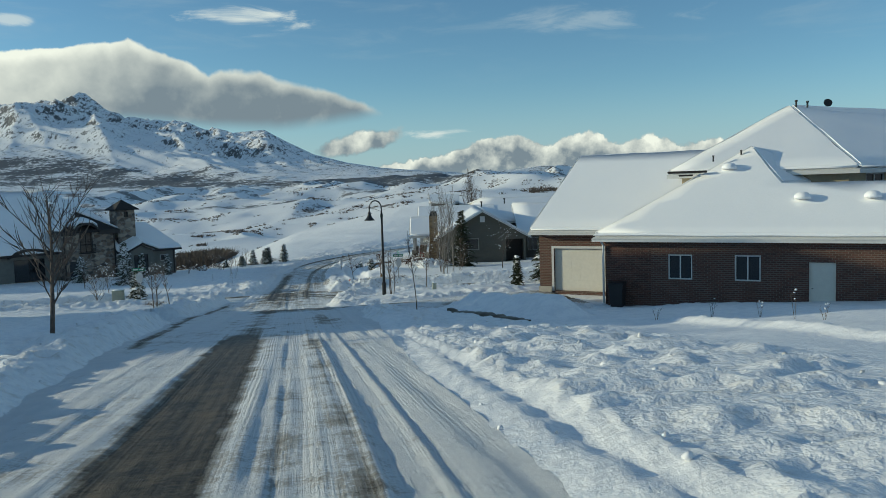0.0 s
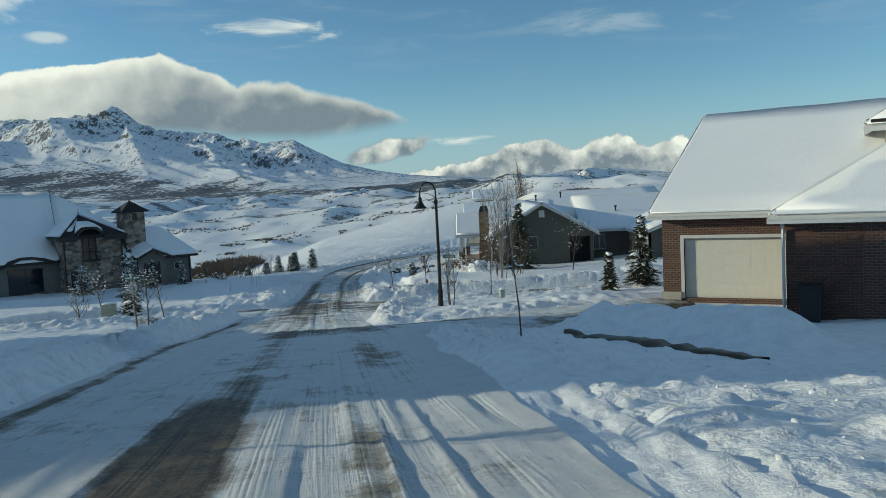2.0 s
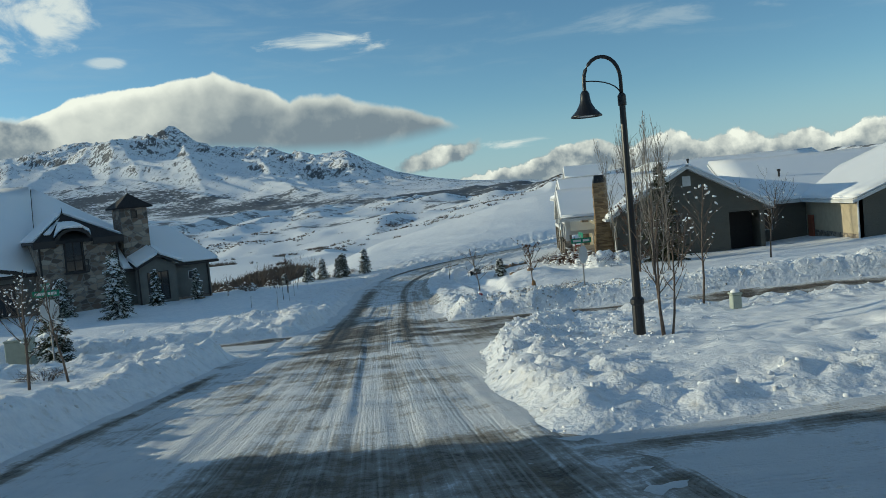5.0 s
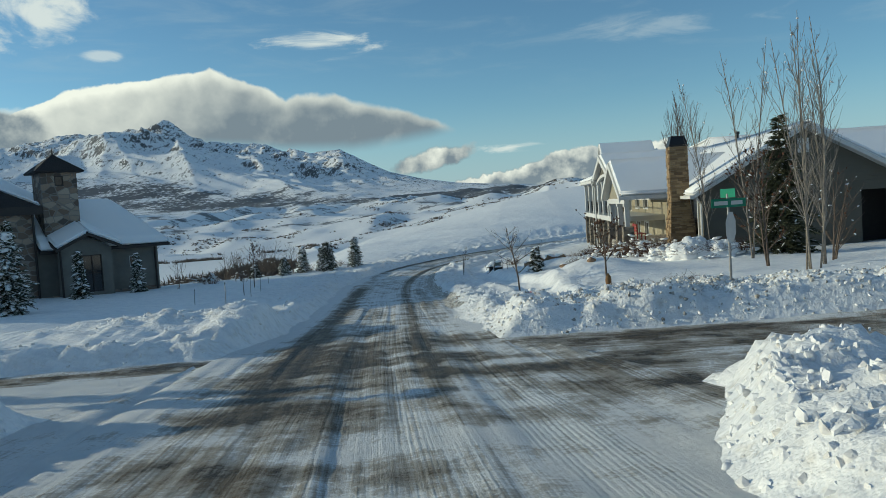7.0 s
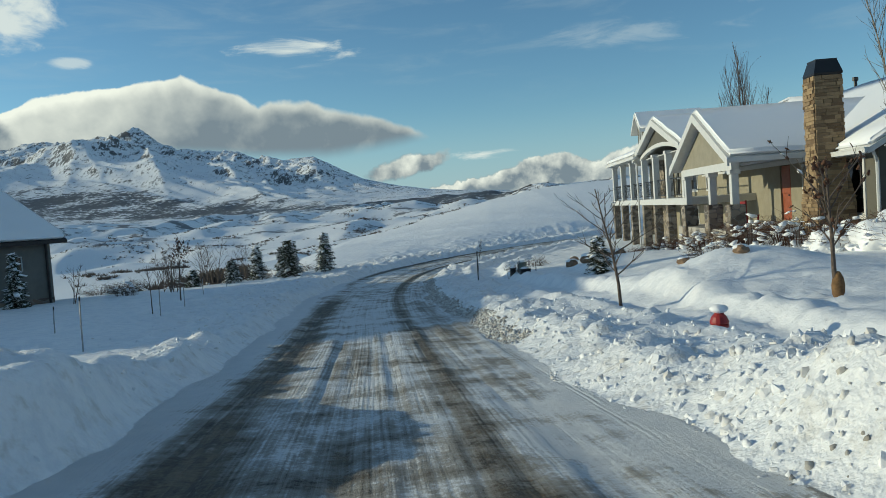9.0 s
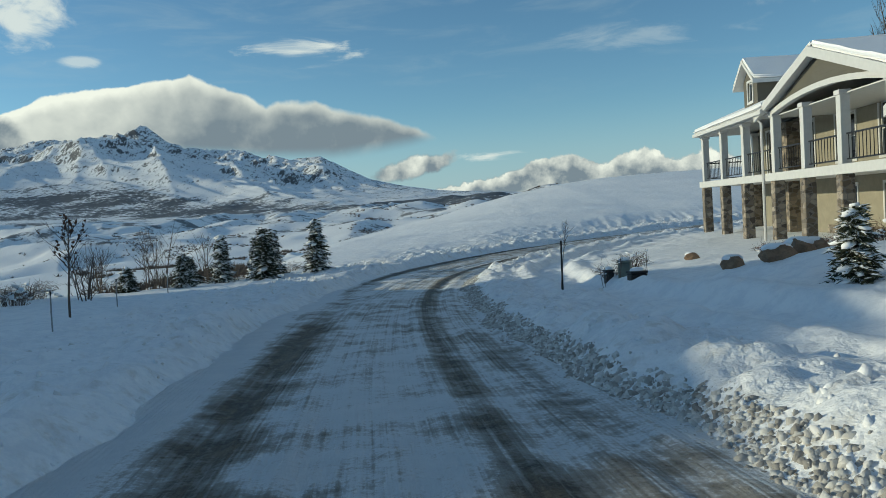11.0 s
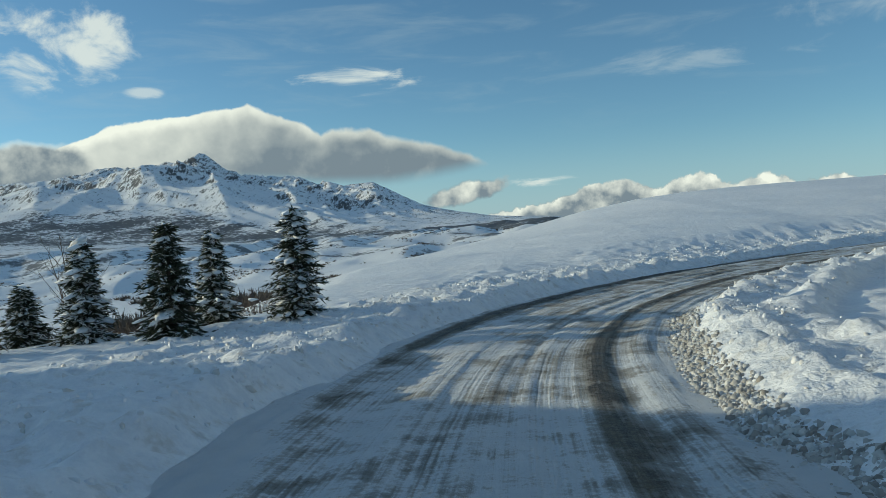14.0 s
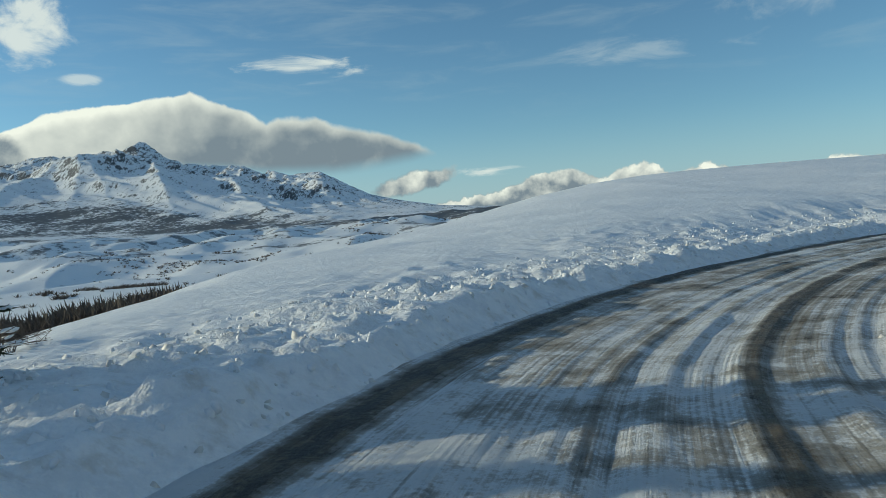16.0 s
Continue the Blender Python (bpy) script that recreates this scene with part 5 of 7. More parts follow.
    for x, y, z in ((5.2, 87, -1.3), (12.3, 82.8, -2.6), (8.2, 91.5, -1.1)):
        part("vent_pipe", lathe([(0.07, 0), (0.07, 0.5), (0.12, 0.52), (0.12, 0.66)], 8, at=(x, y, z)), BLACK_METAL, h)
    # west side: entrance porch
    wall(h, (0.8, 87), (0.8, 79.2), B, -3.85, CREAM, [(3.2, 4.2, -6.2, -4.15), (5.4, 6.6, -5.6, -4.3)])
    door = part("front_door", boxes((0.86, 82.84, -6.2, 0.92, 83.76, -4.17), (0.82, 82.9, -5.2, 0.86, 83.7, -4.3), bevel=0.008), RUST_DOOR, h, "red-brown panelled front door")
    part("handle", lathe([(0.03, 0), (0.03, 0.06)], 8, at=(0.8, 83.0, -5.3)), BLACK_METAL, door)
    window(h, (0.8, 87), (0.8, 79.2), 5.4, 6.6, -5.6, -4.3, bars=1, trim=0.09)
    wall(h, (0.35, 79.22), (0.8, 79.22), B, E, GREY_SIDING)
    part("porch_floor", boxes((-2.5, 79.0, B, 0.78, 86.2, -6.25)), CONCRETE, h)
    PE, PR = -3.93, -2.15
    for sgn, sd in ((-1, 21), (1, 22)):
        roof(h, [(-2.8, 82.0, PR), (-2.8, 82.0 + sgn * 3.8, PE), (4.5, 82.0 + sgn * 3.8, PE), (4.5, 82.0, PR)], WHITE, seed=sd)
    bm = prism([(-2.45, 78.6, PE - 0.1), (-2.45, 85.4, PE - 0.1), (-2.45, 82.0, PR - 0.25)], (0.12, 0, 0))
    part("gable_panel", bm, CREAM, h, "sunlit beige gable board")
    for sgn in (-1, 1):
        bm = prism([(-2.85, 82.0, PR + 0.02), (-2.85, 82.0 + sgn * 3.85, PE + 0.01), (-2.85, 82.0 + sgn * 3.85, PE - 0.26), (-2.85, 82.0, PR - 0.28)], (0.07, 0, 0))
        part("bargeboard", bm, WHITE, h)
    part("gable_vent", boxes((-2.50, 81.95, -2.75, -2.46, 82.25, -2.35)), WHITE, h)
    part("porch_beam", boxes((-2.5, 78.9, PE - 0.36, -2.25, 85.3, PE - 0.1)), WHITE, h)
    for y in (79.15, 81.6, 84.9):
        c = part("porch_column", boxes((-2.48, y - 0.12, -5.4, -2.24, y + 0.12, PE - 0.35), (-2.53, y - 0.17, PE - 0.5, -2.19, y + 0.17, PE - 0.35), bevel=0.012), WHITE, h)
        part("stone_base", boxes((-2.62, y - 0.26, B, -2.1, y + 0.26, -5.4), bevel=0.03), LEDGE, c)
    # chimney
    bm = bmesh.new()
    low = [bm.verts.new((x, y, B)) for x, y in ((-0.8, 76.6), (0.36, 76.6), (0.36, 77.95), (-0.8, 77.95))]
    mid = [bm.verts.new((x, y, -5.5)) for x, y in ((-0.76, 76.7), (0.3, 76.7), (0.3, 77.85), (-0.76, 77.85))]
    neck = [bm.verts.new((x, y, -4.4)) for x, y in ((-0.66, 76.9), (0.16, 76.9), (0.16, 77.65), (-0.66, 77.65))]
    top = [bm.verts.new((x, y, -1.8)) for x, y in ((-0.62, 76.92), (0.12, 76.92), (0.12, 77.62), (-0.62, 77.62))]
    for a, b in ((low, mid), (mid, neck), (neck, top)):
        for i in range(4):
            bm.faces.new((a[i], a[(i + 1) % 4], b[(i + 1) % 4], b[i]))
    bm.faces.new(top)
    ch = part("chimney", bm, LEDGE, h, "tapering chimney of stacked tan ledge stone")
    rnd = random.Random(5)
    z = -6.6
    while z < -1.9:
        hh = rnd.uniform(0.06, 0.13)
        f = max(0.0, min(1.0, (z + 5.5) / 1.1))
        for face in range(2):
            lo, hi = (76.7 + 0.2 * f, 77.85 - 0.2 * f) if face == 0 else (-0.76 + 0.1 * f, 0.3 - 0.15 * f)
            p = lo
            while p < hi - 0.05:
                w = min(rnd.uniform(0.16, 0.42), hi - p)
                out = rnd.uniform(0.01, 0.055)
                if face == 0:
                    x = -0.76 + 0.1 * f
                    bm = boxes((x - out, p + 0.005, z + 0.004, x + 0.1, p + w - 0.005, z + hh - 0.004))
                else:
                    y = 76.7 + 0.2 * f
                    bm = boxes((p + 0.005, y - out, z + 0.004, p + w - 0.005, y + 0.1, z + hh - 0.004))
                part("stone", bm, LEDGE_PIECE, ch)
                p += w
        z += hh
    cap = part("chimney_cap", lathe([(0.56, 0), (0.58, 0.06), (0.43, 0.42), (0.43, 0.47)], 4, at=(0, 0, 0)), BLACK_METAL, ch, "black metal flue shroud")
    cap.matrix_local = pose(-0.25, 77.27, -1.8, 0, 0, 45)
    # long porch on two floors
    D = -5.12
    part("deck", boxes((-2.0, 86.5, D - 0.3, 0.8, 106.3, D), bevel=0.01), WHITE, h, "white deck edge of the upper porch")
    wall(h, (0.8, 106), (0.8, 87), D + 0.004, -2.75, CREAM, [(1.5, 3.2, -5.0, -3.0), (6.0, 7.0, -5.1, -3.0), (9.0, 10.6, -4.8, -3.1), (12.4, 14.0, -4.8, -3.0)], name="upper_wall")
    for x0, x1, z0, z1 in ((1.5, 3.2, -5.0, -3.0), (6.0, 7.0, -5.1, -3.0), (9.0, 10.6, -4.8, -3.1), (12.4, 14.0, -4.8, -3.0)):
        window(h, (0.8, 106), (0.8, 87), x0, x1, z0, z1, bars=0, cross=1, trim=0.1)
    wall(h, (0.8, 106), (0.8, 87), B, D - 0.004, CREAM, [(4.0, 5.0, -7.7, -5.7), (9.2, 10.6, -7.0, -5.75), (12.6, 14.0, -7.0, -5.75)], name="lower_wall")
    for x0, x1, z0, z1 in ((4.0, 5.0, -7.7, -5.7), (9.2, 10.6, -7.0, -5.75), (12.6, 14.0, -7.0, -5.75)):
        window(h, (0.8, 106), (0.8, 87), x0, x1, z0, z1, bars=0, trim=0.1)
    wall(h, (0.775, 98), (0.775, 87), B, -7.25, LEDGE, thick=0.02, name="stone_base")
    part("stone_pier", boxes((0.2, 100.4, B, 0.79, 102.0, -2.9)), LEDGE, h, "ledge-stone pier rising through both floors")
    cols = [(-1.8, 105.7), (-1.8, 102.6), (-1.8, 99.5), (-1.8, 96.0), (-1.8, 93.2), (-1.8, 90.4), (-1.8, 87.4), (0.6, 105.7)]
    for i, (x, y) in enumerate(cols):
        tp = -2.9
        c = part("porch_column", boxes((x - 0.15, y - 0.15, D + 0.003, x + 0.15, y + 0.15, tp), (x - 0.19, y - 0.19, tp - 0.15, x + 0.19, y + 0.19, tp), bevel=0.012), WHITE, h)
        part("stone_base", boxes((x - 0.2, y - 0.2, B, x + 0.2, y + 0.2, D - 0.305), bevel=0.025), LEDGE, c)
    for (x0, y0), (x1, y1) in zip(cols[:6], cols[1:7]):
        rail = part("railing", boxes((x0 - 0.025, y1 + 0.2, -4.25, x0 + 0.025, y0 - 0.2, -4.2), (x0 - 0.02, y1 + 0.2, -5.0, x0 + 0.02, y0 - 0.2, -4.96)), BLACK_METAL, h)
        n = int((y0 - y1) / 0.24)
        for j in range(n):
            y = y1 + 0.3 + j * (y0 - y1 - 0.6) / max(1, n - 1)
            part("baluster", boxes((x0 - 0.009, y - 0.009, -4.96, x0 + 0.009, y + 0.009, -4.25)), BLACK_METAL, rail)
    rail = part("railing", boxes((-1.6, 106.08, -4.25, 0.5, 106.12, -4.2), (-1.6, 106.08, -5.0, 0.5, 106.12, -4.96)), BLACK_METAL, h)
    part("porch_beam", boxes((-2.0, 96.2, -2.92, -1.6, 105.9, -2.8)), WHITE, h)
    roof(h, [(-2.35, 105.9, -2.75), (-2.35, 96.0, -2.75), (2.4, 96.0, -0.95), (2.4, 102.6, -0.95)], WHITE, seed=31)
    roof(h, [(-2.35, 105.9, -2.75), (2.4, 102.6, -0.95), (8, 105.9, -2.75)], WHITE, seed=32)
    # wide west gable
    GP, GE = -1.3, -2.85
    for sgn, sd in ((-1, 33), (1, 34)):
        roof(h, [(-2.2, 91.8, GP), (-2.2, 91.8 + sgn * 5.2, GE), (7, 91.8 + sgn * 5.2, GE), (7, 91.8, GP)], WHITE, seed=sd)
        bm = prism([(-2.25, 91.8, GP + 0.02), (-2.25, 91.8 + sgn * 5.25, GE + 0.01), (-2.25, 91.8 + sgn * 5.25, GE - 0.28), (-2.25, 91.8, GP - 0.3)], (0.07, 0, 0))
        part("bargeboard", bm, WHITE, h)
    arch = [(91.8 + d, -2.62 - 0.42 * (d / 4.4) ** 2) for d in (-4.4, -3.3, -2.2, -1.1, 0, 1.1, 2.2, 3.3, 4.4)]
    part("gable_panel", prism([(-1.9, y, z + 0.16) for y, z in arch] + [(-1.9, 91.8, GP - 0.2)], (0.12, 0, 0)), GREY_SIDING, h, "grey-green gable over a white arched beam")
    part("arched_beam", prism([(-1.98, y, z) for y, z in arch] + [(-1.98, y, z + 0.18) for y, z in reversed(arch)], (0.2, 0, 0)), WHITE, h)
    part("porch_ceiling", boxes((-1.75, 87.2, -3.02, 0.78, 96.4, -2.98)), WHITE, h)
    part("downspout", tube([(-2.25, 96.9, -2.9), (-2.05, 96.8, -3.2), (-2.05, 96.8, -8.0)], 0.055, 6), WHITE, h)
    # dormer
    wall(h, (-0.7, 102.9), (-0.7, 101.1), -2.4, -0.8, GREY_SIDING, [(0.6, 1.2, -1.75, -0.9)], peak=(0.9, 0.0))
    window(h, (-0.7, 102.9), (-0.7, 101.1), 0.6, 1.2, -1.75, -0.9, bars=0, trim=0.1)
    wall(h, (-0.48, 101.1), (3, 101.1), -2.4, -0.8, GREY_SIDING)
    for sgn, sd in ((-1, 35), (1, 36)):
        roof(h, [(-1.05, 102.0, 0.1), (-1.05, 102.0 + sgn * 1.4, -0.95), (3, 102.0 + sgn * 1.4, -0.95), (3, 102.0, 0.1)], WHITE, 0.14, seed=sd)
    return h


def stone_house():
    h = thing("stone_house", frame_m(-39.2, 79.3, 0, 0.695, 0.719), "field-stone and stucco house with square tower under heavy snow", "house")
    B = -9.4
    K = DARK_TRIM
    # middle block
    A0, A1 = (0, 0), (5.4, 0)
    wall(h, A0, A1, B, -2.35, STONE, [(1.75, 2.95, -4.7, -2.5), (0.5, 1.4, -7.8, -5.6)])
    window(h, A0, A1, 1.75, 2.95, -4.7, -2.5, bars=1, cross=1, mat=K, trim=0.08)
    window(h, A0, A1, 0.5, 1.4, -7.8, -5.6, bars=0, mat=K)
    part("balcony", boxes((1.55, -0.5, -4.85, 3.15, 0.0, -4.72), (1.55, -0.5, -4.72, 1.6, -0.45, -3.9), (3.1, -0.5, -4.72, 3.15, -0.45, -3.9), (1.55, -0.5, -3.95, 3.15, -0.46, -3.9)), K, h, "small dark balcony under the upper window")
    brow = [(-1.25, 0.0), (-1.05, 0.36), (-0.6, 0.68), (0.0, 0.8), (0.6, 0.68), (1.05, 0.36), (1.25, 0.0)]
    part("eyebrow", prism([(2.35 + a, -0.5, -2.35 + b) for a, b in brow] + [(2.35 + a * 0.82, -0.5, -2.35 + b * 0.74) for a, b in reversed(brow)], (0, 1.9, 0)), K, h, "arched black eave over the upper window")
    part("snow_cover", snow_slab([(2.35 + a * 1.05, -0.42 + 0.15 * abs(a), -2.3 + b * 1.02) for a, b in brow] + [(3.0, 2.0, -1.15), (1.9, 2.0, -1.15)], 0.2, seed=40), SNOW, h, "cap of snow on the arched dormer", smooth=True)
    for y in (0.22,):
        wall(h, (0, 9), (0, 0.22), B, -2.35, STONE)
        wall(h, (5.4, 0.22), (5.4, 9), B, -2.35, STONE)
    ap, ap2 = (2.6, 3.0, -0.4), (2.6, 8, -0.4)
    fr = [(-0.35, -0.5, -2.4), (5.75, -0.5, -2.4), ap]
    part("roof", prism(fr, (0, 0, -0.22)), SHINGLE, h, "dark shingles bared where snow has slid")
    part("snow_cover", snow_slab([(0.5, 0.3, -1.95), (1.0, 0.2, -1.98), (2.3, 2.4, -0.75)], 0.16, seed=41), SNOW, h, smooth=True)
    roof(h, [(-0.35, -0.5, -2.4), ap, ap2, (-0.35, 9, -2.4)], K, seed=42)
    roof(h, [(5.75, -0.5, -2.4), (5.75, 9, -2.4), ap2, ap], K, seed=43)
    part("fascia", boxes((-0.39, -0.56, -2.85, 1.1, -0.5, -2.38)), K, h)
    part("fascia", boxes((3.6, -0.56, -2.85, 5.79, -0.5, -2.38)), K, h)
    part("downspout", tube([(0.06, -0.1, -2.8), (0.06, -0.1, -8.4)], 0.07, 6), K, h)
    part("downspout", tube([(5.34, -0.1, -2.8), (5.34, -0.1, -8.4)], 0.07, 6), K, h)
    part("finial", lathe([(0.05, 0), (0.03, 0.25), (0.01, 0.5)], 6, at=(2.6, 3.0, -0.35)), K, h)
    # long left wing
    wall(h, (-20, 1.6), (-0.02, 1.6), B, -4.55, GREY_STUCCO, [(4, 5.4, -7.0, -5.2), (10, 11.2, -6.6, -5.4), (15.6, 18.6, -7.6, -5.1)])
    for x0, x1, z0, z1 in ((4, 5.4, -7.0, -5.2), (10, 11.2, -6.6, -5.4), (15.6, 18.6, -7.6, -5.1)):
        window(h, (-20, 1.6), (0, 1.6), x0, x1, z0, z1, bars=1, mat=K)
    wall(h, (-20, 1.57), (-0.02, 1.57), B, -7.4, STONE, thick=0.02, name="stone_base")
    part("eyebrow", prism([(-5.0, 0.9, -4.7), (-4.4, 0.9, -4.25), (-3.4, 0.9, -4.0), (-2.4, 0.9, -4.0), (-1.4, 0.9, -4.2), (-0.6, 0.9, -4.5), (-0.6, 0.9, -4.75), (-2.4, 0.9, -4.25), (-3.4, 0.9, -4.25), (-5.0, 0.9, -4.9)], (0, 0.9, 0)), K, h)
    roof(h, [(-20.5, 0.9, -4.6), (0.0, 0.9, -4.6), (2.0, 9.0, 1.9), (-18, 9.0, 1.9)], K, 0.28, seed=44)
    roof(h, [(-20.5, 17, -4.6), (-18, 9.0, 1.9), (2.0, 9.0, 1.9), (6, 17, -4.6)], K, 0.28, seed=45)
    roof(h, [(2.0, 9.0, 1.9), (0.0, 0.9, -4.6), (9.0, 2.4, -3.6), (8.5, 9.0, -2.0)], K, 0.25, seed=46)
    # tower
    t0, t1 = 6.1, 8.1
    ty = 0.6
    wall(h, (t0, ty), (t1, ty), -5.0, -0.35, STONE, [(0.75, 1.25, -1.2, -0.6)])
    window(h, (t0, ty), (t1, ty), 0.75, 1.25, -1.2, -0.6, bars=0, mat=K)
    wall(h, (t1, ty + 0.22), (t1, ty + 2.0), -5.0, -0.35, STONE)
    wall(h, (t0, ty + 2.0), (t0, ty + 0.22), -5.0, -0.35, STONE)
    wall(h, (t1, ty + 2.0), (t0, ty + 2.0), -5.0, -0.35, STONE)
    tw = part("tower_roof", lathe([(1.9, 0), (1.94, 0.1), (1.0, 0.62), (0.1, 1.12), (0.02, 1.2)], 4), SHINGLE, h, "dark pyramid roof of the tower")
    tw.matrix_local = pose(7.1, ty + 1.0, -0.4, 0, 0, 45)
    part("finial", lathe([(0.05, 0), (0.03, 0.2), (0.01, 0.45)], 6, at=(7.1, ty + 1.0, 0.75)), K, h)
    # right wing and gabled bay
    wall(h, (5.4, 0.3), (12.5, 0.3), B, -5.0, GREY_STUCCO, [(5.3, 5.9, -6.4, -5.7)])
    window(h, (5.4, 0.3), (12.5, 0.3), 5.3, 5.9, -6.4, -5.7, bars=0)
    wall(h, (12.5, 0.52), (12.5, 8), B, -5.0, GREY_STUCCO)
    wall(h, (5.4, 0.27), (12.5, 0.27), B, -7.7, STONE, thick=0.02, name="stone_base")
    roof(h, [(5.5, -0.3, -5.05), (13.1, -0.3, -5.05), (11.0, 4.2, -2.15), (5.5, 4.2, -2.15)], K, 0.28, seed=47)
    roof(h, [(13.1, -0.3, -5.05), (13.1, 8.6, -5.05), (11.0, 4.2, -2.15)], K, 0.28, seed=48)
    roof(h, [(13.1, 8.6, -5.05), (4, 8.6, -5.05), (4, 4.2, -2.15), (11.0, 4.2, -2.15)], K, 0.28, seed=49)
    wall(h, (6.45, -0.9), (9.3, -0.9), B, -5.0, GREY_STUCCO, [(0.6, 2.25, -7.6, -5.4)], peak=(1.42, -4.25))
    window(h, (6.45, -0.9), (9.3, -0.9), 0.6, 2.25, -7.6, -5.4, bars=2, cross=1, mat=K)
    wall(h, (9.3, -0.68), (9.3, 0.3), B, -5.0, GREY_STUCCO)
    wall(h, (6.45, 0.0), (6.45, -0.68), B, -5.0, GREY_STUCCO)
    roof(h, [(6.1, -1.5, -4.95), (7.87, -1.5, -4.1), (7.87, 3.2, -2.8), (6.1, 3.2, -3.6)], K, 0.22, seed=50)
    roof(h, [(9.8, -1.5, -4.95), (9.8, 2.4, -4.0), (7.87, 3.2, -2.8), (7.87, -1.5, -4.1)], K, 0.22, seed=51)
    part("downspout", tube([(6.4, -1.0, -5.0), (6.4, -1.0, -8.4)], 0.06, 6), K, h)
    part("downspout", tube([(12.3, 0.2, -5.0), (12.3, 0.2, -8.4)], 0.06, 6), K, h)
    return h


def shade_casting_house():
    """Unseen next house along, added to cast the shade on the lower road."""
    h = thing("shade_casting_house", frame_m(-27, 1, 0, 0, 1), "unseen snow-roofed stucco house, added to shade the lower road", "house")
    B = -7.5
    for lo, hi, E, peak_a, peak_b, holes in ((0, 20, 0.4, (5, 6, 3.4), (20, 6, 3.4), (4, 12)), (20, 36, 3.0, (24, 6, 7.4), (31, 6, 8.4), (24, 30))):
        cuts = [(hi - x - 1.5, hi - x, -1.8, -0.3) for x in holes]
        wall(h, (hi, 0), (lo, 0), B, E, GREY_STUCCO, cuts)
        for c in cuts:
            window(h, (hi, 0), (lo, 0), *c)
        wall(h, (lo, 0.22), (lo, 12), B, E, GREY_STUCCO)
        wall(h, (lo, 12), (hi, 12), B, E, GREY_STUCCO)
        wall(h, (hi, 12), (hi, 0.22), B, E, GREY_STUCCO)
        roof(h, [(lo - 0.5, -0.6, E), peak_a, peak_b, (hi + 0.5, -0.6, E)], WHITE, seed=61)
        roof(h, [(lo - 0.5, 12.6, E), (hi + 0.5, 12.6, E), peak_b, peak_a], WHITE, seed=62)
        roof(h, [(lo - 0.5, -0.6, E), (lo - 0.5, 12.6, E), peak_a], WHITE, seed=63)
        roof(h, [(hi + 0.5, -0.6, E), peak_b, (hi + 0.5, 12.6, E)], WHITE, seed=64)
    return h


lay_bricks(brick_house())
grey_house()
stone_house()
shade_casting_house()


# ---------------------------------------------------------------- street furniture
def street_lamp():
    z0 = -5.32
    t = thing("street_lamp", Matrix.Translation((-3.0, 44.0, z0)), "tall black street lamp with hooked arm and bell shade", "street lamp")
    part("pole", lathe([(0.15, 0), (0.15, 0.06), (0.125, 0.1), (0.115, 0.72), (0.14, 0.76), (0.14, 0.84), (0.085, 0.9), (0.072, 3.0), (0.062, 4.75), (0.085, 4.76), (0.085, 4.95), (0.05, 5.0)], 14), BLACK_METAL, t, smooth=False)
    pts = [(0, 0, 4.95), (0, 0, 5.3)]
    for i in range(1, 13):
        a = math.pi * i / 12
        pts.append((-0.36 + 0.36 * math.cos(a), 0, 5.3 + 0.46 * math.sin(a)))
    pts += [(-0.72, 0, 5.1), (-0.72, 0, 4.98)]
    part("arm", tube(pts, 0.038, 10), BLACK_METAL, t, smooth=True)
    br = [(-0.02, 0, 4.98)] + [(-0.02 - 0.68 * (1 - math.cos(a)), 0, 4.98 + 0.32 * math.sin(a)) for a in (math.pi / 2 * i / 8 for i in range(1, 9))]
    part("brace", tube(br, 0.013, 6), BLACK_METAL, t, smooth=True)
    sh = part("shade", lathe([(0.05, 0.52), (0.09, 0.46), (0.1, 0.36), (0.12, 0.27), (0.19, 0.14), (0.30, 0.03), (0.32, 0.0), (0.30, -0.005), (0.18, 0.1), (0.05, 0.2)], 20, at=(-0.72, 0, 4.6)), BLACK_METAL, t, "bell-shaped black lamp shade", smooth=True)
    part("lens", lathe([(0.17, 0.0), (0.2, 0.05), (0.05, 0.11)], 14, at=(-0.72, 0, 4.61)), WHITE, sh)
    return t


street_lamp()



# ---------------------------------------------------------------- trees and shrubs
def merge(name, template, places, mat, parent=None, label="", smooth=True, kind="", category=""):
    """Many copies of one small template (vertices, triangles) in one mesh; places: 4 x 4 matrices."""
    tv, tf = template
    m = np.array([np.array(p) for p in places])
    hv = np.concatenate([tv, np.ones((len(tv), 1))], 1)
    verts = np.einsum("nij,vj->nvi", m, hv)[:, :, :3].reshape(-1, 3)
    faces = (tf[None] + (np.arange(len(m)) * len(tv))[:, None, None]).reshape(-1, 3)
    me = bpy.data.meshes.new(name)
    me.vertices.add(len(verts))
    me.vertices.foreach_set("co", np.ascontiguousarray(verts, np.float32).ravel())
    me.loops.add(len(faces) * 3)
    me.loops.foreach_set("vertex_index", np.ascontiguousarray(faces, np.int32).ravel())
    me.polygons.add(len(faces))
    me.polygons.foreach_set("loop_start", np.arange(0, len(faces) * 3, 3, dtype=np.int32))
    me.polygons.foreach_set("use_smooth", np.full(len(faces), smooth))
    me.update(calc_edges=True)
    me.materials.append(mat)
    ob = new(name, me)
    if parent is not None:
        ob.parent = parent
    return tagged(ob, label, category, "", kind)


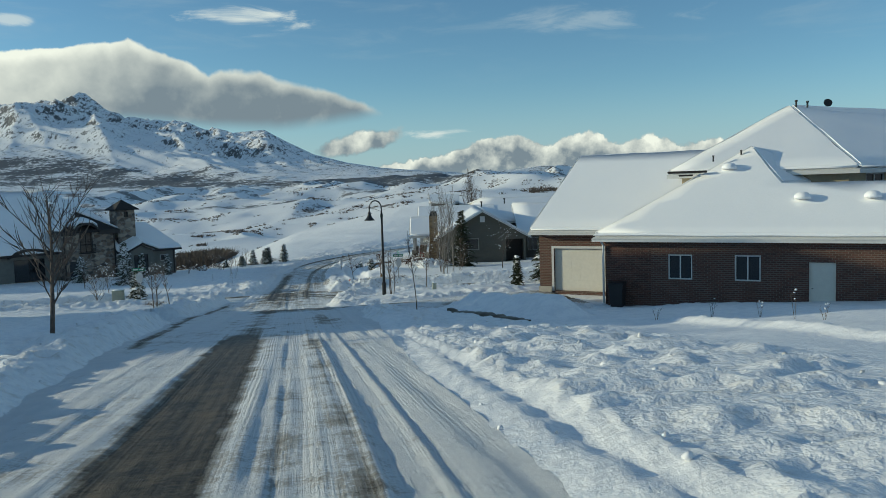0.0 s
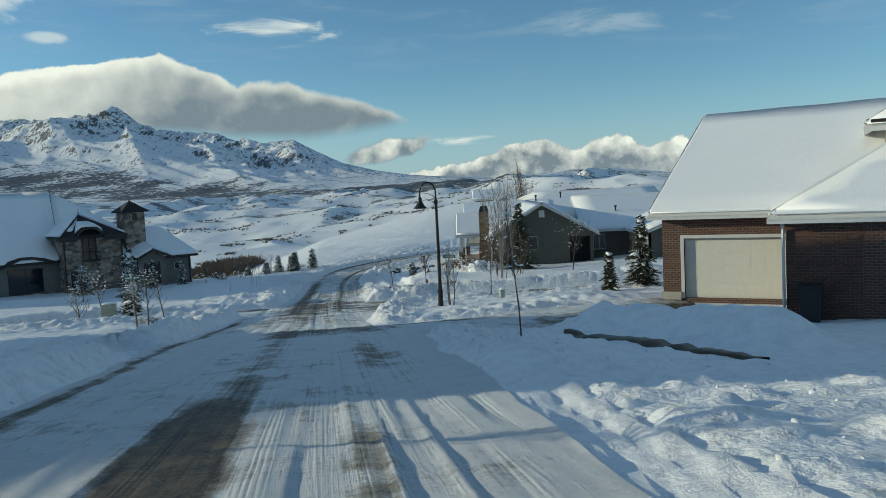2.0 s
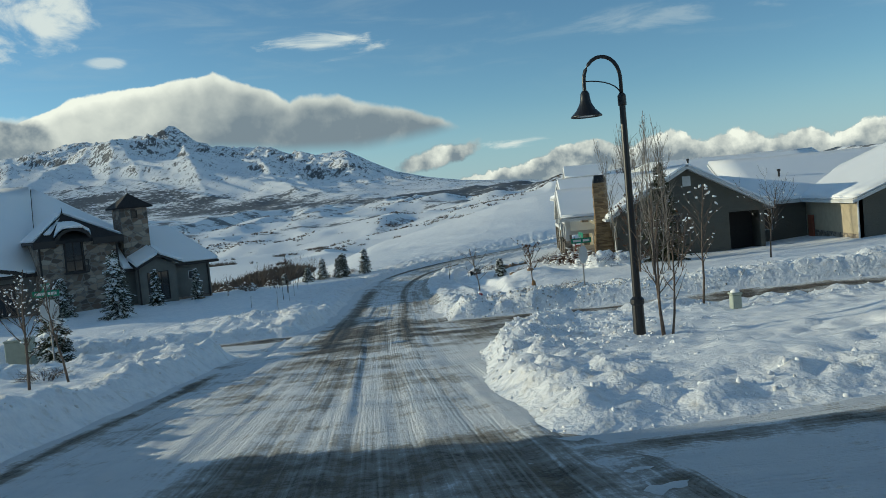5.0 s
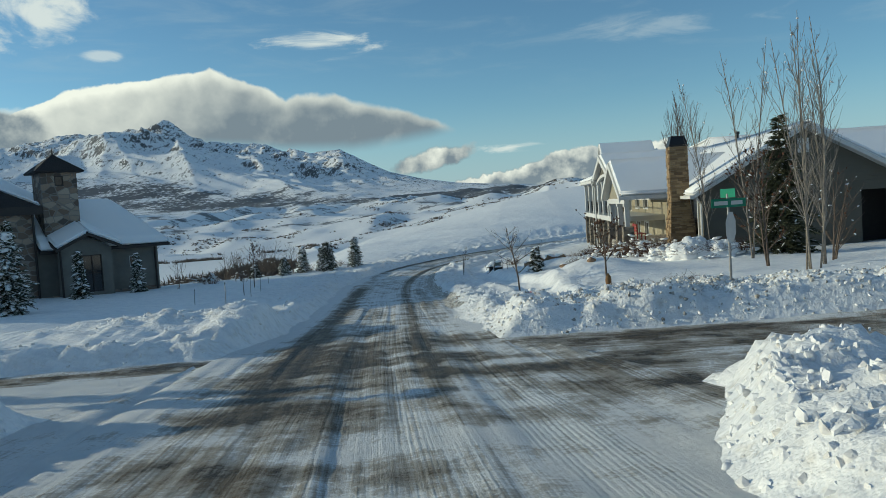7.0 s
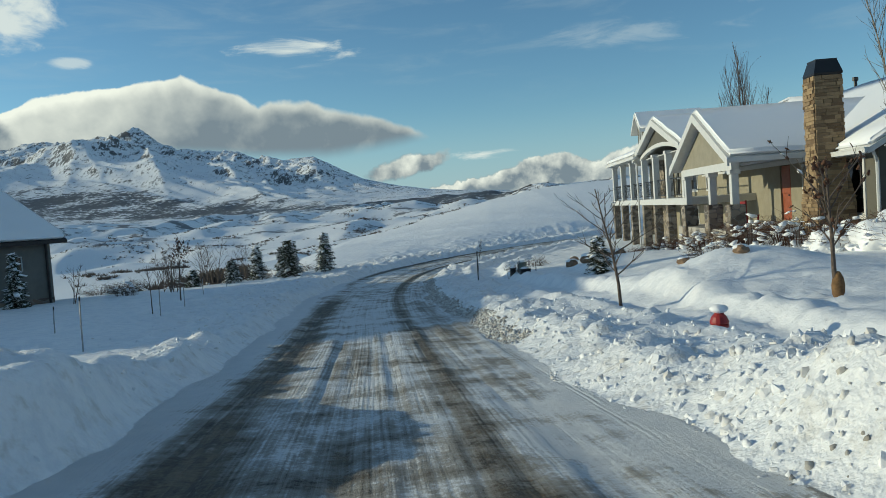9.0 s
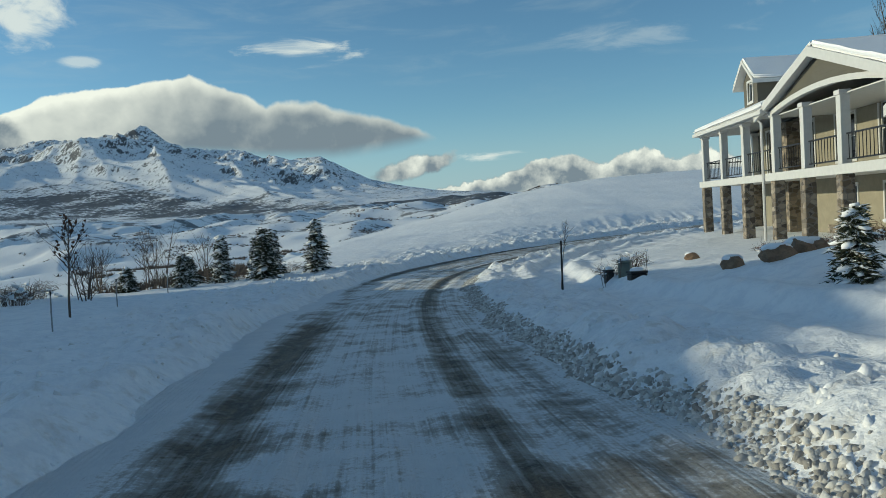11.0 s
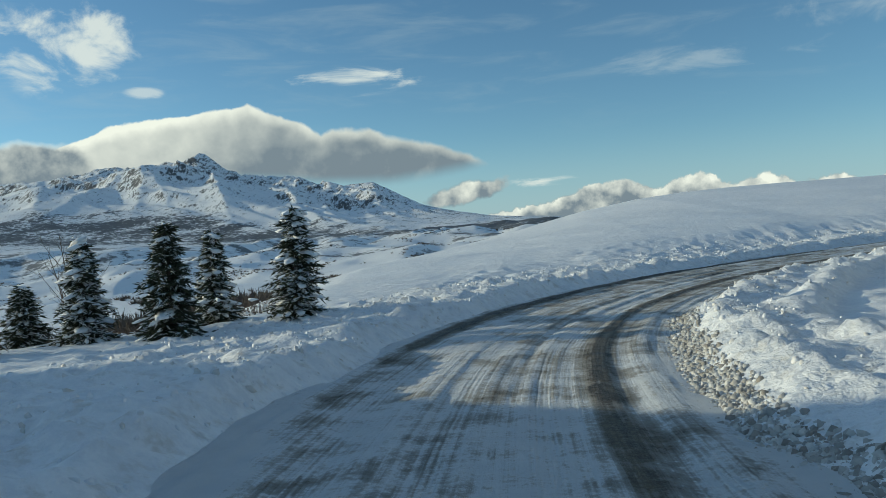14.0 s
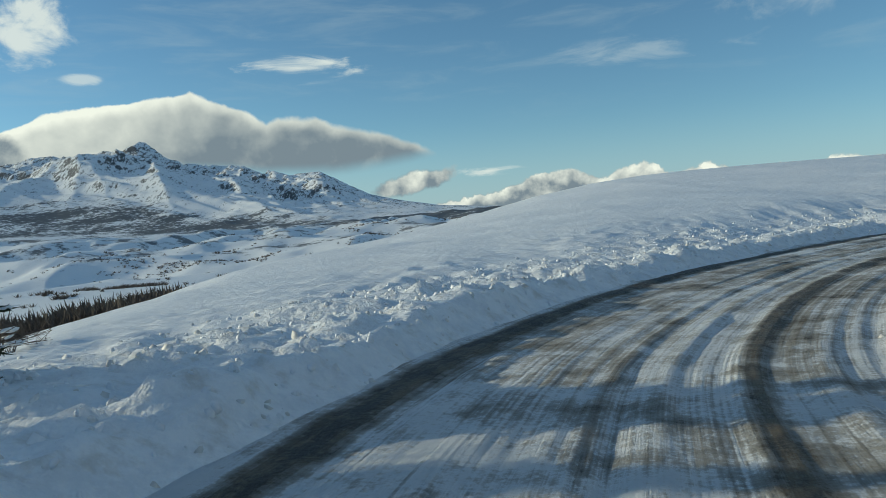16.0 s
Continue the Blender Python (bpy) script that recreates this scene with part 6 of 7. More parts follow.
def blob_template(sub=1, seed=0, rough=0.25):
    bm = bmesh.new()
    bmesh.ops.create_icosphere(bm, subdivisions=sub, radius=1.0)
    rnd = random.Random(seed)
    for v in bm.verts:
        v.co *= 1 + rnd.uniform(-rough, rough)
    bmesh.ops.triangulate(bm, faces=bm.faces[:])
    bm.verts.ensure_lookup_table()
    out = np.array([v.co[:] for v in bm.verts]), np.array([[v.index for v in f.verts] for f in bm.faces])
    bm.free()
    return out


BLOB = blob_template(1, 1, 0.28)
CHIP = blob_template(1, 4, 0.42)
# a spray of needles: a thin spindle with a few side tufts
SPRAY = (np.array([(0, 0, 0), (0.35, 0.10, 0.02), (0.35, -0.10, 0.02), (0.35, 0, 0.10), (0.35, 0, -0.07), (1, 0, 0), (0.55, 0.34, 0.0), (0.55, -0.34, 0.0), (0.2, 0.26, 0.02), (0.2, -0.26, 0.02)]),
         np.array([(0, 1, 3), (0, 3, 2), (0, 2, 4), (0, 4, 1), (5, 3, 1), (5, 2, 3), (5, 4, 2), (5, 1, 4), (1, 6, 3), (1, 4, 6), (2, 3, 7), (2, 7, 4), (0, 8, 1), (0, 2, 9)]))


def spot(x, y, sink=0.06):
    return Matrix.Translation((x, y, ground_z(x, y) - sink))


def spruce(x, y, high, wide, seed, snow=0.5, label="young blue-green spruce with snow on its drooping boughs"):
    rnd = random.Random(seed)
    t = thing("spruce", spot(x, y), label, "spruce tree", "snowy spruces")
    part("trunk", tube([(0, 0, -0.1), (0.01, 0, high * 0.5), (0, 0.01, high * 0.97)], [0.03 + high * 0.016, 0.02 + high * 0.008, 0.008], 7), BARK, t)
    sprays, caps, bm = [], [], bmesh.new()
    z = high * 0.04
    while z < high * 0.97:
        f = z / high
        reach = wide * 0.5 * (1 - f) ** 0.8 * rnd.uniform(0.72, 1.18) + 0.06
        n = max(4, int(5 + 7 * (1 - f)))
        a0 = rnd.uniform(0, 6.28)
        for i in range(n):
            a = a0 + 6.283 * i / n + rnd.uniform(-0.3, 0.3)
            r = reach * rnd.uniform(0.5, 1.22) * (1.0 + 0.12 * math.sin(2 * a + seed) * (1 - f))
            droop = -0.28 * r * (1 - f) - 0.05 * r + 0.25 * r * f + rnd.uniform(-0.05, 0.05)
            tip = Vector((math.cos(a) * r, math.sin(a) * r, z + droop))
            lift = rnd.uniform(-0.06, 0.06) * high
            tip.z += lift
            root = Vector((0, 0, max(0.02, z + lift)))
            mid = (root + tip) / 2 + Vector((0, 0, 0.06 * r))
            tube([root, mid, tip], [0.011 + 0.006 * r, 0.009, 0.004], 3, bm)
            steps = max(3, int(r / 0.10))
            for s in range(steps):
                q = (s + 0.6) / steps
                p = root.lerp(mid, q * 2) if q < 0.5 else mid.lerp(tip, q * 2 - 1)
                for side in (-1, 1, 0):
                    ang = a + side * rnd.uniform(0.5, 1.1)
                    ln = rnd.uniform(0.15, 0.30) * (0.65 + 0.35 * high / 2.5) * (1.15 - 0.4 * q)
                    sprays.append(Matrix.Translation(p) @ Euler((rnd.uniform(-0.9, 0.9), rnd.uniform(-0.35, 0.75), ang)).to_matrix().to_4x4() @ Matrix.Diagonal((ln, ln * 0.7, ln * 0.8, 1)))
            if rnd.random() < snow * 0.75:
                for _ in range(rnd.randint(1, 2)):
                    p = mid.lerp(tip, rnd.uniform(-0.3, 0.8)) + Vector((rnd.uniform(-0.04, 0.04), rnd.uniform(-0.04, 0.04), 0.035))
                    w = (0.03 + 0.11 * rnd.random() ** 2.0) * (0.6 + 0.4 * high / 2.4)
                    caps.append(Matrix.Translation(p) @ Euler((0, 0.3, a)).to_matrix().to_4x4() @ Matrix.Diagonal((w * rnd.uniform(1.4, 2.6), w * rnd.uniform(0.7, 1.4), w * 0.42, 1)))
        z += high * rnd.uniform(0.026, 0.04)
    part("bough_mass", bm, BARK, t, kind="stuff")
    for s in range(8):
        sprays.append(Matrix.Translation((0, 0, high * (0.9 + 0.1 * s / 8))) @ Euler((0, -1.2, s * 2.4)).to_matrix().to_4x4() @ Matrix.Diagonal((0.12, 0.08, 0.08, 1)))
    frosted = [m for m in sprays if rnd.random() < 0.5 * snow]
    merge("needles", SPRAY, sprays, NEEDLE, t, smooth=False, kind="stuff")
    if frosted:
        merge("frost", SPRAY, [Matrix.Translation((0, 0, 0.02)) @ m for m in frosted], SNOW, t, "rime and snow dusted on the needles", False, "stuff")
    if caps:
        merge("snow_load", BLOB, caps, SNOW, t, "lumps of snow caught on the boughs", kind="stuff")
    return t


def bare_tree(x, y, high, wide, seed, stems=1, clear=0.35, twigs=3, thick=1.0, snow=0, leaves=0, bark=None, upright=0.55, name="sapling", label="leafless young street tree standing in snow", category="tree", group="bare saplings", flare=0.3):
    """A leafless tree: stems, limbs and twigs, each thinner than the one that bears it."""
    rnd = random.Random(seed)
    t = thing(name, spot(x, y), label, category, group)
    bark = bark or BARK
    trunk, limb = bmesh.new(), bmesh.new()
    caps, dry = [], []

    def wander(p, way, length, r, level):
        pts, rad = [p.copy()], [r]
        n = 4 if level < 2 else 3
        for i in range(n):
            way = (way + Vector((rnd.uniform(-1, 1), rnd.uniform(-1, 1), rnd.uniform(-0.3, 0.8))) * (0.10 + 0.07 * level)).normalized()
            p = p + way * (length / n)
            pts.append(p.copy())
            rad.append(r * (1 - 0.8 * (i + 1) / n) + 0.0016)
        tube(pts, rad, 6 if level == 0 else (4 if level == 1 else 3), trunk if level == 0 else limb)
        return pts, rad

    for s in range(stems):
        a = rnd.uniform(0, 6.28)
        lean = 0.03 if stems == 1 else flare * rnd.uniform(0.2, 1.0)
        base = Vector((math.cos(a), math.sin(a), 0)) * (0 if stems == 1 else 0.12 * stems ** 0.5 * rnd.uniform(0.2, 1))
        hh = high * (1 if stems == 1 else rnd.uniform(0.7, 1.0))
        pts, rad = wander(base - Vector((0, 0, 0.1)), Vector((math.cos(a) * lean, math.sin(a) * lean, 1)).normalized(), hh, (0.014 + 0.0085 * hh) * thick, 0)
        count = int((8 + 4.5 * hh) * (1 if stems == 1 else 0.6))
        for i in range(count):
            f = clear + (0.97 - clear) * (i + rnd.random()) / count
            k = f * (len(pts) - 1)
            j = min(int(k), len(pts) - 2)
            p = pts[j].lerp(pts[j + 1], k - j)
            a2 = i * 2.4 + rnd.uniform(-0.5, 0.5)
            shape = math.sin(math.pi * min(1, max(0.08, (f - clear) / (1 - clear) * 0.8 + 0.22)))
            ln = wide * 0.5 * shape * rnd.uniform(0.75, 1.25) / max(0.35, (1 - upright)) ** 0.5
            way = Vector((math.cos(a2) * (1 - upright), math.sin(a2) * (1 - upright), upright)).normalized()
            r2 = max(0.004, rad[j] * 0.45)
            q, _ = wander(p, way, ln, r2, 1)
            for _ in range(twigs):
                u = rnd.uniform(0.25, 1.0) * (len(q) - 1)
                jj = min(int(u), len(q) - 2)
                p3 = q[jj].lerp(q[jj + 1], u - jj)
                w3 = (way + Vector((rnd.uniform(-1, 1), rnd.uniform(-1, 1), rnd.uniform(-0.2, 0.9))) * 0.7).normalized()
                e, _ = wander(p3, w3, ln * rnd.uniform(0.25, 0.5), r2 * 0.5, 2)
                if rnd.random() < snow:
                    w = rnd.uniform(0.014, 0.038)
                    caps.append(Matrix.Translation(e[-1 if rnd.random() < 0.5 else 1]) @ Euler((rnd.uniform(-1, 1), rnd.uniform(-1, 1), 0)).to_matrix().to_4x4() @ Matrix.Diagonal((w * 1.7, w * rnd.uniform(0.7, 1.2), w * 0.8, 1)))
                if rnd.random() < leaves:
                    for _ in range(2):
                        w = rnd.uniform(0.03, 0.06)
                        dry.append(Matrix.Translation(e[-1].lerp(e[0], rnd.random())) @ Euler((rnd.uniform(0, 6), rnd.uniform(0, 6), 0)).to_matrix().to_4x4() @ Matrix.Diagonal((w, w * 0.7, w * 0.18, 1)))
    part("trunk", trunk, bark, t, smooth=True)
    part("branchwork", limb, bark, t, kind="stuff")
    if caps:
        merge("snow_load", BLOB, caps, SNOW, t, "small clumps of snow on the twigs", kind="stuff")
    if dry:
        merge("leaves", CHIP, dry, LEAF_DRY, t, "withered brown leaves still hanging", kind="stuff")
    return t


def snowy_shrub(x, y, wide, high, seed, twig=None, snow=26, label="brown shrub bowed under clumps of snow", lift=0.0):
    rnd = random.Random(seed)
    m = spot(x, y)
    t = thing("shrub", m, label, "shrub", "snow-laden shrubs")
    bm = bmesh.new()
    for i in range(int(55 * wide)):
        a, r = rnd.uniform(0, 6.28), wide * 0.5 * math.sqrt(rnd.random())
        ln = high * rnd.uniform(0.6, 1.1) * (1 - 0.45 * (r / (wide * 0.5)))
        p0 = Vector((math.cos(a) * r * 0.6, math.sin(a) * r * 0.6, -0.05))
        p1 = p0 + Vector((math.cos(a) * 0.12, math.sin(a) * 0.12, ln * 0.7))
        p2 = p0 + Vector((math.cos(a) * (0.25 + r * 0.5), math.sin(a) * (0.25 + r * 0.5), ln * rnd.uniform(0.75, 1.0)))
        tube([p0, p1, p2], [0.009, 0.006, 0.003], 3, bm)
        for _ in range(2):
            e = p1.lerp(p2, rnd.random())
            tube([e, e + Vector((rnd.uniform(-0.2, 0.2), rnd.uniform(-0.2, 0.2), rnd.uniform(-0.02, 0.2)))], [0.005, 0.002], 3, bm)
    part("twig_mass", bm, twig or BARK, t, kind="stuff")
    caps = []
    for i in range(int(snow * 3.2 * wide)):
        a, r = rnd.uniform(0, 6.28), wide * 0.55 * math.sqrt(rnd.random())
        w = rnd.uniform(0.03, 0.11) * min(1.0, high)
        z = high * (0.85 - 0.8 * (r / (wide * 0.55)) ** 1.5) * rnd.uniform(0.45, 1.0)
        caps.append(Matrix.Translation((math.cos(a) * r, math.sin(a) * r, max(0.02, z))) @ Euler((rnd.uniform(-0.4, 0.4), rnd.uniform(-0.4, 0.4), a)).to_matrix().to_4x4() @ Matrix.Diagonal((w * 2.0, w, w * 0.6, 1)))
    merge("snow_load", CHIP, caps, SNOW, t, "clumps of snow", kind="stuff")
    return t


# spruces by the bend
spruce(-20.4, 100.2, 2.4, 1.25, 1, 0.7)
spruce(-22.1, 97.9, 2.2, 1.25, 2, 0.35)
spruce(-22.7, 98.9, 1.8, 1.0, 12, 0.8)
spruce(-22.6, 101.0, 2.1, 1.15, 3, 0.6)
spruce(-24.0, 98.2, 2.0, 1.25, 4, 0.8)
spruce(-24.8, 96.0, 1.35, 1.0, 5, 0.55)
spruce(-26.8, 95.4, 1.0, 0.9, 6, 0.4)
spruce(-25.6, 98.6, 1.2, 1.0, 7, 0.4)
# spruces before the stone house and across the side street
spruce(-30.6, 73.6, 4.3, 2.2, 8, 0.8, "tall spruce thickly covered with snow before the stone house")
spruce(-36.6, 77.4, 2.7, 1.9, 9, 0.7)
spruce(-31.8, 81.2, 2.7, 1.0, 10, 0.5, "slim dark conifer with snow beside the stone house")
spruce(-30.6, 85.4, 2.3, 0.9, 11, 0.5, "slim dark conifer with snow beside the stone house")
spruce(-20.9, 52.0, 2.6, 1.3, 13, 0.5)
spruce(7.3, 49.3, 3.5, 1.7, 14, 0.2, "broad spruce with little snow at the side street")
spruce(5.3, 47.6, 2.0, 0.75, 15, 0.15, "slim dark conifer at the side street")
spruce(-6.9, 78.5, 1.2, 0.7, 16, 0.5)
spruce(2.4, 71.6, 5.3, 2.7, 17, 0.08, "tall dark fir with open boughs before the grey house")
# street saplings
bare_tree(-8.9, 16.5, 3.6, 2.2, 21, 1, 0.26, 10, 1.35, 0.02, name="street_tree", label="leafless oval-crowned street tree standing in deep snow")
bare_tree(-0.47, 26.5, 3.2, 0.5, 22, 1, 0.45, 4, 0.55, 0.12, upright=0.7)
bare_tree(-2.6, 43.7, 3.4, 1.2, 23, 3, 0.3, 2, 0.8, 0.05, flare=0.12)
bare_tree(-0.6, 49.1, 3.4, 1.1, 24, 1, 0.35, 4, 0.8, 0.4)
bare_tree(5.6, 63.6, 3.3, 2.0, 25, 1, 0.35, 5, 1.0, 0.55, label="small round-crowned tree holding clumps of snow")
bare_tree(-7.75, 69.3, 2.6, 1.5, 26, 1, 0.3, 4, 1.1, 0.03, upright=0.4)
bare_tree(-16.9, 44.8, 3.0, 1.1, 27, 1, 0.25, 4, 0.9, 0.25)
bare_tree(-22.4, 49.2, 2.6, 1.7, 28, 1, 0.3, 5, 1.0, 0.5)
bare_tree(-15.2, 39.8, 2.4, 1.3, 29, 1, 0.4, 4, 1.0, 0.5)
bare_tree(-16.4, 45.6, 2.8, 1.0, 30, 1, 0.35, 3, 0.8, 0.3)
bare_tree(-24.6, 56.0, 2.3, 1.8, 31, 1, 0.25, 5, 1.0, 0.7)
bare_tree(-33.0, 70.2, 2.7, 1.4, 32, 1, 0.3, 4, 1.0, 0.5)
bare_tree(-23.4, 85.3, 2.7, 1.2, 33, 1, 0.4, 4, 0.9, 0.02, 0.6, label="thin young tree with a few withered leaves")
bare_tree(-27.0, 92.6, 1.9, 1.2, 34, 4, 0.1, 3, 0.7, 0.05)
bare_tree(-26.0, 91.0, 2.1, 0.9, 35, 3, 0.1, 3, 0.7, 0.05)
bare_tree(-10.9, 84.9, 1.85, 0.3, 36, 1, 0.6, 2, 0.42, 0.02)
bare_tree(-4.9, 66.1, 2.3, 1.2, 37, 1, 0.4, 4, 1.3, 0.1, 0.55, label="young tree with dry leaves and a burlap-wrapped foot")
bare_tree(-21.6, 78.6, 1.8, 0.5, 38, 1, 0.5, 2, 0.7)
bare_tree(-28.5, 86.0, 2.0, 1.0, 39, 2, 0.2, 3, 0.8, 0.05)
for i, (x, y, hh) in enumerate(((-26.4, 97.4, 3.0), (-27.6, 99.2, 3.2), (-25.4, 100.2, 2.7), (-28.8, 97.0, 2.6), (-30.4, 99.6, 3.0))):
    bare_tree(x, y, hh, 1.3, 140 + i, 3, 0.15, 4, 0.6, 0.06, flare=0.2, label="thin leafless tree clump beyond the spruces", group="leafless clumps")
for i, (x, y, w, hh) in enumerate(((-26.2, 101.6, 2.0, 1.0), (-24.4, 103.0, 1.8, 0.9), (-28.4, 101.2, 2.4, 1.1), (-30.6, 103.4, 2.6, 1.1), (-23.0, 104.6, 1.6, 0.8), (-27.0, 105.0, 2.4, 1.0))):
    snowy_shrub(x, y, w, hh, 150 + i, snow=5, label="bare brown thicket above the snow")
# aspens round the grey house
for i, (x, y, hh, st) in enumerate(((0.15, 73.3, 7.6, 1), (0.8, 70.0, 8.6, 2), (0.7, 64.0, 8.8, 4), (1.5, 65.2, 7.6, 2), (13.0, 62.4, 7.2, 5), (14.8, 64.2, 7.4, 4), (13.9, 61.4, 7.0, 4))):
    bare_tree(x, y, hh, 1.6, 50 + i, st, 0.16, 6, 0.4, 0.04, bark=PALE_BARK, upright=0.72, name="aspen", label="clump of slender leafless aspens with pale bark", group="aspens", flare=0.13)
bare_tree(0.4, 66.9, 4.2, 2.2, 71, 2, 0.15, 5, 0.9, 0.05, 0.8, label="bushy young tree with rusty withered leaves", flare=0.15)
bare_tree(2.0, 66.2, 3.4, 1.6, 72, 3, 0.1, 4, 0.8, 0.15, 0.1)
bare_tree(4.8, 99.5, 11.0, 2.6, 70, 6, 0.3, 4, 0.5, 0, upright=0.8, name="poplar", label="leafless poplar rising behind the roof", group="", flare=0.1)
# shrubs
RUST_TWIG = plain("red_brown_twigs", (0.085, 0.042, 0.026), 0.9, 0.35, 14)
for i, (x, y, w, hh) in enumerate(((-1.9, 75.4, 2.2, 1.3), (-2.6, 77.2, 2.3, 1.3), (-3.3, 79.4, 1.8, 0.9), (-1.2, 73.6, 1.8, 1.1), (-3.4, 81.8, 1.6, 0.7), (-3.4, 84.4, 1.8, 0.8), (-3.2, 87.3, 1.6, 0.6), (-4.0, 90.0, 1.3, 0.5), (1.4, 74.3, 1.5, 0.8))):
    snowy_shrub(x, y, w, hh, 80 + i, twig=RUST_TWIG, snow=9, label="red-brown shrub with a little snow before the porch")
for i, (x, y, w, hh) in enumerate(((-0.9, 72.4, 2.2, 1.3), (0.2, 72.0, 1.8, 1.05), (-1.8, 73.2, 1.6, 1.0))):
    t = snowy_shrub(x, y, w, hh, 180 + i, twig=RUST_TWIG, snow=10, label="rounded shrub buried under heaped snow")
    tv, tf = blob_template(4, 180 + i, 0.02)
    tv = np.array([Vector(p) * (1 + 0.32 * noise.noise(Vector(p) * 1.7 + Vector((i * 5.0, 0, 0))) + 0.16 * noise.noise(Vector(p) * 4.2)) for p in tv])
    merge("snow_mantle", (tv, tf), [Matrix.Translation((0, 0, hh * 0.15)) @ Matrix.Diagonal((w * 0.40, w * 0.36, hh * 0.52, 1))], SNOW, t, "thick mantle of drooping snow")
for i, (x, y, w, hh) in enumerate(((-5.2, 72.0, 0.9, 0.5), (-3.2, 63.5, 0.9, 0.45), (-9.2, 88.0, 0.7, 0.6), (-8.2, 91.0, 0.9, 0.7), (-17.6, 46.4, 0.9, 0.45), (-24.6, 51.6, 1.2, 0.8), (-28.0, 90.0, 1.6, 0.9), (-30.0, 94.0, 2.0, 1.1), (-33, 97, 2.2, 1.1), (-29, 98, 2.0, 0.9))):
    snowy_shrub(x, y, w, hh, 100 + i, snow=6, label="low bare twiggy bush poking through the snow")


def weed(x, y, high, seed):
    rnd = random.Random(seed)
    t = thing("dry_weed", spot(x, y), "dry weed stalk standing out of the snow", "weed", "dry weeds")
    bm = bmesh.new()
    for i in range(3):
        a = rnd.uniform(0, 6.28)
        tip = Vector((math.cos(a) * 0.12, math.sin(a) * 0.12, high * rnd.uniform(0.7, 1)))
        tube([(0, 0, -0.05), tip * 0.6 + Vector((0, 0, 0.03)), tip], [0.007, 0.005, 0.003], 4, bm)
        for j in range(4):
            p = tip * rnd.uniform(0.5, 1)
            tube([p, p + Vector((rnd.uniform(-0.1, 0.1), rnd.uniform(-0.1, 0.1), rnd.uniform(0.02, 0.1)))], [0.004, 0.002], 3, bm)
    part("stalk", bm, BARK, t)
    caps = [Matrix.Translation((rnd.uniform(-0.08, 0.08), rnd.uniform(-0.08, 0.08), high * rnd.uniform(0.6, 1.0))) @ Matrix.Diagonal((0.03, 0.03, 0.02, 1)) for _ in range(4)]
    merge("snow_load", BLOB, caps, SNOW, t, kind="stuff")


for i, (x, y, hh) in enumerate(((7.0, 21.5, 0.5), (8.8, 21.8, 0.7), (9.8, 20.6, 0.6), (9.9, 18.6, 0.9), (10.2, 17.6, 0.5))):
    weed(x, y, hh, 130 + i)


def tuft_template(seed, spikes=10):
    """A low clump of bare twigs: thin spikes that fan out from one foot."""
    rnd = random.Random(seed)
    verts, tris = [], []
    for i in range(spikes):
        a, lean = 2.4 * i + rnd.uniform(-0.3, 0.3), rnd.uniform(0.15, 1.0)
        c, sn, n = math.cos(a), math.sin(a), len(verts)
        w, hh = 0.11, rnd.uniform(0.7, 1.25) * (1.15 - 0.5 * lean)
        verts += [(c * 0.2 * lean - sn * w, sn * 0.2 * lean + c * w, -0.25), (c * 0.2 * lean + sn * w, sn * 0.2 * lean - c * w, -0.25), (c * (0.2 * lean + w), sn * (0.2 * lean + w), 0.1), (c * lean, sn * lean, hh)]
        tris += [(n, n + 1, n + 3), (n + 1, n + 2, n + 3), (n + 2, n, n + 3)]
    return np.array(verts), np.array(tris)


def hillside_brush():
    """Dark scrub in the hollows of the valley, too far off to count."""
    rnd = np.random.default_rng(8)
    places = []
    want = 10000
    while len(places) < want:
        n = 8000
        az = np.radians(rnd.uniform(-48, 14, n))
        r = 75 * (1500 / 75) ** rnd.uniform(0, 1, n)
        x, y = -12 + r * np.sin(az), 70 + r * np.cos(az)
        thick = fbm(x / 38, y / 60, 4, 91, 0.55) + 0.5 * fbm(x / 9, y / 9, 2, 92)
        keep = thick > 0.16 + 0.03 * (r < 160)
        # a dense thicket at the foot of the valley slope
        keep |= (((x + 56) / 20) ** 2 + ((y - 176) / 30) ** 2 < 1) & (thick > 0.0)
        keep &= (x < -34) | (y > 260)
        x, y, r = x[keep], y[keep], r[keep]
        z, _, _ = land(x, y, False)
        keep = z > hill_z(x, y) + 0.6
        for a, b, c, d in zip(x[keep], y[keep], z[keep], r[keep]):
            w = rnd.uniform(0.4, 1.2) * (1 + d / 800)
            if ((a + 56) / 20) ** 2 + ((b - 176) / 30) ** 2 < 1:
                w *= 1.9
            places.append(Matrix.Translation((a, b, c)) @ Euler((0, 0, rnd.uniform(0, 6))).to_matrix().to_4x4() @ Matrix.Diagonal((w * 1.3, w * 1.3, w * rnd.uniform(0.7, 1.2), 1)))
    merge("hillside_brush", tuft_template(5), places[:want], SCRUB, None, "dark leafless scrub scattered over the snowy valley hills", False, "stuff", "brush")


SCRUB = plain("leafless_scrub", (0.12, 0.095, 0.075), 0.95, 0.4, 2)
hillside_brush()


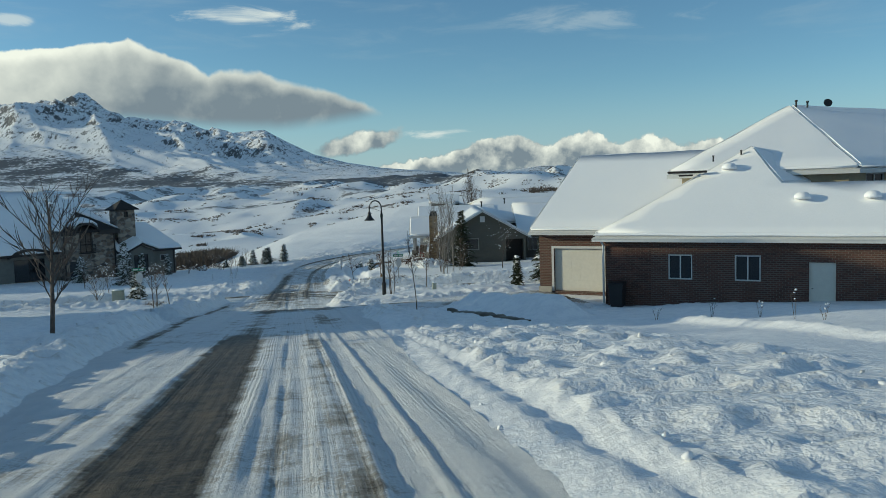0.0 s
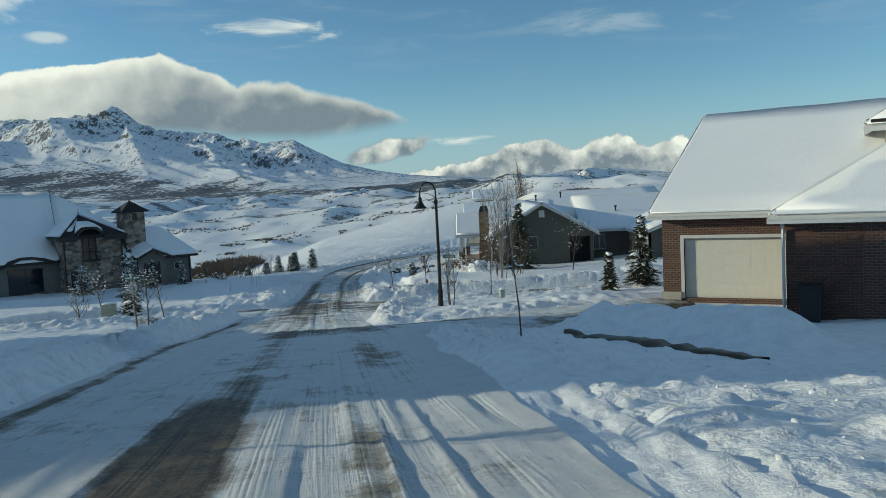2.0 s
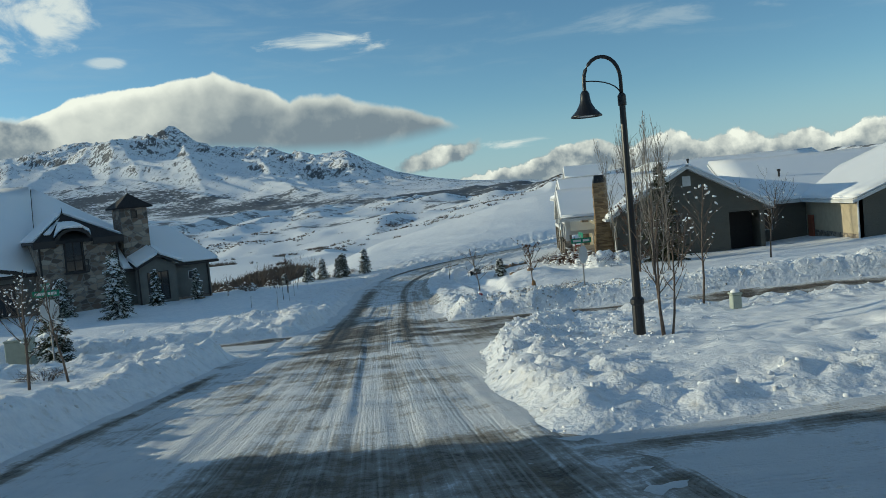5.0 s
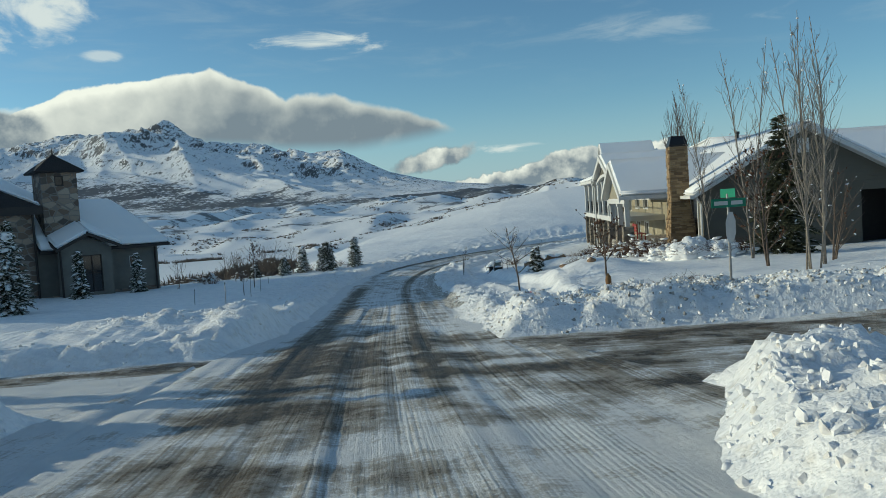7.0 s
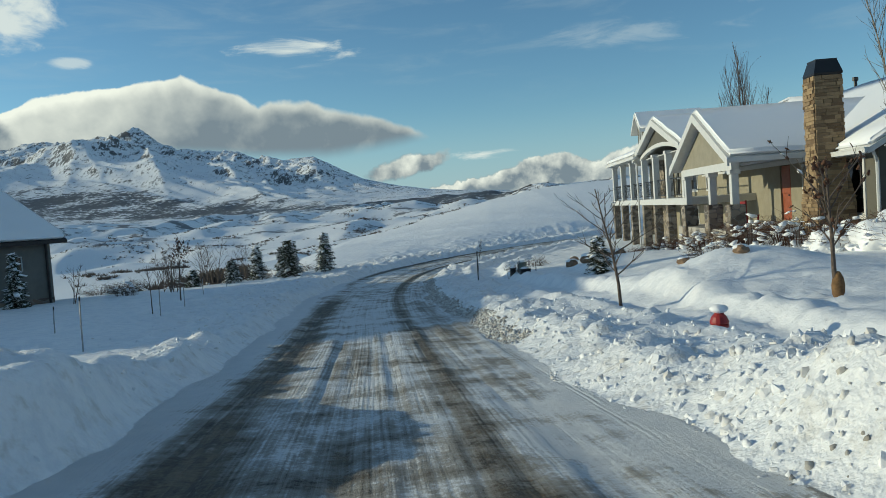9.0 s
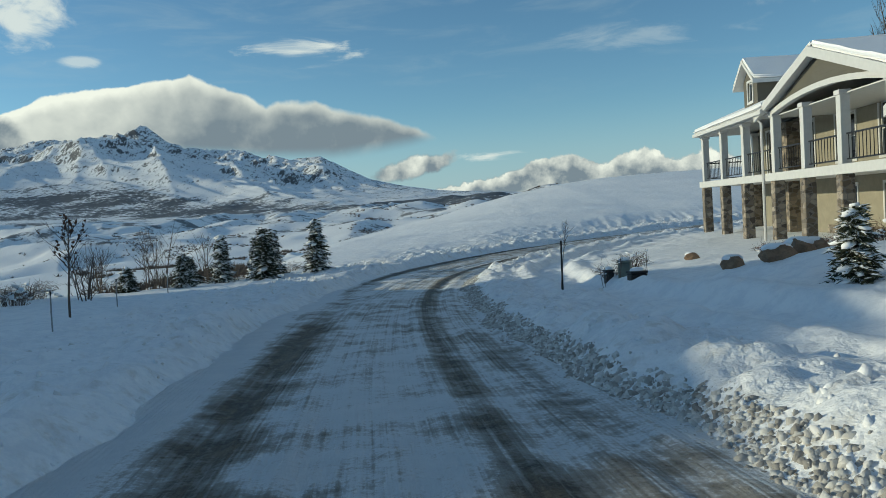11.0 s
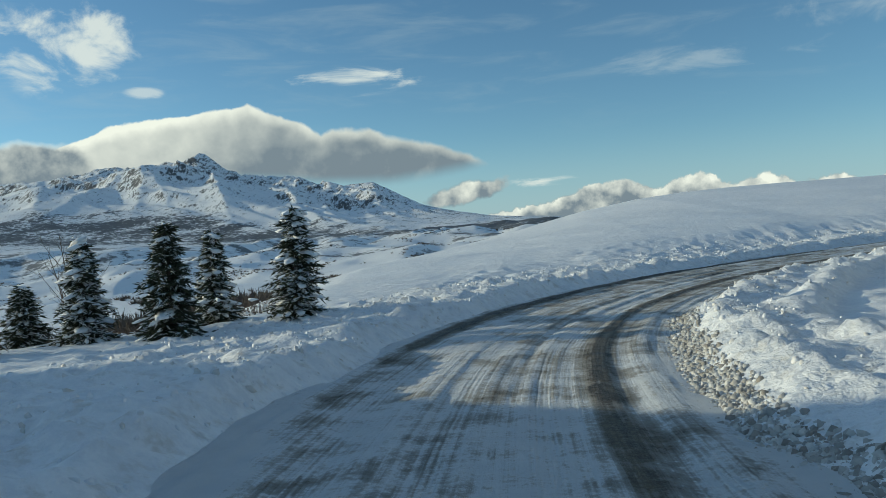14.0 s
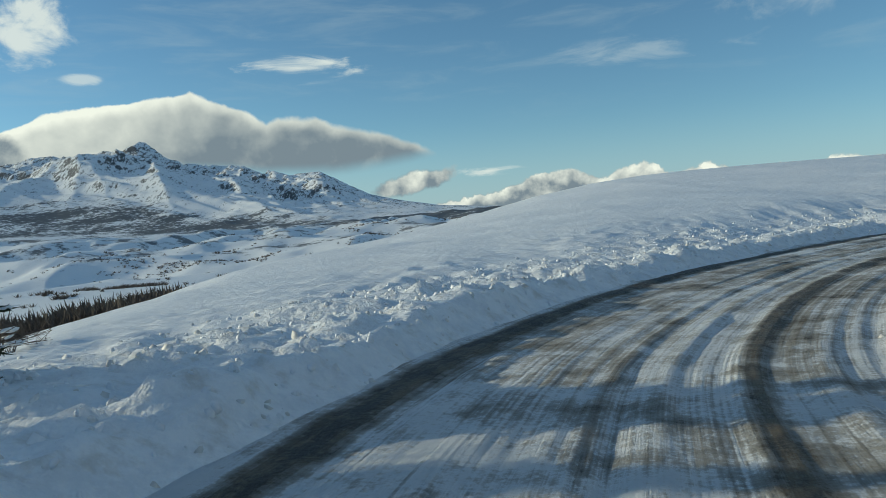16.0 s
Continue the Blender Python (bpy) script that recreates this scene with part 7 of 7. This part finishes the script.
# ---------------------------------------------------------------- ploughed clods
def build_clod(k, put):
    geo = k.tree.nodes.new("ShaderNodeNewGeometry")
    c = k.coords()
    r = geo.outputs["Random Per Island"]
    put(Base_Color=k.mix(k.ramp(r, 0.55, 1.0), (0.84, 0.85, 0.87), k.mix(k.noise(c, 12, 4), (0.58, 0.55, 0.50), (0.8, 0.79, 0.77))), Roughness=0.7)
    put(Normal=k.bump(k.noise(c, 30, 4), 0.6, 0.02))


CLOD = material("snow_clod", build_clod)


def build_dirty(k, put):
    geo = k.tree.nodes.new("ShaderNodeNewGeometry")
    c = k.coords()
    r = geo.outputs["Random Per Island"]
    put(Base_Color=k.mix(r, (0.27, 0.25, 0.22), (0.72, 0.71, 0.68)), Roughness=0.75)
    put(Normal=k.bump(k.noise(c, 30, 4), 0.6, 0.02))


DIRTY = material("sanded_snow_clod", build_dirty)


def clods(name, n, seed, region, size, mat, label, area=(-24, 10, 1, 126), smooth=True):
    """Lumps thrown up by the plough; region gives, for arrays of places, how many lie there."""
    rnd = np.random.default_rng(seed)
    places = []
    while len(places) < n:
        m = 20000
        x, y = rnd.uniform(area[0], area[1], m), rnd.uniform(area[2], area[3], m)
        z, lump, out = land(x, y)
        keep = rnd.uniform(0, 1, m) < region(x, y, lump, out)
        for a, b, c in zip(x[keep], y[keep], z[keep]):
            w = size * rnd.uniform(0.3, 1.0) ** 2.2
            places.append(Matrix.Translation((a, b, c - w * 0.25)) @ Euler(rnd.uniform(0, 6, 3)).to_matrix().to_4x4() @ Matrix.Diagonal((w, w * rnd.uniform(0.6, 1), w * rnd.uniform(0.5, 0.9), 1)))
    merge(name, CHIP, places[:n], mat, None, label, smooth, "stuff", "snow")


def on_banks(x, y, lump, out):
    right = (x > np.interp(y, MAIN[:, 1], MAIN[:, 0]))
    return lump * (out > 0.05) * np.where(y < 24, 0.07, 0.6) * np.where(right | (y > 90), 1.0, 0.35) * np.where(right & (y > 72) & (y < 96), 0.25, 1.0) * np.where(right & (y > 36) & (y < 56), 0.35, 1.0)


def by_kerb(x, y, lump, out):
    right = (x > np.interp(y, MAIN[:, 1], MAIN[:, 0])) & (y < 101)
    heap = np.exp(-(((x + 3.5) / 3.5) ** 2 + ((y - 58.6) / 1.2) ** 2))
    return (right & (y > 67)) * step(out, -0.1, 0.05) * step(out, 0.85, 0.6) + 0.25 * heap


clods("snow_clods", 14000, 3, on_banks, 0.072, CLOD, "broken lumps of ploughed snow along the banks")
def on_heaps(x, y, lump, out):
    near = np.exp(-(((x + 4.6) / 2.0) ** 2 + ((y - 46.0) / 2.6) ** 2)) + np.exp(-(((x + 4.0) / 5.0) ** 2 + ((y - 59.6) / 2.0) ** 2))
    return near * (out > 0.15) * 0.5


clods("snow_chunks", 6000, 6, on_heaps, 0.08, CLOD, "broken slabs and chunks of ploughed snow on the corner heaps", (-11, 7, 40, 66), False)
clods("dirty_clods", 27000, 4, by_kerb, 0.066, DIRTY, "sanded grey-brown lumps of ploughed snow at the kerb", (-16, 3, 55, 103))



# ---------------------------------------------------------------- small things along the road
def snow_cap(parent, x, y, z, rx, ry, rz, seed=0, name="snow_cap"):
    return merge(name, blob_template(2, seed, 0.08), [Matrix.Translation((x, y, z)) @ Matrix.Diagonal((rx, ry, rz, 1))], SNOW, parent, "cushion of snow on top")


def octagon(r, thick):
    return prism([(r * math.cos(math.pi / 8 + math.pi / 4 * i), 0, r * math.sin(math.pi / 8 + math.pi / 4 * i)) for i in range(8)], (0, thick, 0))


def sign_post(x, y, base, top, turn, blade_turn, label):
    t = thing("stop_sign", Matrix.Translation((x, y, base)), label, "road sign", "street corner signs")
    hh = top - base
    part("post", tube([(0, 0, -0.4), (0, 0, hh)], 0.03, 8), GALV, t)
    sign = part("sign_plate", octagon(0.38, 0.006), BARE_ALU, t, "bare aluminium back of an eight-sided stop sign")
    sign.matrix_local = pose(0, 0, hh - 0.72, 0, 0, turn) @ Matrix.Translation((0, -0.045, 0))
    for i, (turn2, z) in enumerate(((blade_turn, hh - 0.16), (blade_turn + 90, hh + 0.06))):
        b = part("name_plate", boxes((-0.40, -0.005, -0.10, 0.40, 0.005, 0.10), bevel=0.004), GREEN_SIGN, t, "green street name plate with white bars")
        b.matrix_local = pose(0, -0.04 * (i == 0), z, 0, 0, turn2)
        for x0, x1 in ((-0.33, -0.02), (0.06, 0.32)):
            part("lettering_bar", boxes((x0, -0.009, -0.045, x1, -0.006, 0.045)), WHITE, b)
    part("bracket", lathe([(0.04, 0), (0.04, 0.1)], 8, at=(0, 0, hh - 0.05)), GALV, t)
    return t


sign_post(-2.96, 58.9, -6.7, -3.98, 58, 8, "galvanised post with stop sign back and green street name plates")
sign_post(-20.4, 51.2, -6.3, -3.75, 72, 18, "galvanised post with stop sign back and green street name plates")


def hydrant():
    z = ground_z(-7.4, 63.8)
    t = thing("fire_hydrant", Matrix.Translation((-7.4, 63.8, z - 0.32)) @ Matrix.Diagonal((0.8, 0.85, 0.85, 1)), "red fire hydrant half buried in a snow bank", "fire hydrant")
    part("barrel", lathe([(0.16, 0), (0.16, 0.05), (0.11, 0.07), (0.105, 0.42), (0.15, 0.44), (0.15, 0.48), (0.12, 0.5)], 14), RED_PAINT, t, smooth=False)
    bonnet = part("bonnet", lathe([(0.15, 0.5), (0.15, 0.53), (0.12, 0.6), (0.06, 0.66), (0.03, 0.67), (0.03, 0.72)], 14), RED_PAINT, t)
    for a, r in ((-90, 0.075), (180, 0.06), (0, 0.06)):
        n = part("nozzle", lathe([(r * 0.8, 0), (r * 0.8, 0.08), (r, 0.085), (r, 0.13), (r * 0.5, 0.14)], 10), RED_PAINT, t)
        n.matrix_local = pose(0.09 * math.cos(radians(a)), 0.09 * math.sin(radians(a)), 0.34, 0, 90, a)
    snow_cap(t, 0, 0, 0.72, 0.14, 0.14, 0.07, 3)
    return t


hydrant()


def cabinet(x, y, w, d, hh, name, label, mat, turn=0.0, cap=True):
    t = thing(name, spot(x, y, 0.08) @ pose(0, 0, 0, 0, 0, turn), label, "utility box", "utility boxes")
    part("body", boxes((-w / 2, -d / 2, -0.2, w / 2, d / 2, hh), bevel=0.02), mat, t)
    part("lid", boxes((-w / 2 - 0.02, -d / 2 - 0.02, hh + 0.002, w / 2 + 0.02, d / 2 + 0.02, hh + 0.06), bevel=0.015), mat, t)
    part("door", boxes((-w / 2 + 0.05, -d / 2 - 0.012, 0.08, w / 2 - 0.05, -d / 2 - 0.002, hh - 0.05)), mat, t)
    if cap:
        snow_cap(t, 0, 0, hh + 0.07, w * 0.47, d * 0.47, 0.08, int(x * 7) % 11)
    return t


cabinet(-22.5, 52.6, 0.8, 0.7, 1.15, "utility_cabinet", "pale green utility cabinet with a snow cap", BOX_GREEN, 20)
cabinet(-0.05, 48.0, 0.24, 0.22, 0.42, "utility_pedestal", "small pale green pedestal box capped with snow", BOX_GREEN, 10)
cabinet(-9.0, 87.2, 0.32, 0.3, 0.5, "utility_pedestal", "dark grey-green box among dry stalks", plain("grey_green_box", (0.16, 0.18, 0.15), 0.6, 0.15), -20)
cabinet(-9.4, 87.4, 0.22, 0.24, 0.26, "meter_box", "small dark box sunk in snow", BIN_BLACK, 10)
cabinet(-8.95, 85.7, 0.42, 0.28, 0.16, "valve_box", "low dark box under a cushion of snow", BIN_BLACK, 15)
for i, (x, y) in enumerate(((-9.2, 86.9), (-8.7, 87.0), (-8.8, 87.6), (-9.6, 87.0), (-8.4, 87.3))):
    weed(x, y, 0.75, 150 + i)


def stake(x, y, hh, mat, label, r=0.016):
    t = thing("marker_stake", spot(x, y, 0.0), label, "stake", "snow marker stakes")
    part("rod", tube([(0, 0, -0.4), (0.01, 0, hh * 0.5), (0.02, 0.01, hh)], [r, r, r * 0.9], 6), mat, t)
    part("tip", lathe([(r * 1.15, 0), (r * 1.15, 0.09), (r * 0.6, 0.1)], 6, at=(0.02, 0.01, hh - 0.08)), BLACK_METAL, t)


for x, y, hh in ((-18.97, 69.36, 1.15), (-20.9, 77.6, 0.95), (-22.0, 73.5, 0.7), (-23.3, 87.6, 0.8), (-23.9, 92.4, 0.8), (-21.9, 82.0, 0.9)):
    stake(x, y, hh, GALV, "thin grey marker stake standing in snow")
stake(-10.88, 84.72, 1.15, BLACK_METAL, "dark stake beside a thin sapling", 0.024)


def boulder(x, y, w, hh, seed, cap=0.5):
    t = thing("boulder", spot(x, y, 0.05), "tawny boulder capped with snow", "rock", "landscape boulders")
    tv, tf = blob_template(2, seed, 0.16)
    merge("stone", (tv, tf), [Matrix.Translation((0, 0, hh * 0.3)) @ Euler((0, 0, seed)).to_matrix().to_4x4() @ Matrix.Diagonal((w / 2, w * 0.4, hh * 0.6, 1))], ROCK, t, smooth=False)
    snow_cap(t, 0.0, 0.05, hh * 0.68, w * 0.42, w * 0.34, hh * 0.3, seed)


for i, (x, y, w, hh) in enumerate(((-7.2, 83.7, 0.8, 0.5), (-6.7, 82.4, 1.0, 0.55), (-6.0, 83.0, 0.95, 0.6), (-5.4, 83.9, 1.0, 0.6), (-6.4, 90.6, 0.6, 0.4), (-18.1, 49.6, 0.55, 0.4), (-5.0, 70.4, 0.55, 0.3), (-6.0, 71.2, 0.45, 0.25))):
    boulder(x, y, w * 0.75, hh * 0.7, 200 + i)


def waste_bin():
    t = thing("waste_bin", spot(8.0, 31.1, 0.02) @ pose(0, 0, 0, 0, 0, -27), "dark wheeled waste bin beside the garage", "waste bin")
    bm = bmesh.new()
    lo = [bm.verts.new(p) for p in ((-0.24, -0.26, 0.02), (0.24, -0.26, 0.02), (0.24, 0.26, 0.02), (-0.24, 0.26, 0.02))]
    hi = [bm.verts.new(p) for p in ((-0.31, -0.36, 1.0), (0.31, -0.36, 1.0), (0.31, 0.34, 1.0), (-0.31, 0.34, 1.0))]
    for i in range(4):
        bm.faces.new((lo[i], lo[(i + 1) % 4], hi[(i + 1) % 4], hi[i]))
    bm.faces.new(lo[::-1]), bm.faces.new(hi)
    part("body", bm, BIN_BLACK, t)
    part("lid", boxes((-0.34, -0.40, 1.002, 0.34, 0.37, 1.06), bevel=0.02), BIN_BLACK, t)
    for x in (-0.22, 0.22):
        w = part("wheel", lathe([(0.1, -0.03), (0.12, 0), (0.1, 0.03)], 12), BIN_BLACK, t)
        w.matrix_local = pose(x, 0.33, 0.12, 0, 90, 0)


waste_bin()


def burlap_foot():
    t = thing("burlap_wrap", spot(-4.9, 66.1, 0.03), "brown burlap wrapped round the foot of a young tree", "burlap")
    tv, tf = blob_template(2, 17, 0.10)
    merge("cloth", (tv, tf), [Matrix.Translation((0, 0, 0.22)) @ Matrix.Diagonal((0.10, 0.10, 0.24, 1))], plain("brown_burlap", (0.20, 0.115, 0.05), 0.95, 0.35, 18, 0.7), t)


burlap_foot()


def porch_bench():
    t = thing("bench", Matrix.Translation((-1.6, 80.3, -6.25)) @ pose(0, 0, 0, 0, 0, 90), "red painted garden bench dusted with snow on the porch", "bench")
    for i in range(4):
        part("slat", boxes((-0.6, -0.2 + i * 0.11, 0.42, 0.6, -0.11 + i * 0.11, 0.45)), RED_PAINT, t)
    for i in range(3):
        part("backrest_slat", boxes((-0.6, 0.24, 0.55 + i * 0.13, 0.6, 0.27, 0.65 + i * 0.13)), RED_PAINT, t)
    for x in (-0.55, 0.5):
        part("leg", boxes((x, -0.18, 0, x + 0.05, -0.13, 0.42)), RED_PAINT, t)
        part("leg", boxes((x, 0.2, 0, x + 0.05, 0.24, 0.95)), RED_PAINT, t)


porch_bench()
